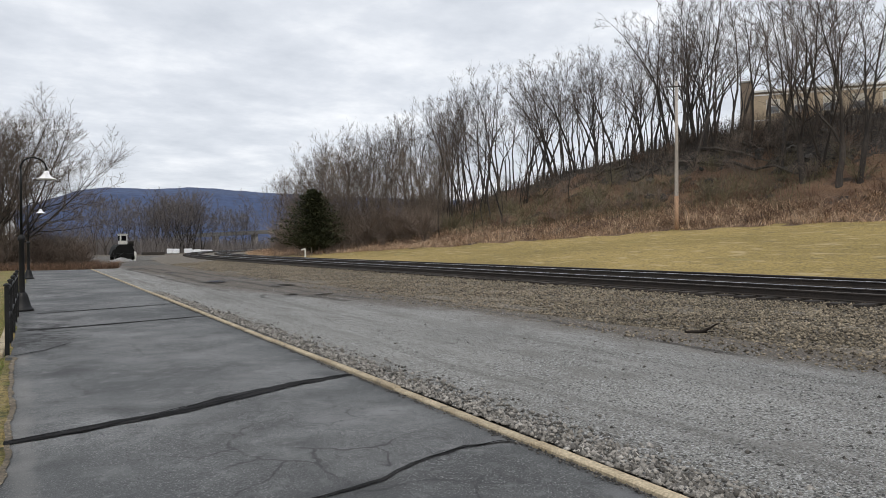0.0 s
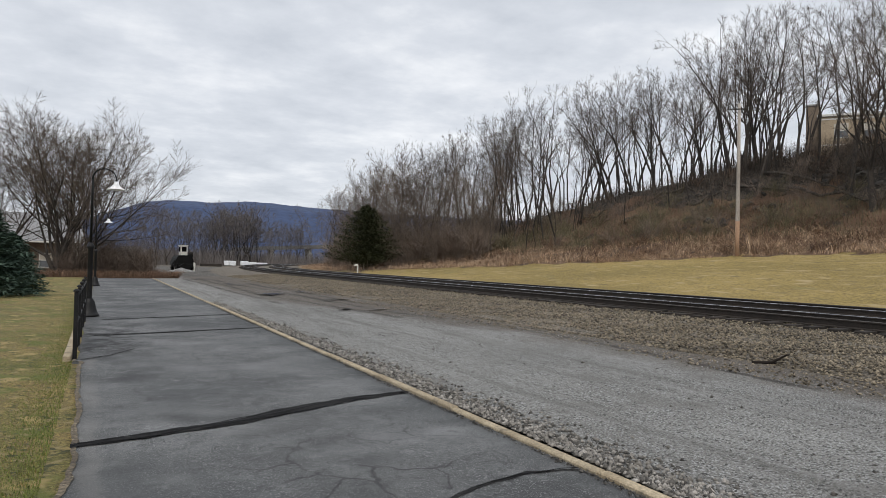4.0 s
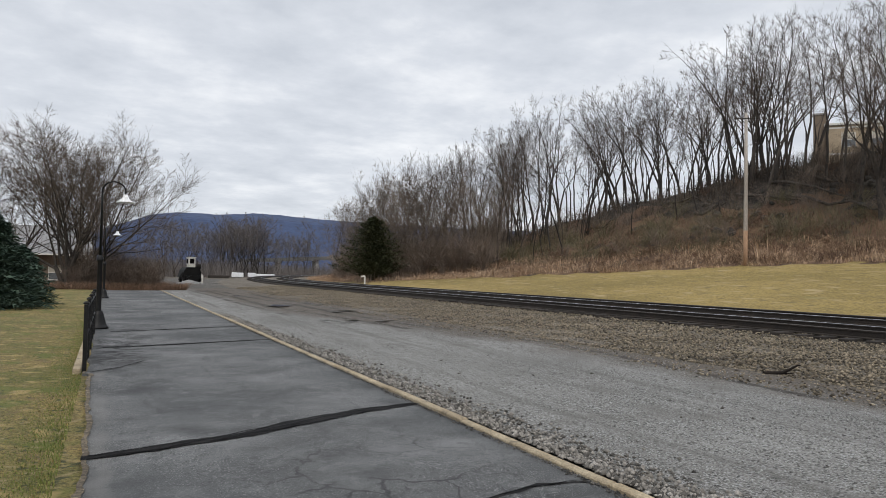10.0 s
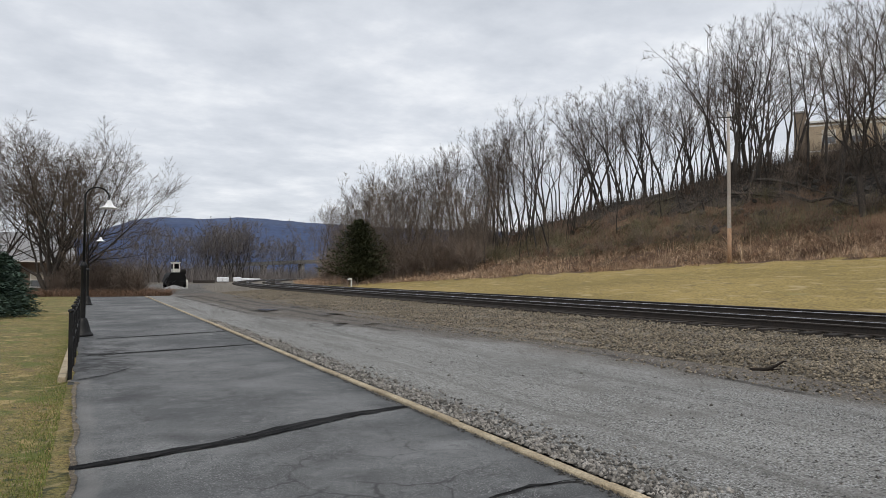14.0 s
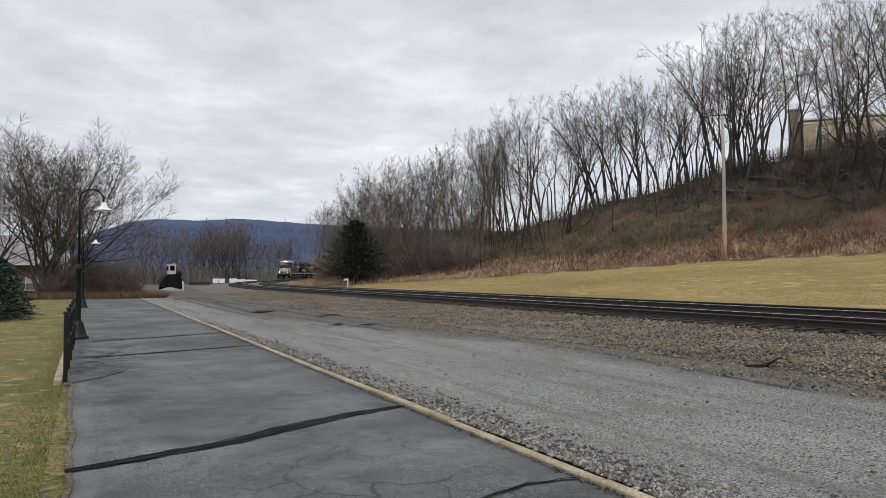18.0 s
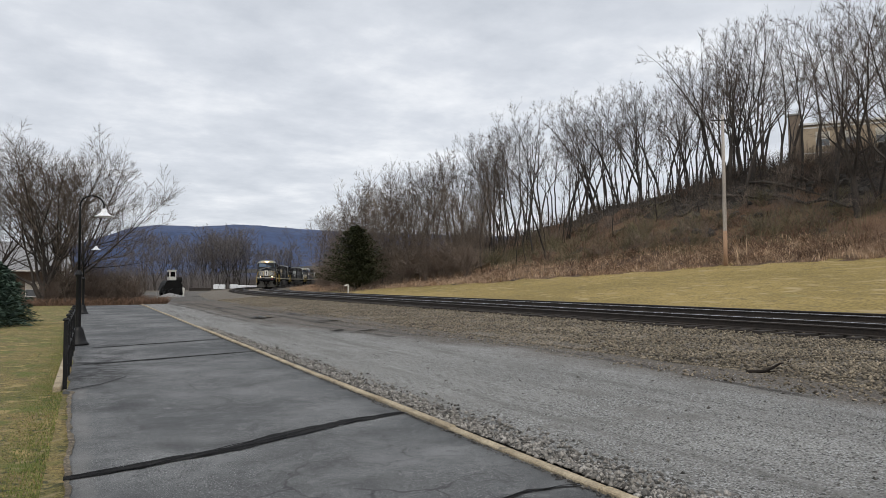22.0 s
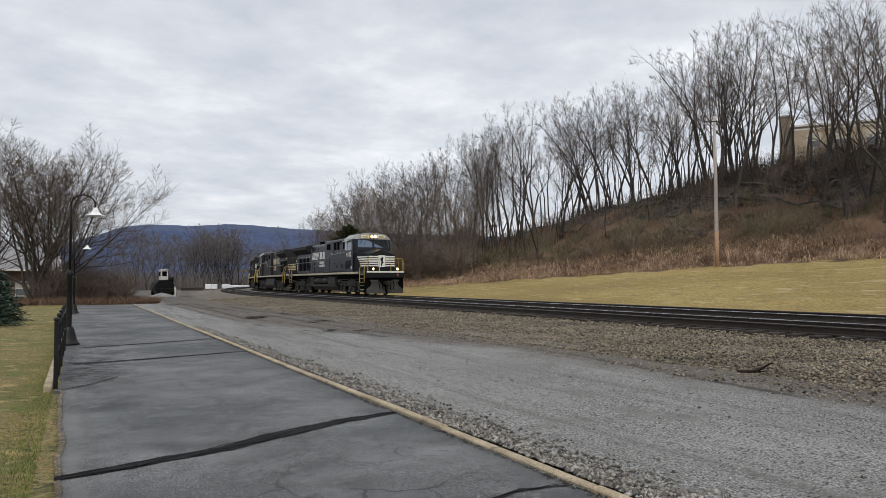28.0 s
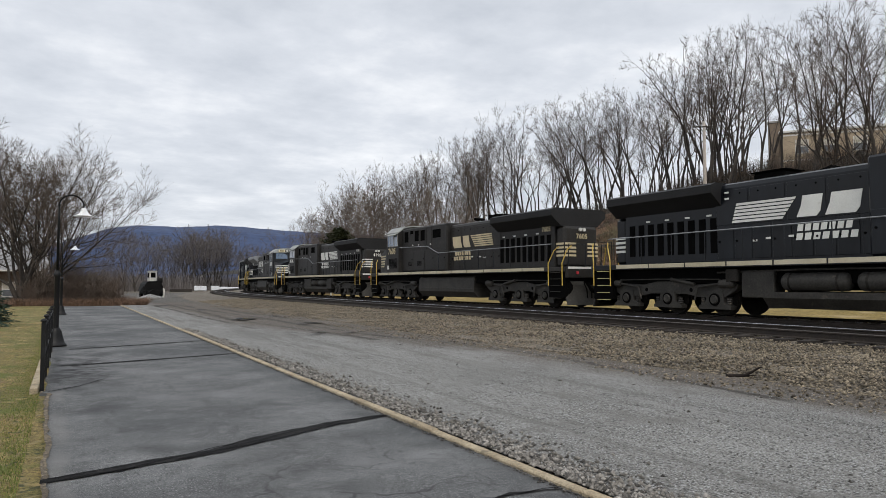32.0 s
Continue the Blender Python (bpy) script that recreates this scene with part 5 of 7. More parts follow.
def slope_place(lo, hi, clump=0.0, y0=-10, y1=120):
    """Random places on the hill between two shares of the way from the lawn's edge to the crest."""
    def f(rng, n):
        y = rng.uniform(y0, y1, n)
        k = rng.uniform(lo, hi, n)
        e, r = lawn_edge(y), ridge_d(y)
        d = e + (r - e) * k
        if clump:
            m = max(1, int(n / 40))
            cy, cd = rng.uniform(y0, y1, m), rng.uniform(lo, hi, m)
            pick = rng.integers(0, m, n)
            y = cy[pick] + rng.normal(0, clump, n)
            e, r = lawn_edge(y), ridge_d(y)
            d = e + (r - e) * np.clip(cd[pick] + rng.normal(0, clump, n) / (r - e), lo, hi)
        x = np.where(y < BEND_Y, FAR_X + d, BEND_X - np.sqrt(np.maximum((BEND_R - d) ** 2 - (y - BEND_Y) ** 2, 1)))
        return np.stack([x, y], 1)
    return f


thicket("dead_grass_on_slope", 30000, slope_place(-0.03, 0.34, 0.45), (0.1, 0.62), BRUSH_TAN, 1, "tan dead grass clumps along the foot of the slope", 0.022, 2.4, lean=2.6)
thicket("straw_on_slope", 3600, slope_place(0.02, 0.3, 0.8, 26, 60), (0.15, 0.8), STRAW, 19, "pale straw-coloured dead grass at the foot of the slope", 0.018, 1.2, lean=1.5)
thicket("dead_stalk_clump", 16, lambda rng, n: np.stack([43.3 + 0.5 * rng.normal(0, 1, n), 35.2 + 0.5 * rng.normal(0, 1, n)], 1), (1.2, 2.6), STRAW, 23, "long pale dead stalks leaning beside the pole", 0.03, 0.3, lean=0.9)
thicket("brush_on_slope", 26000, slope_place(0.05, 0.7, 0.5), (0.12, 0.8), BRUSH, 2, "brown leafless brush covering the slope", 0.02, 2.0, lean=2.2)
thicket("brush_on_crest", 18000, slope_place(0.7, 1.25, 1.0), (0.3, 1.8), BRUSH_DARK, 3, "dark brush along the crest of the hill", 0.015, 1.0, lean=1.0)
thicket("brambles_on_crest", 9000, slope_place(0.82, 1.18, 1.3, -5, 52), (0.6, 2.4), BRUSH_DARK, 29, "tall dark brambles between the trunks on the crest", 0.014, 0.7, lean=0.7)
thicket("olive_weeds_on_slope", 14000, slope_place(0.25, 0.65, 0.7, 30, 85), (0.2, 1.0), BRUSH_OLIVE, 12, "olive green weeds on the slope", 0.014, 0.9, lean=0.9)


def bend_place(rng, n):
    m = n // 60
    s, d = rng.uniform(68, 175, m), rng.uniform(4.5, 16, m)
    k = rng.integers(0, m, n)
    s, d = s[k] + rng.normal(0, 1.2, n), np.maximum(d[k] + rng.normal(0, 1.0, n), 4.0)
    a = np.maximum(s - BEND_Y, 0) / BEND_R
    r = BEND_R - d
    x, y = BEND_X - r * np.cos(a), BEND_Y + r * np.sin(a)
    return np.stack([x, y], 1)[np.degrees(np.arctan2(x, y)) > 17.0]


thicket("brush_by_bend", 13000, bend_place, (0.3, 1.6), BRUSH_GREY, 4, "brown leafless brush on the inside of the bend", 0.016, 0.6, lean=0.7)


def end_place(rng, n):
    y = 55.5 + 16 * rng.random(n) ** 1.5
    return np.stack([np.minimum(rng.uniform(-4.5, 6.2, n), np.where(y < 62, y * 0.096, y * 0.068) - 0.4 * rng.random(n)), y], 1)


thicket("brush_beyond_platform", 14000, end_place, (0.1, 0.7), BRUSH, 5, "reddish brown weeds and brush beyond the platform", 0.014, 1.4, lean=1.5)
thicket("fallen_sticks", 3500, slope_place(0.4, 1.0, 0.9), (0.03, 0.3), BRUSH_GREY, 17, "fallen dead sticks strewn on the upper slope", 0.03, 4.0, lean=6.0)


def far_place(rng, n):
    a, d = np.radians(rng.uniform(-20, 24, n)), rng.uniform(150, 330, n)
    x, y = d * np.sin(a), d * np.cos(a)
    ok = (np.abs(inward(x, y) + 2) > 12)
    return np.stack([x, y], 1)[ok]


thicket("far_woods", 46000, far_place, (1.0, 6.0), FAR_TWIG, 6, "leafless woods in the distance, brown paled by painted haze", 0.045, 0.6, lean=0.6)

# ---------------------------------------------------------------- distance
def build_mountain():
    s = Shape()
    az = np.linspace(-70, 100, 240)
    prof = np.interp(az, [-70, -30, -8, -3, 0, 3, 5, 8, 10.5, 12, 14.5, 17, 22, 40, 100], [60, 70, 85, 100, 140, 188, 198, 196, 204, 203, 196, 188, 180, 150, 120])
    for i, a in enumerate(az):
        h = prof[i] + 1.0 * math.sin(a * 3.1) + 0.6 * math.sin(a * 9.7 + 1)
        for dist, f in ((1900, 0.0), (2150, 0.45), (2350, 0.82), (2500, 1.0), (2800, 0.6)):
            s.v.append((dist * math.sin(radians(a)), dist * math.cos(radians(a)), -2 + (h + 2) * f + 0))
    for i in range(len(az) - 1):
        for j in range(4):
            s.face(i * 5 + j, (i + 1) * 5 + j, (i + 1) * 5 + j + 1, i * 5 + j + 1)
    tagged(part("backdrop_mountain", s, MOUNTAIN, smooth=True), "long wooded mountain ridge far away, painted haze blue", "mountain", kind="structure")


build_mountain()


def build_overpass():
    root = thing("overpass", pose(0, 0, 0), "low grey concrete highway bridge far behind the trees", "bridge", kind="structure")
    pts = [az_place(a, 330) for a in (9.5, 12.5, 15.5, 19, 23, 28)]
    zs = [6.2, 7.0, 7.9, 8.6, 9.0, 9.2]
    s, rail = Shape(), Shape()
    for shape, za, zb, w in ((s, -1.0, 0.0, 5.0), (rail, 0.0, 0.8, 0.2)):
        for (x, y), z in zip(pts, zs):
            shape.v += [(x, y - w, z + za), (x, y + w, z + za), (x, y + w, z + zb), (x, y - w, z + zb)]
        for i in range(len(pts) - 1):
            for j in range(4):
                shape.face(i * 4 + j, i * 4 + (j + 1) % 4, (i + 1) * 4 + (j + 1) % 4, (i + 1) * 4 + j)
    part("deck", s, CONCRETE_FAR, root)
    part("parapet", rail, CONCRETE_FAR, root)
    for (x, y), z in zip(pts, zs):
        part("pier", Shape().block(x - 0.7, x + 0.7, y - 3.5, y + 3.5, -0.5, z - 1.0, 0.05), CONCRETE, root)


build_overpass()


# ---------------------------------------------------------------- buildings
def window_unit(parent, x, z, w, h, face_y):
    win = part("window", Shape().block(x - w / 2, x + w / 2, face_y - 0.03, face_y + 0.05, z - h / 2, z + h / 2), TRIM, parent)
    for k in (-1, 1):
        zc = z + k * h / 4
        part("pane", Shape().block(x - w / 2 + 0.07, x + w / 2 - 0.07, face_y - 0.045, face_y - 0.031, zc - h / 4 + 0.05, zc + h / 4 - 0.05), BLIND if k > 0 else WINDOW, win)
    part("sill", Shape().block(x - w / 2 - 0.08, x + w / 2 + 0.08, face_y - 0.12, face_y - 0.031, z - h / 2 - 0.1, z - h / 2, 0.01), CONCRETE, win)


def build_block():
    x, y = az_place(55.7, 106)
    root = thing("apartment_building", Matrix.Translation((x, y, 11.4)) @ pose(0, 0, 0, 0, 0, -50), "tan brick three-storey building behind the hill trees", "building")
    L, H, D = 34.0, 11.3, 12.0
    part("wall", Shape().block(0, L, 0, D, 0, H, 0.02), BRICK, root)
    part("roof", Shape().block(-0.25, L + 0.25, -0.25, D + 0.25, H + 0.004, H + 0.32, 0.03), TRIM, root)
    ch = part("chimney", Shape().block(-1.5, -0.004, 0.5, 1.5, 0, H + 1.7, 0.03), BRICK_DARK, root)
    part("cap", Shape().block(-1.62, 0.12, 0.38, 1.62, H + 1.704, H + 1.95, 0.03), CONCRETE, ch)
    for st in range(3):
        for k in range(9):
            window_unit(root, 2.6 + k * 3.55, 2.2 + st * 3.55, 1.7, 1.9, -0.02)
    for st in range(3):
        part("band", Shape().block(0.02, L - 0.02, -0.035, -0.004, 3.75 + st * 3.55, 3.95 + st * 3.55), TRIM, root)
    return root


build_block()


def build_house():
    x, y = az_place(-4.6, 82)
    root = thing("house", Matrix.Translation((x, y, gz(x, y) - 0.2)) @ pose(0, 0, 0, 0, 0, 6), "brown brick house with a pale grey roof behind the spruces", "house")
    part("wall", Shape().block(-9, 4.5, 0, 9, 0, 4.0, 0.02), BRICK_DARK, root)
    part("roof", Shape().prism([(-0.7, 3.95), (9.7, 3.95), (4.5, 7.2)], 0, -9.5, 5.0), ROOF, root)
    for k in range(3):
        window_unit(root, -6.5 + k * 4, 2.1, 1.3, 1.5, -0.02)
    part("post", Shape().block(4.2, 4.4, -1.2, -1.0, 0, 3.9, 0.01), TRIM, root)
    part("eave", Shape().block(-9.4, 4.9, -1.3, -0.72, 3.9, 4.05, 0.01), TRIM, root)


build_house()


# ---------------------------------------------------------------- evergreens
def evergreen(seed, height, radius, shoots, mat, droop=0.25, low=0.03, power=0.8, size=1.0, tier=0.3):
    rng = np.random.default_rng(seed)
    trunk = Shape().tube([(0, 0, -0.2), (0, 0, height * 0.5), (0, 0, height * 0.97)], [0.03 * height, 0.02 * height, 0.005], 7)
    v, t = [], []
    n = shoots
    f = low + (1 - low) * rng.random(n) ** 1.25
    lobe = rng.random(40) * 0.5 + 0.7
    a = rng.random(n) * 2 * np.pi
    R = radius * (1 - f) ** power * lobe[(a / (2 * np.pi) * 13).astype(int) * 3 % 40] * (1 - tier / 2 + tier * np.sin(f * 55 + np.floor(a * 3)))
    k = 0.35 + 0.65 * rng.random(n) ** 0.5
    px, py = np.cos(a) * R * k, np.sin(a) * R * k
    pz = f * height - droop * R * k + 0.05 * height * rng.normal(0, 0.4, n)
    ln = size * (0.10 + 0.16 * rng.random(n))
    da = a + rng.normal(0, 0.6, n)
    up = rng.normal(0.05, 0.35, n)
    dx, dy, dz = np.cos(da) * ln, np.sin(da) * ln, up * ln
    wx, wy, wz = -np.sin(da) * ln * 0.22, np.cos(da) * ln * 0.22, rng.normal(0, 0.12, n) * ln
    p = np.stack([px, py, pz], 1)
    dv, wv = np.stack([dx, dy, dz], 1), np.stack([wx, wy, wz], 1)
    verts = np.stack([p - dv * 0.5, p + wv, p + dv, p - wv], 1).reshape(-1, 3)
    i = np.arange(n)[:, None] * 4
    tris = np.concatenate([i + np.array([0, 1, 2]), i + np.array([0, 2, 3])], 0)
    verts[:, 2] = np.maximum(verts[:, 2], 0.03)
    return trunk.mesh("trunk", BARK, True), cloud("crown", verts, tris, mat)


def put_evergreen(kind, x, y, z, turn, label, name):
    root = thing(name, Matrix.Translation((x, y, z)) @ pose(0, 0, 0, 0, 0, turn), label, "tree")
    part("trunk", kind[0], None, root)
    part("crown", kind[1], None, root)


SPRUCE = evergreen(3, 3.9, 2.15, 44000, NEEDLE, 0.22, 0.02, 0.62, 0.6, 0.55)
put_evergreen(SPRUCE, -4.1, 30.5, gz(-4.1, 30.5) - 0.1, 20, "dense dark blue-green spruce on the lawn", "spruce_tree")
SPRUCE2 = evergreen(4, 2.5, 1.5, 18000, NEEDLE, 0.2, 0.02, 0.6, 0.62, 0.45)
put_evergreen(SPRUCE2, -3.3, 33.5, gz(-3.3, 33.5) - 0.1, 120, "smaller dark spruce behind the first on the lawn", "spruce_tree")
CEDAR_TREE = evergreen(5, 7.3, 3.3, 46000, CEDAR, -0.3, 0.05, 0.60, 0.85, 0.75)
_x, _y = az_place(20.3, 79)
put_evergreen(CEDAR_TREE, _x, _y, gz(_x, _y) - 0.1, 60, "dark green cedar beside the track at the bend", "cedar_tree")


# ---------------------------------------------------------------- lamps, railing, pole, post
def build_lamp(x, y):
    root = thing("street_lamp", pose(x, y, 0), "black gooseneck street lamp with a white flared shade", "street lamp", "lamps along the platform")
    part("base", Shape().lathe([(0.0, 0.0), (0.255, 0.0), (0.255, 0.05), (0.23, 0.07), (0.20, 0.12), (0.165, 0.24), (0.135, 0.36), (0.125, 0.40), (0.105, 0.43), (0.10, 0.47), (0.0, 0.47)], 24), IRON, root, smooth=True)
    col = part("column", Shape().lathe([(0.065, 0.468), (0.062, 1.76), (0.08, 1.78), (0.08, 1.86), (0.055, 1.90), (0.036, 1.93)], 18), IRON, root, smooth=True)
    part("collar", Shape().lathe([(0.081, 1.79), (0.09, 1.80), (0.09, 1.84), (0.081, 1.85)], 18), IRON, col)
    part("pole", Shape().tube([(0, 0, 1.9), (0, 0, 3.2), (0, 0, 3.62)], [0.034, 0.029, 0.024], 12), IRON, root, smooth=True)
    arc = [(0.28 - 0.28 * math.cos(a), 0, 3.62 + 0.27 * math.sin(a)) for a in np.linspace(0, math.pi, 15)] + [(0.56, 0, 3.52)]
    part("gooseneck", Shape().tube(arc, 0.02, 10), IRON, root, smooth=True)
    part("finial", Shape().lathe([(0.0, 3.70), (0.02, 3.68), (0.03, 3.64), (0.03, 3.60)], 10), IRON, root)
    sh = part("shade", Shape().lathe([(0.0, 3.565), (0.055, 3.56), (0.065, 3.50), (0.085, 3.46), (0.12, 3.42), (0.17, 3.385), (0.235, 3.36), (0.24, 3.352), (0.23, 3.35), (0.16, 3.375), (0.12, 3.41), (0.07, 3.45), (0.0, 3.47)], 28, (0.56, 0, 0)),
              SHADE_WHITE, root, "white enamel shade", smooth=True)
    part("bulb", Shape().lathe([(0.0, 3.37), (0.03, 3.38), (0.045, 3.41), (0.03, 3.46), (0.0, 3.47)], 12, (0.56, 0, 0)), DIM_LAMP, sh)
    return root


lamp = build_lamp(-0.21, 20.0)
copy_thing(lamp, pose(-0.22, 40.2, 0))


def build_railing():
    root = thing("railing", pose(0, 0, 0), "black iron railing with two rails along the platform's lawn side", "railing")
    ys = [11.9, 13.6, 15.3, 17.0, 18.7]
    for y in ys:
        p = part("post", Shape().block(-0.315, -0.255, y - 0.03, y + 0.03, -0.15, 1.02, 0.006), IRON, root)
        part("cap", Shape().lathe([(0.0, 1.075), (0.03, 1.065), (0.046, 1.045), (0.046, 1.025), (0.0, 1.021)], 12, (-0.285, y, 0)), IRON, p, smooth=True)
    part("top_rail", Shape().tube([(-0.285, 11.93, 0.95), (-0.285, 18.67, 0.95)], 0.03, 10), IRON, root, smooth=True)
    part("lower_rail", Shape().tube([(-0.285, 11.93, 0.5), (-0.285, 18.67, 0.5)], 0.024, 10), IRON, root, smooth=True)
    return root


build_railing()
tagged(part("edging_board", Shape().block(-0.44, -0.33, 11.7, 19.0, -0.2, 0.06, 0.012), KERB), "weathered tan timber edging along the railing", "edging", kind="structure")


def build_pole():
    x, y = 41.9, 34.9
    root = thing("utility_pole", pose(x, y, gz(x, y) - 0.4), "tall weathered wooden utility pole at the lawn's edge", "utility pole")
    part("shaft", Shape().tube([(0, 0, 0), (0.02, 0, 3), (0.05, 0.0, 7), (0.06, 0, 11.75)], [0.15, 0.145, 0.13, 0.105], 14), POLE_WOOD, root, smooth=True)
    part("foot", Shape().tube([(0, 0, 0), (0.02, 0, 3.0)], [0.156, 0.15], 14), POLE_FOOT, root, "orange-brown stained foot", smooth=True)
    part("crossarm", Shape().block(-0.85, 0.85, -0.19, -0.13, 11.25, 11.33, 0.01), LOG, root, at=pose(0.05, 0, 0, 0, 0, -40))
    part("insulator", Shape().lathe([(0, 11.75), (0.04, 11.75), (0.05, 11.82), (0.02, 11.9), (0, 11.92)], 10, (0.06, 0, 0)), IRON, root)


build_pole()


def build_marker():
    x, y = 23.4, 65.6
    root = thing("marker_post", pose(x, y, gz(x, y) - 0.1), "short white trackside marker post with a small plate", "post")
    part("post", Shape().tube([(0, 0, 0), (0, 0, 1.12)], 0.075, 10), TRIM, root)
    part("plate", Shape().block(-0.18, 0.28, -0.05, 0.05, 1.08, 1.24, 0.02), TRIM, root, at=pose(0, 0, 0, 0, -12, 0))


build_marker()


# ---------------------------------------------------------------- the parked machine, gravel heap, wrapped stacks
def build_machine():
    x, y = az_place(5.75, 88)
    root = thing("rail_crane", Matrix.Translation((x, y, -0.1)) @ pose(0, 0, 0, 0, 0, 4) @ Matrix.Diagonal((0.84, 1, 1, 1)), "black track machine with a white operator's cab parked on the gravel", "machine")
    part("chassis", Shape().block(-1.1, 1.1, -2.2, 2.2, 0.45, 0.95, 0.06), MACHINE_BLACK, root)
    part("body", Shape().prism([(-1.4, 0.75), (1.15, 0.75), (1.25, 1.3), (1.0, 1.75), (0.3, 1.95), (-0.75, 1.95), (-1.05, 1.65)], 1, -1.6, 1.9), MACHINE_BLACK, root)
    for sx in (-1.0, 1.0):
        for sy in (-1.5, 1.5):
            w = part("wheel", Shape().tube([(sx - 0.18, sy, 0.45), (sx + 0.18, sy, 0.45)], 0.45, 18), MACHINE_BLACK, root)
            part("hub", Shape().tube([(sx - 0.2, sy, 0.45), (sx + 0.2, sy, 0.45)], 0.18, 10), LOCO_DIRT, w)
    cab = part("cab", Shape().block(-0.42, 0.52, -0.9, 0.5, 1.955, 3.1, 0.05), TRIM, root, "white operator's cab")
    part("roof", Shape().block(-0.5, 0.60, -1.0, 0.6, 3.104, 3.2, 0.03), TRIM, cab)
    part("windscreen", Shape().block(-0.26, 0.36, -0.93, -0.905, 2.4, 2.98), LOCO_DARK, cab)
    part("side_window", Shape().block(-0.44, -0.425, -0.7, 0.3, 2.4, 2.95), LOCO_DARK, cab)
    part("boom", Shape().tube([(-0.9, -0.6, 1.5), (-1.5, -1.6, 1.1), (-1.9, -2.2, 0.45)], [0.16, 0.12, 0.09], 8), MACHINE_BLACK, root)
    part("outrigger", Shape().prism([(1.05, 0.05), (1.35, 0.05), (1.45, 0.95), (1.2, 1.2)], 1, -1.9, -1.75), TRIM, root, "white outrigger")
    part("tool_box", Shape().block(0.55, 1.2, -1.5, -0.2, 1.75, 2.05, 0.05), MACHINE_BLACK, root)
    part("winch", Shape().tube([(0.6, -1.2, 2.15), (1.2, -1.2, 2.15)], 0.22, 12), LOCO_DIRT, root)
    part("grab", Shape().prism([(-0.7, 0.3), (0.5, 0.3), (0.7, 0.75), (-0.3, 1.0), (-0.9, 0.7)], 1, -2.7, -2.25), MACHINE_BLACK, root)


build_machine()


def heap(name, x, y, r, h, mat, label, seed):
    rnd = random.Random(seed)
    s = Shape()
    rings, n = 7, 26
    for i in range(rings + 1):
        f = i / rings
        for j in range(n):
            a = 6.283 * j / n
            k = r * f * (1 + 0.15 * math.sin(3 * a + seed) + 0.08 * math.sin(7 * a))
            s.v.append((x + k * math.cos(a), y + k * math.sin(a) * 0.8, h * (1 - f) ** 1.1 + rnd.uniform(-0.03, 0.03) - 0.05 * (i == rings)))
    for i in range(rings):
        for j in range(n):
            s.face(i * n + j, i * n + (j + 1) % n, (i + 1) * n + (j + 1) % n, (i + 1) * n + j)
    tagged(part(name, s, mat, smooth=True), label, "gravel heap")


_x, _y = az_place(5.7, 83)
heap("gravel_mound", _x, _y, 1.5, 0.42, GRAVEL, "low heap of pale grey gravel before the machine", 3)


def stack(az, dist, length, h, seed):
    x, y = az_place(az, dist)
    rnd = random.Random(seed)
    root = thing("wrapped_stack", Matrix.Translation((x, y, -0.02)) @ pose(0, 0, 0, 0, 0, -az + rnd.uniform(-10, 10)), "long white plastic-wrapped stack beside the track", "stack", "white stacks by the track")
    n = max(2, int(length / 1.3))
    for i in range(n):
        a = -length / 2 + length * i / n
        hh = h * rnd.uniform(0.85, 1.08)
        part("bale", Shape().block(a + 0.02, a + length / n - 0.02, -0.5, 0.5, 0.12, hh, 0.09), WRAP, root)
        part("bearer", Shape().block(a + 0.3, a + 0.45, -0.55, 0.55, 0.0, 0.116), TIE, root)


stack(9.35, 150, 2.4, 1.08, 1)
stack(10.75, 158, 3.4, 1.02, 2)
stack(11.75, 166, 3.0, 0.8, 3)
tagged(part("timber_pile", Shape().block(-2.0, 2.0, -0.6, 0.6, -0.05, 0.5, 0.04), TIE, at=Matrix.Translation((*az_place(7.9, 142), 0))), "low dark pile of old sleepers on the gravel", "pile")


# ---------------------------------------------------------------- logs, rocks, branch
def build_branch():
    s = Shape().tube([(0, 0, 0.02), (0.14, -0.16, 0.03), (0.24, -0.3, 0.04), (0.32, -0.42, 0.11), (0.40, -0.56, 0.2), (0.44, -0.62, 0.21)], [0.028, 0.034, 0.032, 0.026, 0.018, 0.008], 6)
    s.tube([(0.24, -0.3, 0.04), (0.34, -0.36, 0.03), (0.44, -0.46, 0.05)], [0.022, 0.018, 0.008], 5)
    tagged(part("fallen_branch", s, DEAD_BRANCH, smooth=True, at=pose(9.85, 7.84, bed_section(10.0 - FAR_X) + 0.03) @ Matrix.Diagonal((0.75, 0.75, 0.9, 1))), "dark broken branch lying on the ballast slope", "branch")


build_branch()


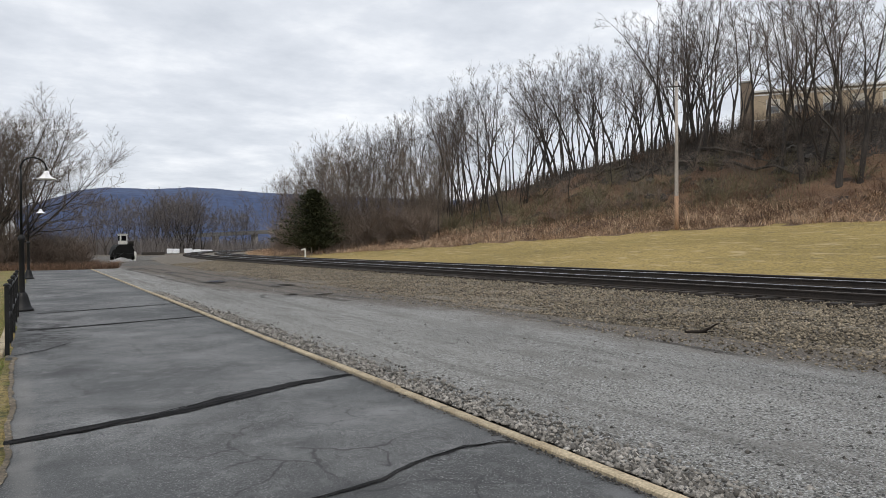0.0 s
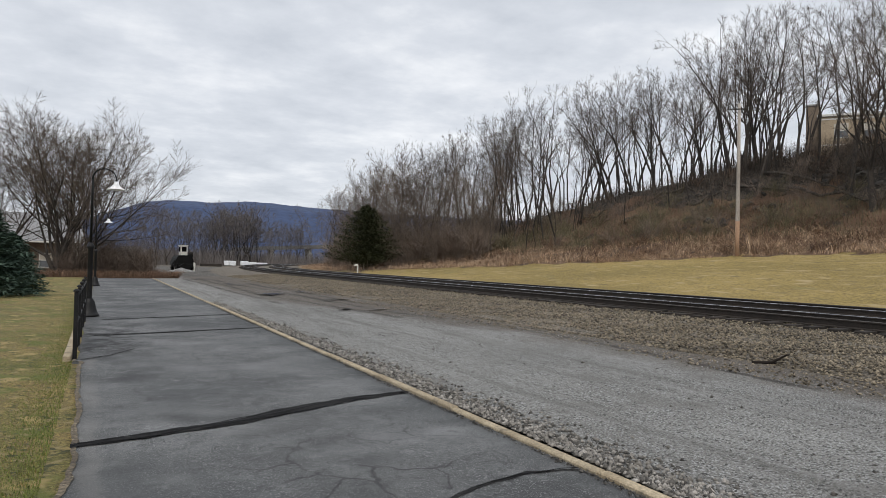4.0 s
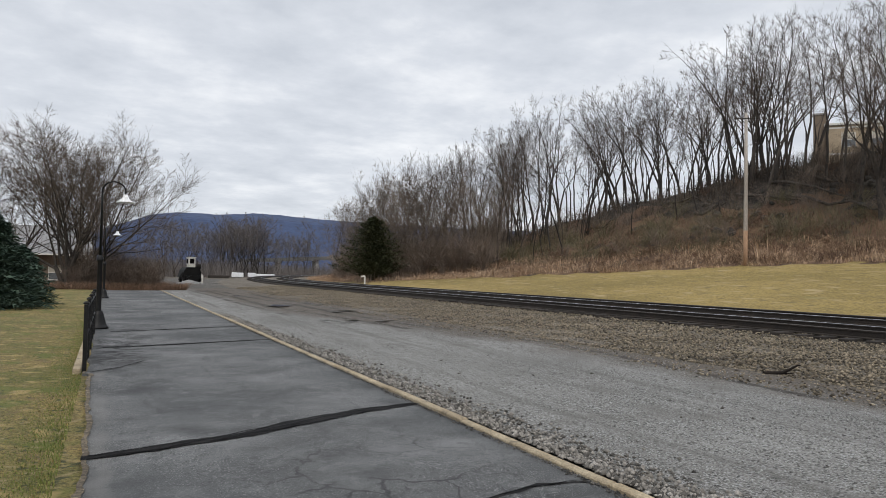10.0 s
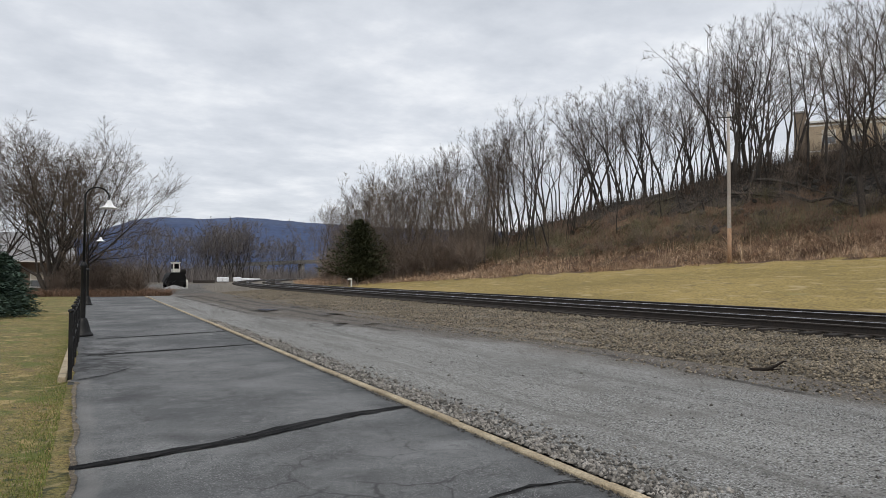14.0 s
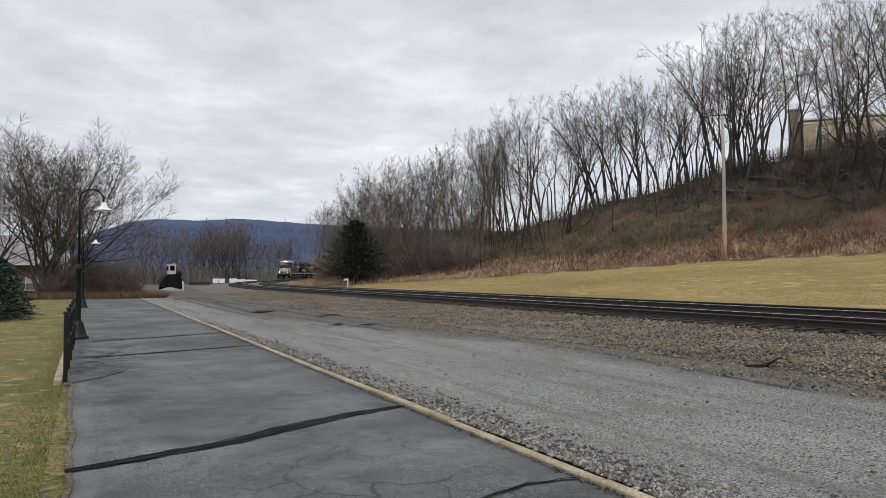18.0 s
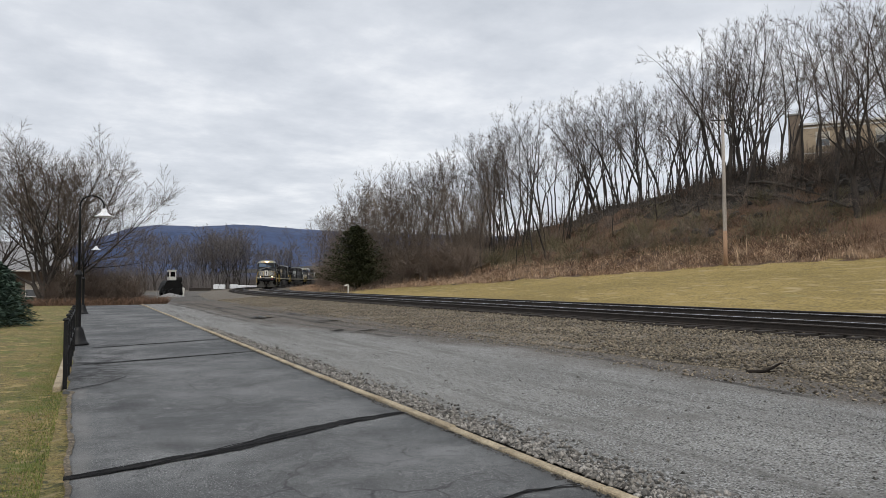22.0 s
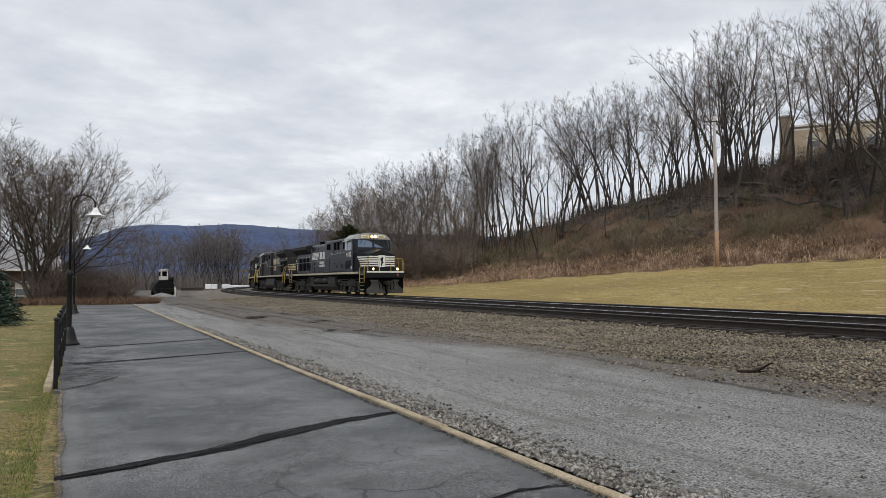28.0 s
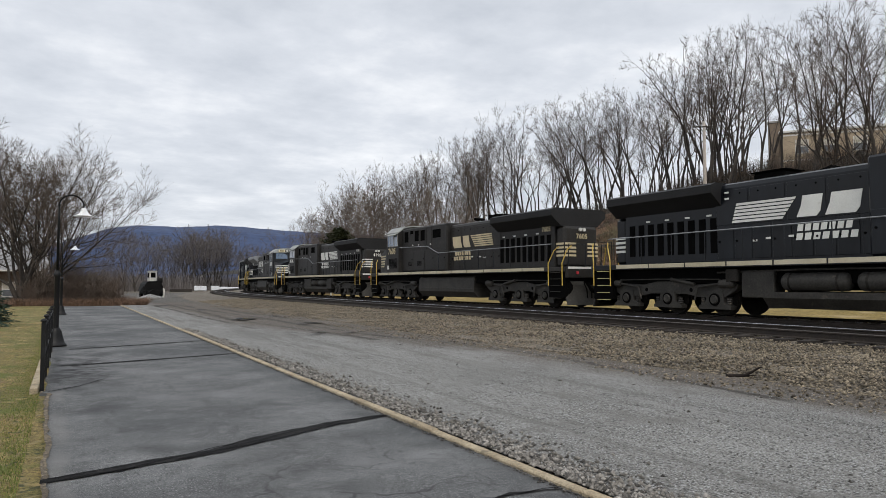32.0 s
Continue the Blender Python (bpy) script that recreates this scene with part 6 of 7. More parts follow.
def build_logs():
    rnd = random.Random(12)
    for az0, d0, az1, d1 in [(49.5, 72, 54, 67.5), (52, 72, 57, 66.5), (53, 69, 60, 62.5), (44, 75, 47, 73), (38, 78, 40.5, 77), (54, 72, 58, 67.5), (46.5, 70, 49, 71.5)]:
        pts = []
        for k in range(6):
            f = k / 5
            x, y = az_place(az0 + (az1 - az0) * f, d0 + (d1 - d0) * f)
            pts.append((x, y, gz(x, y) + 0.25 + rnd.uniform(-0.15, 0.4)))
        tagged(part("fallen_log", Shape().tube(pts, [0.15, 0.15, 0.13, 0.11, 0.09, 0.05], 8), LOG, smooth=True), "long dark fallen trunk lying across the slope", "log", "logs on the slope")
    ico = bmesh.new()
    bmesh.ops.create_icosphere(ico, subdivisions=2, radius=1)
    base = [v.co.copy() for v in ico.verts]
    faces = [tuple(v.index for v in f.verts) for f in ico.faces]
    ico.free()
    kinds = []
    for q in range(4):
        s = Shape()
        s.add([p * (1 + 0.35 * noise.noise(p * 1.6 + Vector((q * 7, 0, 0)))) for p in base], faces)
        kinds.append(s.mesh("bank_rock", ROCK))
    for i in range(90):
        az = rnd.uniform(46, 62)
        x, y = az_place(az, rnd.uniform(63, 76))
        ob = new("bank_rock", kinds[rnd.randrange(4)])
        k = rnd.uniform(0.15, 0.5)
        ob.matrix_basis = Matrix.Translation((x, y, gz(x, y) + 0.1 * k)) @ pose(0, 0, 0, rnd.uniform(0, 40), rnd.uniform(0, 40), rnd.uniform(0, 360)) @ Matrix.Diagonal((k, k * rnd.uniform(0.7, 1.2), k * 0.65, 1))
        tagged(ob, "grey-brown rock in the dark bank below the trees", "rock", "rocks in the bank")


build_logs()


# ---------------------------------------------------------------- loose stones and grass
def stones(name, n, place, size, mat, seed, label):
    """Many small angular stones in one mesh."""
    rng = np.random.default_rng(seed)
    p = place(rng, n)
    n = len(p)
    octa = np.array([(1, 0, 0), (-1, 0, 0), (0, 1, 0), (0, -1, 0), (0, 0, 1), (0, 0, -0.6)], float)
    tri = np.array([(0, 2, 4), (2, 1, 4), (1, 3, 4), (3, 0, 4), (2, 0, 5), (1, 2, 5), (3, 1, 5), (0, 3, 5)])
    r = size[0] + (size[1] - size[0]) * rng.random(n) ** 1.5
    a = rng.random(n) * 2 * np.pi
    sh = octa[None] * (0.65 + 0.7 * rng.random((n, 6, 3))) * np.array([1, 1, 0.75])
    sh = sh + rng.normal(0, 0.18, (n, 6, 3))
    c, s = np.cos(a)[:, None], np.sin(a)[:, None]
    x = sh[..., 0] * c - sh[..., 1] * s
    y = sh[..., 0] * s + sh[..., 1] * c
    v = np.stack([x, y, sh[..., 2]], -1) * r[:, None, None] + p[:, None, :]
    t = (tri[None] + (np.arange(n) * 6)[:, None, None]).reshape(-1, 3)
    return tagged(new(name, cloud(name, v.reshape(-1, 3), t, mat)), label, "stones", kind="stuff")


def ballast_place(lo, hi, y0, y1):
    def f(rng, n):
        o = rng.uniform(lo, hi, n)
        s = y0 + (y1 - y0) * rng.random(n) ** 1.6
        a = np.maximum(s - BEND_Y, 0) / BEND_R
        r = BEND_R - o
        x = np.where(s < BEND_Y, FAR_X + o, BEND_X - r * np.cos(a))
        y = np.where(s < BEND_Y, s, BEND_Y + r * np.sin(a))
        z = np.interp(o, [-10.3, -9.75, -9.2, -5.85, -5.6, 1.6, 2.9, 3.6], [-0.08, -0.03, 0.06, 0.28, 0.31, 0.31, 0.08, 0.0]) + 0.012 * np.sin(s * 1.7 + o * 3.1)
        return np.stack([x, y, np.maximum(z, 0.0) + 0.012], 1)
    return f


stones("ballast_strays", 3500, ballast_place(-10.9, -9.5, 3, 50), (0.012, 0.035), STONE, 21, "stray brown-grey stones along the foot of the ballast")
stones("ballast_stones", 46000, ballast_place(-9.75, -5.6, 3, 62), (0.018, 0.04), STONE, 1, "crushed brown-grey ballast stones on the shoulder")
stones("ballast_between_rails", 12000, ballast_place(-5.6, 2.2, 2, 48), (0.022, 0.045), STONE, 2, "ballast stones between the rails")


def yard_place(rng, n):
    y = 1.5 + 34 * rng.random(n) ** 2.2
    x = 3.66 + 5.9 * rng.random(n)
    return np.stack([x, y, 0.022 * np.sin(x * 1.7 + 0.4 * y) + 0.002], 1)


def kerb_place(rng, n):
    y = 1.5 + 24 * rng.random(n) ** 2.3
    x = 3.61 + np.abs(rng.normal(0, 0.24, n)) * np.clip(1.3 - y / 30, 0.4, 1)
    return np.stack([x, y, 0.012 + 0 * x], 1)


stones("gravel_chips", 32000, yard_place, (0.004, 0.014), PEBBLE, 3, "fine grey gravel chips of the yard")
stones("dark_clods", 320, yard_place, (0.010, 0.032), DIRT, 31, "dark clods and leaf bits lying on the gravel")
stones("kerb_pebbles", 8500, kerb_place, (0.011, 0.036), PEBBLE_BROWN, 4, "larger rounded grey pebbles gathered along the kerb")


def crumbs_place(rng, n):
    y = 2 + 22 * rng.random(n) ** 1.6
    x = 3.43 - np.abs(rng.normal(0, 0.03, n))
    return np.stack([x, y, 0.008 + 0 * x], 1)


stones("kerb_crumbs", 1500, crumbs_place, (0.005, 0.018), DIRT, 5, "dark crumbs and grit collected against the kerb")


def near_lawn(green):
    def f(rng, n):
        y = 0.5 + 30 * rng.random(n) ** 1.7
        k = rng.random(n)
        x = -0.19 - (0.42 * np.abs(rng.normal(0, 1, n)) if green else 9.0 * k) * np.clip(y / 12 + 0.3, 0.4, 1.6)
        x = np.where((y > 11.4), x - 0.12, x)
        return np.stack([x, y], 1)
    return f


thicket("lawn_grass", 46000, near_lawn(False), (0.005, 0.018), BLADE_DRY, 7, "short yellowed winter grass", 0.004, 1.5, lean=1.5)
thicket("lawn_green_edge", 38000, near_lawn(True), (0.006, 0.017), BLADE_GREEN, 8, "greener grass beside the platform edge", 0.0026, 1.8, lean=1.8)



# ---------------------------------------------------------------- locomotives
# local axes: x ahead, y to the left, z up from the rail; u counts metres back from the front end plate
LOCO_LEN, PITCH = 20.6, 22.3


def text_mesh(body, size, mat, name="number"):
    if not body:
        s = Shape()
        for i in range(4):
            s.block((i - 2) * size * 0.62 + 0.03, (i - 1) * size * 0.62 - 0.03, -size * 0.34, size * 0.34, -0.004, 0.004)
        return s.mesh(name, mat)
    cu = bpy.data.curves.new(name, "FONT")
    cu.body, cu.size, cu.extrude, cu.align_x, cu.align_y = body, size, 0.004, "CENTER", "CENTER"
    cu.space_character, cu.offset = 1.08, size * 0.018
    tmp = bpy.data.objects.new(name, cu)
    me = bpy.data.meshes.new_from_object(tmp)
    bpy.data.objects.remove(tmp)
    me.materials.clear()
    me.materials.append(mat)
    return me


def build_loco(number, paint, hood_paint, roof_paint, headlights, stripe, tanks, label):
    root = thing("locomotive", pose(0, 0, 0), label, "locomotive", "locomotives of the train")
    X = lambda u: LOCO_LEN / 2 - u

    def blk(name, u0, u1, y0, y1, z0, z1, mat, b=0.02, parent=root, label=""):
        return part(name, Shape().block(X(u1), X(u0), y0, y1, z0, z1, b), mat, parent, label)

    # underframe and walkway
    # the shade under the walkway is painted on as this near-black
    frame_ = blk("underframe", 0.35, LOCO_LEN - 0.35, -1.25, 1.25, 1.05, 1.56, LOCO_DARK, 0.02)
    blk("walkway", 0.0, LOCO_LEN, -1.55, 1.55, 1.56, 1.75, paint, 0.015)
    for sd in (-1, 1):
        n = 11
        for i in range(n):
            a, b = 1.35 + (LOCO_LEN - 2.7) * i / n, 1.35 + (LOCO_LEN - 2.7) * (i + 1) / n
            blk("sill_stripe", a + 0.03, b - 0.03, *sorted((sd * 1.553, sd * 1.566)), 1.60, 1.74, SILL, 0)
    # long hood: engine room narrower than the walkway, with rounded top edges
    hood = part("hood", Shape().prism([(-1.03, 1.75), (1.03, 1.75), (1.03, 4.12), (0.97, 4.24), (0.84, 4.3), (-0.84, 4.3), (-0.97, 4.24), (-1.03, 4.12)], 0, X(15.2), X(9.6)), hood_paint, root)
    for sd in (-1, 1):
        y0, y1 = sorted((sd * 1.032, sd * 1.05))
        for k in range(8):
            u = 9.85 + k * 0.66
            blk("hood_door", u, u + 0.6, y0, y1, 1.84, 2.9, hood_paint, 0.008, hood)
            part("latch", Shape().tube([(X(u + 0.52), sd * 1.05, 2.4), (X(u + 0.52), sd * 1.07, 2.4)], 0.035, 8), LOCO_DARK, hood)
        for k in range(4):
            u = 10.15 + k * 1.25
            blk("hood_panel", u + 0.03, u + 1.2, y0, y1 - 0.004 * sd, 2.93, 4.05, hood_paint, 0.008, hood)
            for q in (0.3, 0.9):
                part("bolt", Shape().tube([(X(u + q), sd * 1.05, 3.92), (X(u + q), sd * 1.058, 3.92)], 0.03, 8), LOCO_DARK, hood)
        for u, z in ((14.6, 3.95), (14.6, 3.75), (13.6, 2.35), (13.15, 2.4), (12.4, 2.42), (8.2, 3.3), (6.7, 3.32), (5.9, 3.34)):
            blk("notice_plate", u, u + 0.16, *sorted((sd * (1.06 if u > 9.6 else 1.315), sd * (1.066 if u > 9.6 else 1.32))), z, z + 0.06, WHITE, 0, hood)
    # blower and equipment compartment behind the cab, full width
    cent = blk("blower_housing", 4.43, 10.15, -1.3, 1.3, 1.75, 4.42, hood_paint, 0.07)
    for sd in (-1, 1):
        y0, y1 = sorted((sd * 1.285, sd * 1.302))
        ya, yb = sorted((sd * 1.302, sd * 1.318))
        for u0, u1, z0, z1 in ((4.84, 5.36, 3.58, 4.22), (6.24, 6.78, 3.58, 4.22), (7.0, 7.56, 3.58, 4.2), (5.62, 6.05, 4.05, 4.26), (8.52, 9.5, 3.66, 4.14)):
            g = blk("grille", u0, u1, y0, y1, z0, z1, LOCO_DARK, 0, cent)
            n = max(2, int((u1 - u0) / 0.11))
            for i in range(1, n):
                c = u0 + (u1 - u0) * i / n
                blk("grille_bar", c - 0.012, c + 0.012, ya, yb, z0, z1, LOCO_DARK, 0, g)
            for p, q, c, d in ((u0 - 0.04, u0, z0 - 0.04, z1 + 0.04), (u1, u1 + 0.04, z0 - 0.04, z1 + 0.04), (u0, u1, z0 - 0.04, z0), (u0, u1, z1, z1 + 0.04)):
                blk("grille_frame", p, q, ya, yb, c, d, hood_paint, 0, g)
        for u0, u1 in ((5.35, 5.85), (6.6, 7.15)):
            for k in range(5):
                blk("louvre", u0, u1, ya, yb, 2.12 + k * 0.055, 2.15 + k * 0.055, LOCO_DARK, 0, cent)
        for u0, u1 in ((4.6, 6.0), (6.08, 7.5), (7.58, 8.7), (8.78, 10.05)):
            blk("side_panel", u0, u1, ya, yb - 0.004 * sd, 1.84, 2.98, hood_paint, 0.006, cent)
            part("latch", Shape().tube([(X(u1 - 0.1), sd * 1.318, 2.5), (X(u1 - 0.1), sd * 1.335, 2.5)], 0.035, 8), LOCO_DARK, cent)
        for u in (7.72, 8.35):
            blk("rib", u, u + 0.05, ya, yb, 3.02, 4.3, hood_paint, 0, cent)
    blk("exhaust_duct", 13.05, 14.15, -0.45, 0.45, 4.3, 4.56, LOCO_DARK, 0.05, hood)
    part("stack_rim", Shape().block(X(14.2), X(13.0), -0.5, 0.5, 4.561, 4.6, 0.01), LOCO_DARK, hood)
    for u in (10.6, 11.4):
        blk("roof_hatch", u, u + 0.6, -0.5, 0.5, 4.3, 4.36, roof_paint, 0.03, hood)
    for k in (-0.12, 0.0, 0.12):
        part("horn", Shape().tube([(X(12.4), 0.35 + k, 4.44), (X(11.95), 0.35 + k * 1.6, 4.5)], [0.045, 0.09], 8), LOCO_DARK, hood)
    part("horn_bracket", Shape().tube([(X(12.3), 0.35, 4.3), (X(12.3), 0.35, 4.44)], 0.05, 8), LOCO_DARK, hood)
    # radiator end with the overhanging wings
    rad = blk("radiator_compartment", 14.9, 19.3, -1.02, 1.02, 1.75, 3.75, hood_paint, 0.04)
    part("radiator_housing", Shape().prism([(-1.02, 3.55), (1.02, 3.55), (1.53, 3.98), (1.53, 4.24), (1.3, 4.33), (-1.3, 4.33), (-1.53, 4.24), (-1.53, 3.98)], 0, X(19.75), X(14.9)), roof_paint, rad)
    for sd in (-1, 1):
        y0, y1 = sorted((sd * 1.022, sd * 1.04))
        for k in range(9):
            u = 15.1 + k * 0.46
            blk("radiator_louvre", u, u + 0.26, y0, y1, 2.05, 3.2, LOCO_DARK, 0, rad)
        for k in range(4):
            blk("notice_plate", 15.3 + k * 0.9, 15.5 + k * 0.9, *sorted((sd * 1.036, sd * 1.046)), 3.27, 3.33, WHITE, 0, rad)
    tail = blk("tail_end", 19.3, 19.9, -0.95, 0.95, 1.75, 3.55, paint, 0.12)
    for k in range(4):
        for sd in (-1, 1):
            blk("tail_stripe", 19.902, 19.915, *sorted((sd * 0.32, sd * 0.92)), 2.22 + k * 0.17, 2.31 + k * 0.17, stripe, 0, tail)
            blk("tail_side_stripe", 19.35, 19.86, *sorted((sd * 0.952, sd * 0.965)), 2.22 + k * 0.17, 2.31 + k * 0.17, stripe, 0, tail)
    for k in (-0.1, 0.1):
        part("tail_light", Shape().tube([(X(19.9), k, 3.4 - abs(k) * 0), (X(19.98), k, 3.4)], 0.08, 12), DIM_LAMP, tail)
    num_t = text_mesh(number, 0.3, stripe)
    for sd in () if headlights else (-1, 1):
        part("tail_number", num_t, stripe, tail, at=pose(X(18.75), sd * 1.045, 3.45, 90, 0, 0 if sd < 0 else 180))
    part("end_number", num_t, stripe, tail, at=pose(X(19.915), 0, 3.1, 90, 0, -90))
    # cab
    cab = part("cab", Shape().prism([(-1.53, 1.75), (1.53, 1.75), (1.53, 4.2), (1.1, 4.52), (-1.1, 4.52), (-1.53, 4.2)], 0, X(4.42), X(2.62)), paint, root)
    part("cab_roof", Shape().prism([(-1.56, 4.19), (-1.12, 4.54), (-0.5, 4.64), (0.5, 4.64), (1.12, 4.54), (1.56, 4.19), (1.56, 4.26), (1.15, 4.60), (0.5, 4.70), (-0.5, 4.70), (-1.15, 4.60), (-1.56, 4.26)], 0, X(4.45), X(2.6)), CAB_ROOF, cab, "pale grey cab roof")
    for sd in (-1, 1):
        y0, y1 = sorted((sd * 1.532, sd * 1.545))
        for u in (2.86, 3.2, 3.78):
            w = 0.28 if u == 2.86 else 0.5
            blk("side_window", u, u + w, y0, y1, 3.42, 4.08, GLASS, 0, cab)
            fr = Shape()
            for p, q, c, d in ((u - 0.04, u, 3.38, 4.12), (u + w, u + w + 0.04, 3.38, 4.12), (u, u + w, 3.38, 3.42), (u, u + w, 4.08, 4.12)):
                fr.block(X(q), X(p), *sorted((sd * 1.532, sd * 1.56)), c, d)
            part("window_frame", fr, SILVER, cab)
        part("sun_visor", Shape().prism([(sd * 1.53, 4.17), (sd * 1.86, 4.05), (sd * 1.86, 4.07), (sd * 1.53, 4.2)], 0, X(4.35), X(3.1)), CAB_ROOF, cab)
        for k in range(9):
            blk("cab_louvre", 3.0, 4.2, y0, y1, 2.02 + k * 0.07, 2.06 + k * 0.07, LOCO_DARK, 0, cab)
        blk("cab_notice", 2.75, 2.98, y0, y1, 1.95, 2.2, WHITE, 0, cab)
    # raked windscreen wall, narrower at the front, and the wide nose
    front = part("cab_front", Shape().add(
        [(X(2.62), -1.53, 3.1), (X(2.62), 1.53, 3.1), (X(2.62), 1.53, 4.2), (X(2.62), 1.1, 4.53), (X(2.62), -1.1, 4.53), (X(2.62), -1.53, 4.2),
         (X(2.15), -1.30, 3.1), (X(2.15), 1.30, 3.1), (X(2.33), 1.24, 4.2), (X(2.36), 1.0, 4.56), (X(2.36), -1.0, 4.56), (X(2.33), -1.24, 4.2)],
        [(0, 1, 2, 3, 4, 5), (6, 7, 8, 9, 10, 11), (0, 1, 7, 6), (1, 2, 8, 7), (2, 3, 9, 8), (3, 4, 10, 9), (4, 5, 11, 10), (5, 0, 6, 11)]), paint, cab)
    part("front_roof", Shape().add(
        [(X(2.6), -1.54, 4.23), (X(2.6), 1.54, 4.23), (X(2.6), 1.13, 4.62), (X(2.6), -1.13, 4.62), (X(2.30), -1.25, 4.215), (X(2.30), 1.25, 4.215), (X(2.33), 1.0, 4.60), (X(2.33), -1.0, 4.60)],
        [(0, 1, 2, 3), (4, 5, 6, 7), (0, 1, 5, 4), (1, 2, 6, 5), (2, 3, 7, 6), (3, 0, 4, 7)]), CAB_ROOF, cab, "pale grey roof front")
    for sd in (-1, 1):
        xw = lambda z: X(2.15 + 0.18 * (z - 3.1) / 1.1) + 0.006
        part("windscreen", Shape().add([(xw(3.6), sd * 0.09, 3.6), (xw(3.6), sd * 1.26, 3.6), (xw(4.16), sd * 1.22, 4.16), (xw(4.16), sd * 0.09, 4.16)], [(0, 1, 2, 3)]), GLASS, front)
        part("wiper", Shape().tube([(xw(4.2) + 0.03, sd * 0.55, 4.18), (xw(3.8) + 0.03, sd * 0.75, 3.78)], 0.012, 5), LOCO_DARK, front)
        part("wiper", Shape().tube([(xw(4.2) + 0.03, sd * 0.9, 4.18), (xw(3.8) + 0.03, sd * 1.08, 3.82)], 0.012, 5), LOCO_DARK, front)
        part("number_board", Shape().block(X(2.33), X(2.24), *sorted((sd * 0.32, sd * 0.96)), 4.29, 4.52, 0.02), BOARD, front)
        part("board_number", text_mesh(number, 0.19, LOCO_DARK), LOCO_DARK, front, at=pose(X(2.235), sd * 0.64, 4.405, 90, 0, 90))
    part("headlight_housing", Shape().block(X(2.33), X(2.22), -0.28, 0.28, 4.28, 4.54, 0.03), LOCO_DARK, front)
    for k in (-0.13, 0.13):
        # the rim glows too, in place of the bulb's halo
        rim = part("headlight", Shape().tube([(X(2.23), k, 4.41), (X(2.19), k, 4.41)], 0.11, 16), HALO_RIM if headlights else DIM_LAMP, front)
        if headlights:
            part("bulb", Shape().tube([(X(2.188), k, 4.41), (X(2.17), k, 4.41)], 0.07, 14), HEADLIGHT, rim)
    NB, NF, UF = 1.45, 1.02, 0.58
    nose = part("nose", Shape().add(
        [(X(2.62), -NB, 1.75), (X(2.62), NB, 1.75), (X(2.62), NB, 3.3), (X(2.5), 0, 3.6), (X(2.62), -NB, 3.3),
         (X(UF), -NF, 1.75), (X(UF), NF, 1.75), (X(UF + 0.03), NF, 3.02), (X(UF + 0.05), 0, 3.36), (X(UF + 0.03), -NF, 3.02)],
        [(0, 1, 2, 3, 4), (9, 8, 7, 6, 5), (0, 5, 6, 1), (1, 6, 7, 2), (2, 7, 8, 3), (3, 8, 9, 4), (4, 9, 5, 0)]), paint, root)
    for sd in (-1, 1):
        part("nose_door", Shape().block(X(UF), X(UF - 0.02), *sorted((sd * 0.36, sd * 0.95)), 1.85, 2.06, 0.005), paint, nose)
        for k in range(5):
            z0 = 2.13 + k * 0.165
            part("nose_stripe", Shape().prism([(sd * 0.30, z0), (sd * (NF - 0.01), z0), (sd * (NF - 0.01), z0 + 0.095), (sd * 0.30, z0 + 0.095)], 0, X(UF - 0.005), X(UF - 0.015)), stripe, nose)
            ya = lambda u: sd * (NF + (NB - NF) * (u - UF) / (2.62 - UF) + 0.008)
            ua, ub = UF + 0.03, 1.62 + 0.11 * k
            part("nose_side_stripe", Shape().add([(X(ua), ya(ua), z0), (X(ub), ya(ub), z0), (X(ub + 0.07), ya(ub + 0.07), z0 + 0.095), (X(ua), ya(ua), z0 + 0.095)], [(0, 1, 2, 3)]), stripe, nose)
    # white plate with a dark emblem on the nose
    part("emblem_plate", Shape().block(X(UF), X(UF - 0.02), -0.28, 0.28, 2.08, 2.94), stripe, nose)
    part("emblem", Shape().prism([(-0.10, 2.15), (-0.04, 2.5), (-0.16, 2.62), (0.02, 2.84), (0.12, 2.72), (0.06, 2.5), (0.16, 2.38), (0.03, 2.33), (0.02, 2.15)], 0, X(UF - 0.022), X(UF - 0.03)), paint, nose)
    # plain white device and bars on the hood side
    for sd in (-1, 1):
        ya, yb = sorted((sd * 1.052, sd * 1.062))
        for k in range(6):
            z0 = 2.98 + k * 0.108
            sl = 0.05 * k
            pts = [(X(14.5 - sl * 0.6), z0), (X(12.75 - sl * 1.6), z0), (X(12.7 - sl * 1.6), z0 + 0.075), (X(14.47 - sl * 0.6), z0 + 0.075)]
            part("device_bar", Shape().prism(pts, 1, ya, yb), stripe, hood)
        for u0, u1 in ((12.3, 11.5), (11.45, 10.4)):
            part("device_block", Shape().prism([(X(u0), 2.98), (X(u1 + 0.2), 2.98), (X(u1 + 0.08), 3.12), (X(u1), 3.6), (X(u0 - 0.2), 3.6), (X(u0 - 0.14), 3.3)], 1, ya, yb), stripe, hood)
        for u0, u1, z0 in ((12.3, 10.65, 2.57), (12.34, 10.5, 2.31)):
            n = 7
            for i in range(n):
                a, b = u0 + (u1 - u0) * i / n, u0 + (u1 - u0) * (i + 0.72) / n
                part("lettering_bar", Shape().prism([(X(a), z0), (X(b), z0), (X(b - 0.04), z0 + 0.2), (X(a - 0.04), z0 + 0.2)], 1, ya, yb), stripe, hood)
    # cab number
    num = text_mesh(number, 0.52, stripe)
    for sd in (-1, 1):
        part("cab_number", num, stripe, cab, at=pose(X(3.45), sd * 1.545, 3.08, 90, 0, 0 if sd < 0 else 180))
    # end platforms, steps, plough, handrails
    for end in (0, 1):
        E = lambda u: X(u) if end == 0 else X(LOCO_LEN - u)
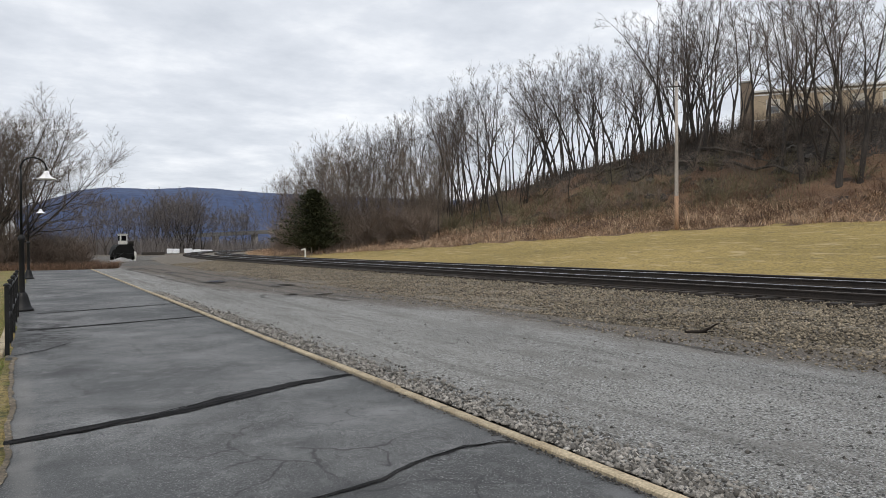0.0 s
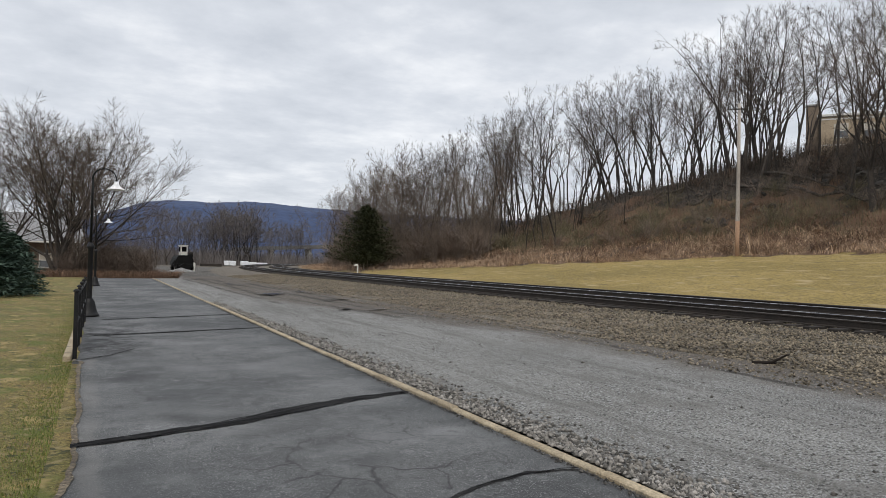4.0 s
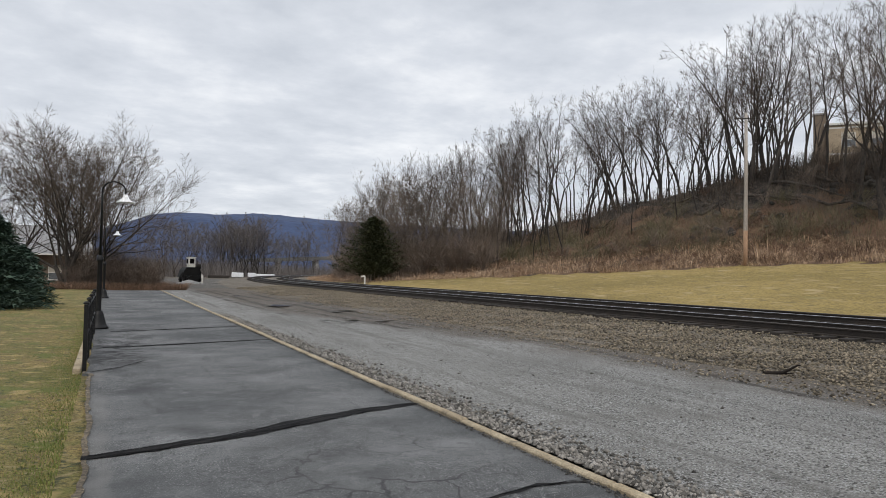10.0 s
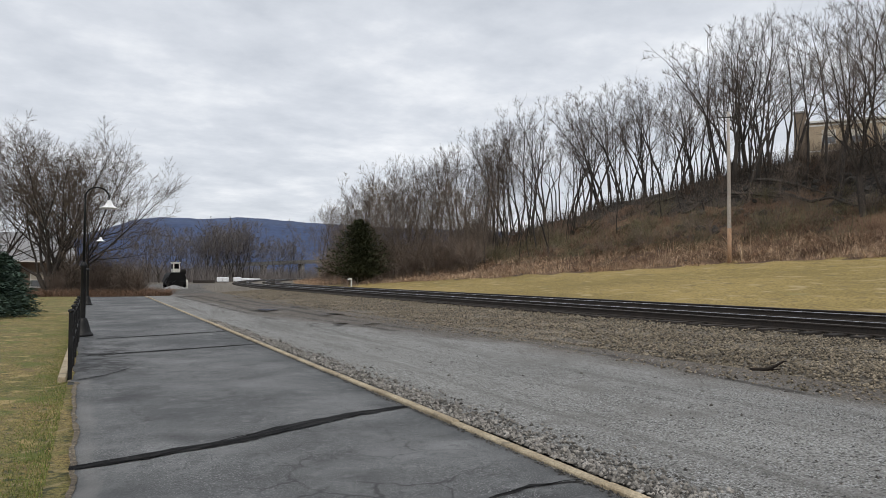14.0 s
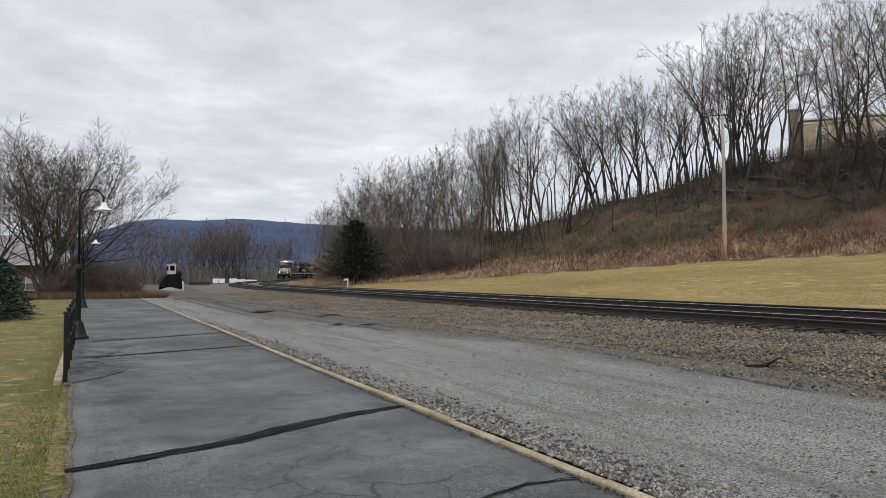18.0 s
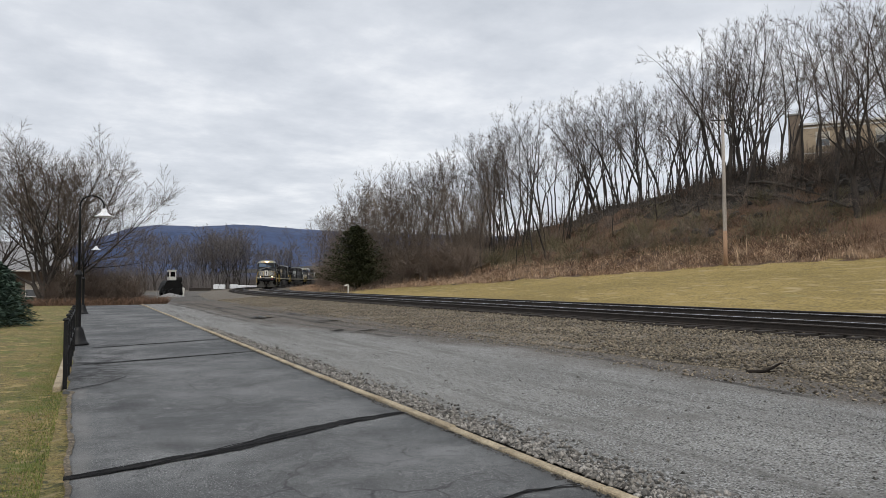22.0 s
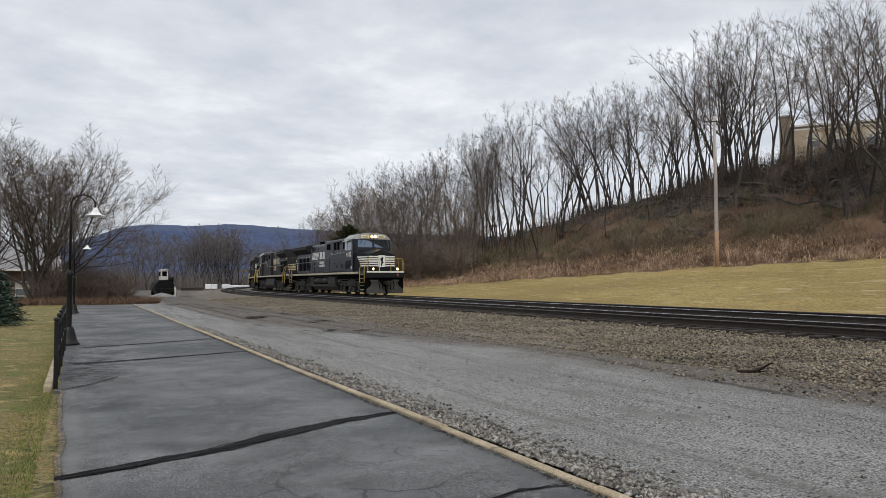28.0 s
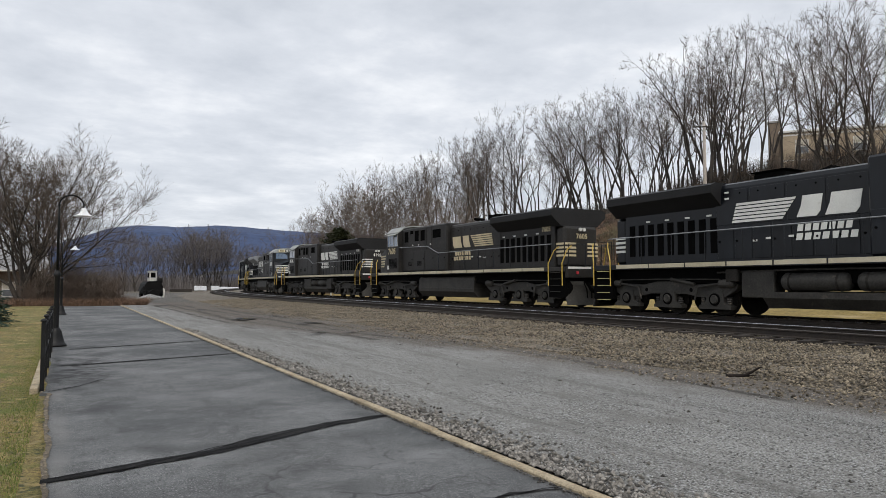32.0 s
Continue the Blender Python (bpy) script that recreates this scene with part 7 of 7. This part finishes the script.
        bl = lambda s, u0, u1, *r: s.block(*sorted((E(u0), E(u1))), *r)
        part("end_plate", bl(Shape(), -0.12, 0.02, -1.5, 1.5, 1.28, 1.76, 0.03), paint, root)
        part("end_stripe", bl(Shape(), -0.135, -0.122, -1.45, 1.45, 1.66, 1.755, 0.0), WHITE, root)
        plough = part("plough_frame", bl(Shape(), 0.05, 0.25, -1.3, 1.3, 0.3, 1.28, 0.03), LOCO_DARK, root)
        for sd in (-1, 1):
            # a curved blade that sweeps back from the middle, lower edge ahead, with a notch round the coupler
            blade, rows, cols = Shape(), 6, 8
            for back in (0.0, 0.035):
                for i in range(rows + 1):
                    for j in range(cols + 1):
                        v, w = i / rows, 0.06 + 1.38 * j / cols
                        top = 0.62 + 0.52 * min(1, max(0, (w - 0.2) / 0.35))
                        z = 0.15 + (top - 0.15) * v
                        ahead = 0.40 - 0.30 * w / 1.44 - 0.34 * math.sin(math.pi * 0.5 * v) + 0.14 * v * v
                        blade.v.append((E(-ahead + back), sd * w, z))
            k1 = cols + 1
            m1 = k1 * (rows + 1)
            for i in range(rows):
                for j in range(cols):
                    a0 = i * k1 + j
                    blade.face(a0, a0 + 1, a0 + k1 + 1, a0 + k1)
                    blade.face(m1 + a0, m1 + a0 + k1, m1 + a0 + k1 + 1, m1 + a0 + 1)
            for j in range(cols):
                blade.face(rows * k1 + j, rows * k1 + j + 1, m1 + rows * k1 + j + 1, m1 + rows * k1 + j)
            for i in range(rows):
                for e0 in (0, cols):
                    blade.face(i * k1 + e0, (i + 1) * k1 + e0, m1 + (i + 1) * k1 + e0, m1 + i * k1 + e0)
            part("blade", blade, LOCO_GEAR, plough, smooth=True)
        cp = part("coupler", Shape().tube([(E(0.3), 0, 0.88), (E(-0.75), 0, 0.88)], [0.13, 0.12], 8), LOCO_DIRT, root)
        part("knuckle", bl(Shape(), -0.85, -0.6, -0.18, 0.18, 0.68, 1.06, 0.05), LOCO_DIRT, cp)
        for k in (-0.55, -0.3, 0.35, 0.6):
            part("air_hose", Shape().tube([(E(-0.12), k, 1.1), (E(-0.3), k, 0.8), (E(-0.28), k * 0.9, 0.45)], 0.028, 6), LOCO_DARK, root)
        for sd in (-1, 1):
            well = part("step_well", bl(Shape(), 0.05, 1.1, *sorted((sd * 1.28, sd * 1.5)), 0.45, 1.56, 0.02), LOCO_DARK, root)
            for k in range(5):
                part("step", bl(Shape(), 0.3, 0.95, *sorted((sd * 1.46, sd * 1.56)), 0.42 + k * 0.27, 0.445 + k * 0.27, 0.005), STEP if headlights else LOCO_GEAR, well)
            for u in (0.12, 1.05):
                part("grab_iron", Shape().tube([(E(u), sd * 1.56, 0.95), (E(u), sd * 1.57, 1.9), (E(u - 0.18 if u < 0.5 else u - 0.25), sd * 1.45, 2.45), (E(u - 0.3 if u < 0.5 else u - 0.4), sd * 1.3, 2.62)], 0.023, 7), YELLOW, root, "yellow grab iron")
            part("end_handrail", Shape().tube([(E(-0.05), sd * 1.35, 1.76), (E(-0.05), sd * 1.35, 2.7), (E(-0.05), sd * 0.45, 2.7), (E(-0.05), sd * 0.45, 1.76)], 0.024, 7), YELLOW if end == 0 and headlights else LOCO, root)
            if end == 0:
                dl = part("ditch_light", Shape().tube([(X(0.1), sd * 0.95, 1.92), (X(-0.06), sd * 0.95, 1.92)], 0.10, 14), LOCO_DARK, root)
                part("lens", Shape().tube([(X(-0.062), sd * 0.95, 1.92), (X(-0.085), sd * 0.95, 1.92)], 0.09, 14), HALO_RIM if headlights else DIM_LAMP, dl)
                if headlights:
                    part("bulb", Shape().tube([(X(-0.086), sd * 0.95, 1.92), (X(-0.1), sd * 0.95, 1.92)], 0.055, 12), DITCH, dl)
        part("marker", Shape().tube([(E(-0.122), 0.95, 1.5), (E(-0.16), 0.95, 1.5)], 0.07, 10), RED, root)
    for sd in (-1, 1):
        rail_ = part("side_handrail", Shape().tube([(X(4.5), sd * 1.47, 3.28), (X(8.2), sd * 1.47, 3.2), (X(9.5), sd * 1.5, 2.76), (X(LOCO_LEN - 0.9), sd * 1.5, 2.74)], 0.02, 6), SILVER, root)
        for k in range(8):
            u = 9.6 + k * 1.4
            part("stanchion", Shape().tube([(X(u), sd * 1.51, 1.75), (X(u), sd * 1.5, 2.74)], 0.018, 6), LOCO, rail_)
    # fuel tank, air tanks, boxes
    tank = part("fuel_tank", Shape().prism([(-1.42, 0.62), (-1.15, 0.32), (1.15, 0.32), (1.42, 0.62), (1.42, 0.8), (-1.42, 0.8)], 0, X(13.2), X(7.0)), LOCO_GEAR, root)
    if not tanks:
        part("tank_top", Shape().prism([(-1.42, 0.804), (1.42, 0.804), (1.36, 1.36), (1.2, 1.44), (-1.2, 1.44), (-1.36, 1.36)], 0, X(13.2), X(7.0)), LOCO_GEAR, tank)
    for sd in (-1, 1):
        for a, b in ((8.95, 10.45), (10.65, 12.65)) if tanks else ():
            part("air_reservoir", Shape().tube([(X(b), sd * 1.2, 1.1), (X(b - 0.03), sd * 1.2, 1.1), (X(b - 0.12), sd * 1.2, 1.1), (X(a + 0.12), sd * 1.2, 1.1), (X(a + 0.03), sd * 1.2, 1.1), (X(a), sd * 1.2, 1.1)], [0.08, 0.2, 0.265, 0.265, 0.2, 0.08], 20), LOCO_GEAR, tank, smooth=True)
            for q in (a + 0.3, b - 0.3):
                part("tank_strap", Shape().tube([(X(q + 0.03), sd * 1.2, 1.1), (X(q - 0.03), sd * 1.2, 1.1)], 0.272, 16), LOCO_DIRT, tank)
        if not tanks:
            continue
        part("battery_box", Shape().block(X(8.8), X(7.0), *sorted((sd * 0.9, sd * 1.42)), 0.804, 1.42, 0.03), LOCO_GEAR, tank)
        part("filter_box", Shape().block(X(13.95), X(12.85), *sorted((sd * 0.85, sd * 1.4)), 0.62, 1.42, 0.03), LOCO_GEAR, tank)
        part("valve_box", Shape().block(X(14.5), X(14.05), *sorted((sd * 1.0, sd * 1.45)), 1.1, 1.5, 0.03), LOCO_DIRT, tank)
        part("pipe", Shape().tube([(X(14.9), sd * 1.3, 1.4), (X(12.0), sd * 1.36, 1.45), (X(8.9), sd * 1.36, 1.45), (X(6.6), sd * 1.3, 1.4)], 0.03, 6), LOCO_GEAR, tank)
    # two three-axle bogies
    for uc in (3.66, 17.0):
        bogie = part("bogie", Shape().block(X(uc + 2.5), X(uc - 2.5), -0.8, 0.8, 0.75, 1.05, 0.05), LOCO_DARK, root)
        for sd in (-1, 1):
            Y = sorted((sd * 1.0, sd * 1.26))
            pts = [(X(uc + 2.85), 1.02), (X(uc + 2.75), 0.84), (X(uc + 2.3), 0.6), (X(uc + 1.3), 0.6), (X(uc + 0.8), 0.7), (X(uc - 0.8), 0.7), (X(uc - 1.3), 0.6), (X(uc - 2.3), 0.6), (X(uc - 2.75), 0.84), (X(uc - 2.85), 1.02),
                   (X(uc - 2.5), 1.1), (X(uc - 1.2), 1.0), (X(uc - 0.5), 1.12), (X(uc + 0.5), 1.12), (X(uc + 1.2), 1.0), (X(uc + 2.5), 1.1)]
            frm = part("side_frame", Shape().prism(pts, 1, *Y), LOCO_GEAR, bogie)
            for k in (-1.97, 0, 1.97):
                u = uc + k
                part("pedestal", Shape().prism([(X(u + 0.62), 0.22), (X(u - 0.62), 0.22), (X(u - 0.62), 0.32), (X(u - 0.36), 0.45), (X(u - 0.3), 0.8), (X(u + 0.3), 0.8), (X(u + 0.36), 0.45), (X(u + 0.62), 0.32)], 1, *sorted((sd * 1.04, sd * 1.30))), LOCO_GEAR, bogie)
                part("bearing_ring", Shape().tube([(X(u), sd * 1.3, 0.53), (X(u), sd * 1.33, 0.53)], [0.21, 0.2], 18), LOCO_DARK, bogie)
                part("bearing_cap", Shape().tube([(X(u), sd * 1.33, 0.53), (X(u), sd * 1.37, 0.53)], [0.15, 0.12], 16), LOCO_GEAR, bogie)
                for q in (-0.5, 0.5):
                    part("spring", Shape().tube([(X(u + q), sd * 1.2, 0.32 + i * 0.035) for i in range(9)], [0.095, 0.07] * 4 + [0.095], 9), LOCO_GEAR, bogie)
            for q in (-1.0, 1.0):
                part("frame_eye", Shape().tube([(X(uc + q), sd * 1.262, 0.83), (X(uc + q), sd * 1.27, 0.83)], 0.07, 10), LOCO_DARK, frm)
            for q in (-1, 1):
                part("brake_cylinder", Shape().tube([(X(uc + q * 2.75), sd * 1.3, 1.06), (X(uc + q * 2.68), sd * 1.3, 1.06), (X(uc + q * 2.2), sd * 1.3, 1.04)], [0.08, 0.15, 0.13], 12), LOCO_GEAR, bogie)
                part("brake_rod", Shape().tube([(X(uc + q * 2.2), sd * 1.33, 1.04), (X(uc + q * 1.35), sd * 1.33, 0.92), (X(uc + q * 1.2), sd * 1.33, 0.5)], 0.035, 6), LOCO_GEAR, bogie)
            part("damper", Shape().tube([(X(uc - 0.2), sd * 1.33, 1.2), (X(uc - 1.2), sd * 1.33, 1.02)], 0.06, 8), LOCO_GEAR, bogie)
            part("sand_pipe", Shape().tube([(X(uc + 2.3), sd * 1.3, 1.18), (X(uc + 0.3), sd * 1.34, 1.2), (X(uc - 2.2), sd * 1.3, 1.18)], 0.022, 6), LOCO_GEAR, bogie)
        for k in (-1.97, 0, 1.97):
            u = uc + k
            w = Shape().tube([(0, -0.95, 0), (0, 0.95, 0)], 0.09, 10)
            for sd in (-1, 1):
                w.tube([(0, sd * 0.69, 0), (0, sd * 0.715, 0), (0, sd * 0.72, 0), (0, sd * 0.83, 0)], [0.56, 0.56, 0.533, 0.527], 26)
            part("wheelset", w, LOCO_DIRT, root, at=pose(X(u), 0, 0.533))
    return root


# number, body paint, hood paint, roof paint, lights on, lettering, air tanks beside the fuel tank, runs cab first
UNITS = [("4182", LOCO, LOCO, LOCO_ROOF, True, WHITE, True, True), ("7605", LOCO_FADED, LOCO_FADED, LOCO_ROOF, False, CREAM, False, False), ("4196", LOCO_FADED, LOCO_FADED, LOCO_ROOF, False, WHITE, True, False),
         ("", LOCO, LOCO_FADED, SILVER, False, WHITE, False, True), ("", LOCO, LOCO, LOCO_ROOF, False, WHITE, False, False)]
LOOKS = ["glossy black leading diesel locomotive with white stripes and lit headlights", "weathered black diesel locomotive with faded gold stripes running backwards",
         "weathered black diesel locomotive with white stripes running backwards", "black diesel locomotive with a silver roof and white stripes", "black diesel locomotive with white stripes at the train's rear"]
TRAIN = [build_loco(*u[:7], look_) for u, look_ in zip(UNITS, LOOKS)]
SPEED, FRONT_AT_31 = 11.4, 11.35


def train_rows(i, cab_first):
    """Poses of unit i: its two bogie centres follow the far track."""
    rows = []
    for k in range(65):
        t = k * 0.5
        mid = FRONT_AT_31 + (31.0 - t) * SPEED + LOCO_LEN / 2 + i * PITCH
        a, _ = on_track(mid - 6.6)
        b, _ = on_track(mid + 6.6)
        d = (a - b).normalized()
        c = (a + b) / 2
        if not cab_first:
            d = -d
        rows.append((t, Matrix.Translation((c.x, c.y, RAIL_Z)) @ Matrix.Rotation(math.atan2(d.y, d.x), 4, "Z")))
    return rows


# ---------------------------------------------------------------- what moves
WHEEL_R = 0.53


def wheel_rows(base, turn):
    """A wheelset rolls about its axle as its unit runs; turn: 1 ahead, -1 back."""
    rows = []
    for k in range(458):
        t = min(k * 0.07, 32.0)
        rows.append((t, base @ Matrix.Rotation(turn * (t * SPEED / WHEEL_R % (2 * math.pi)), 4, "Y")))
    return rows


def motions():
    for i, unit in enumerate(TRAIN):
        walk(unit, train_rows(i, UNITS[i][7]))
        for wheel in [c for c in unit.children if c.name.startswith("wheelset")]:
            walk(wheel, wheel_rows(wheel.matrix_basis.copy(), 1 if UNITS[i][7] else -1))


motions()
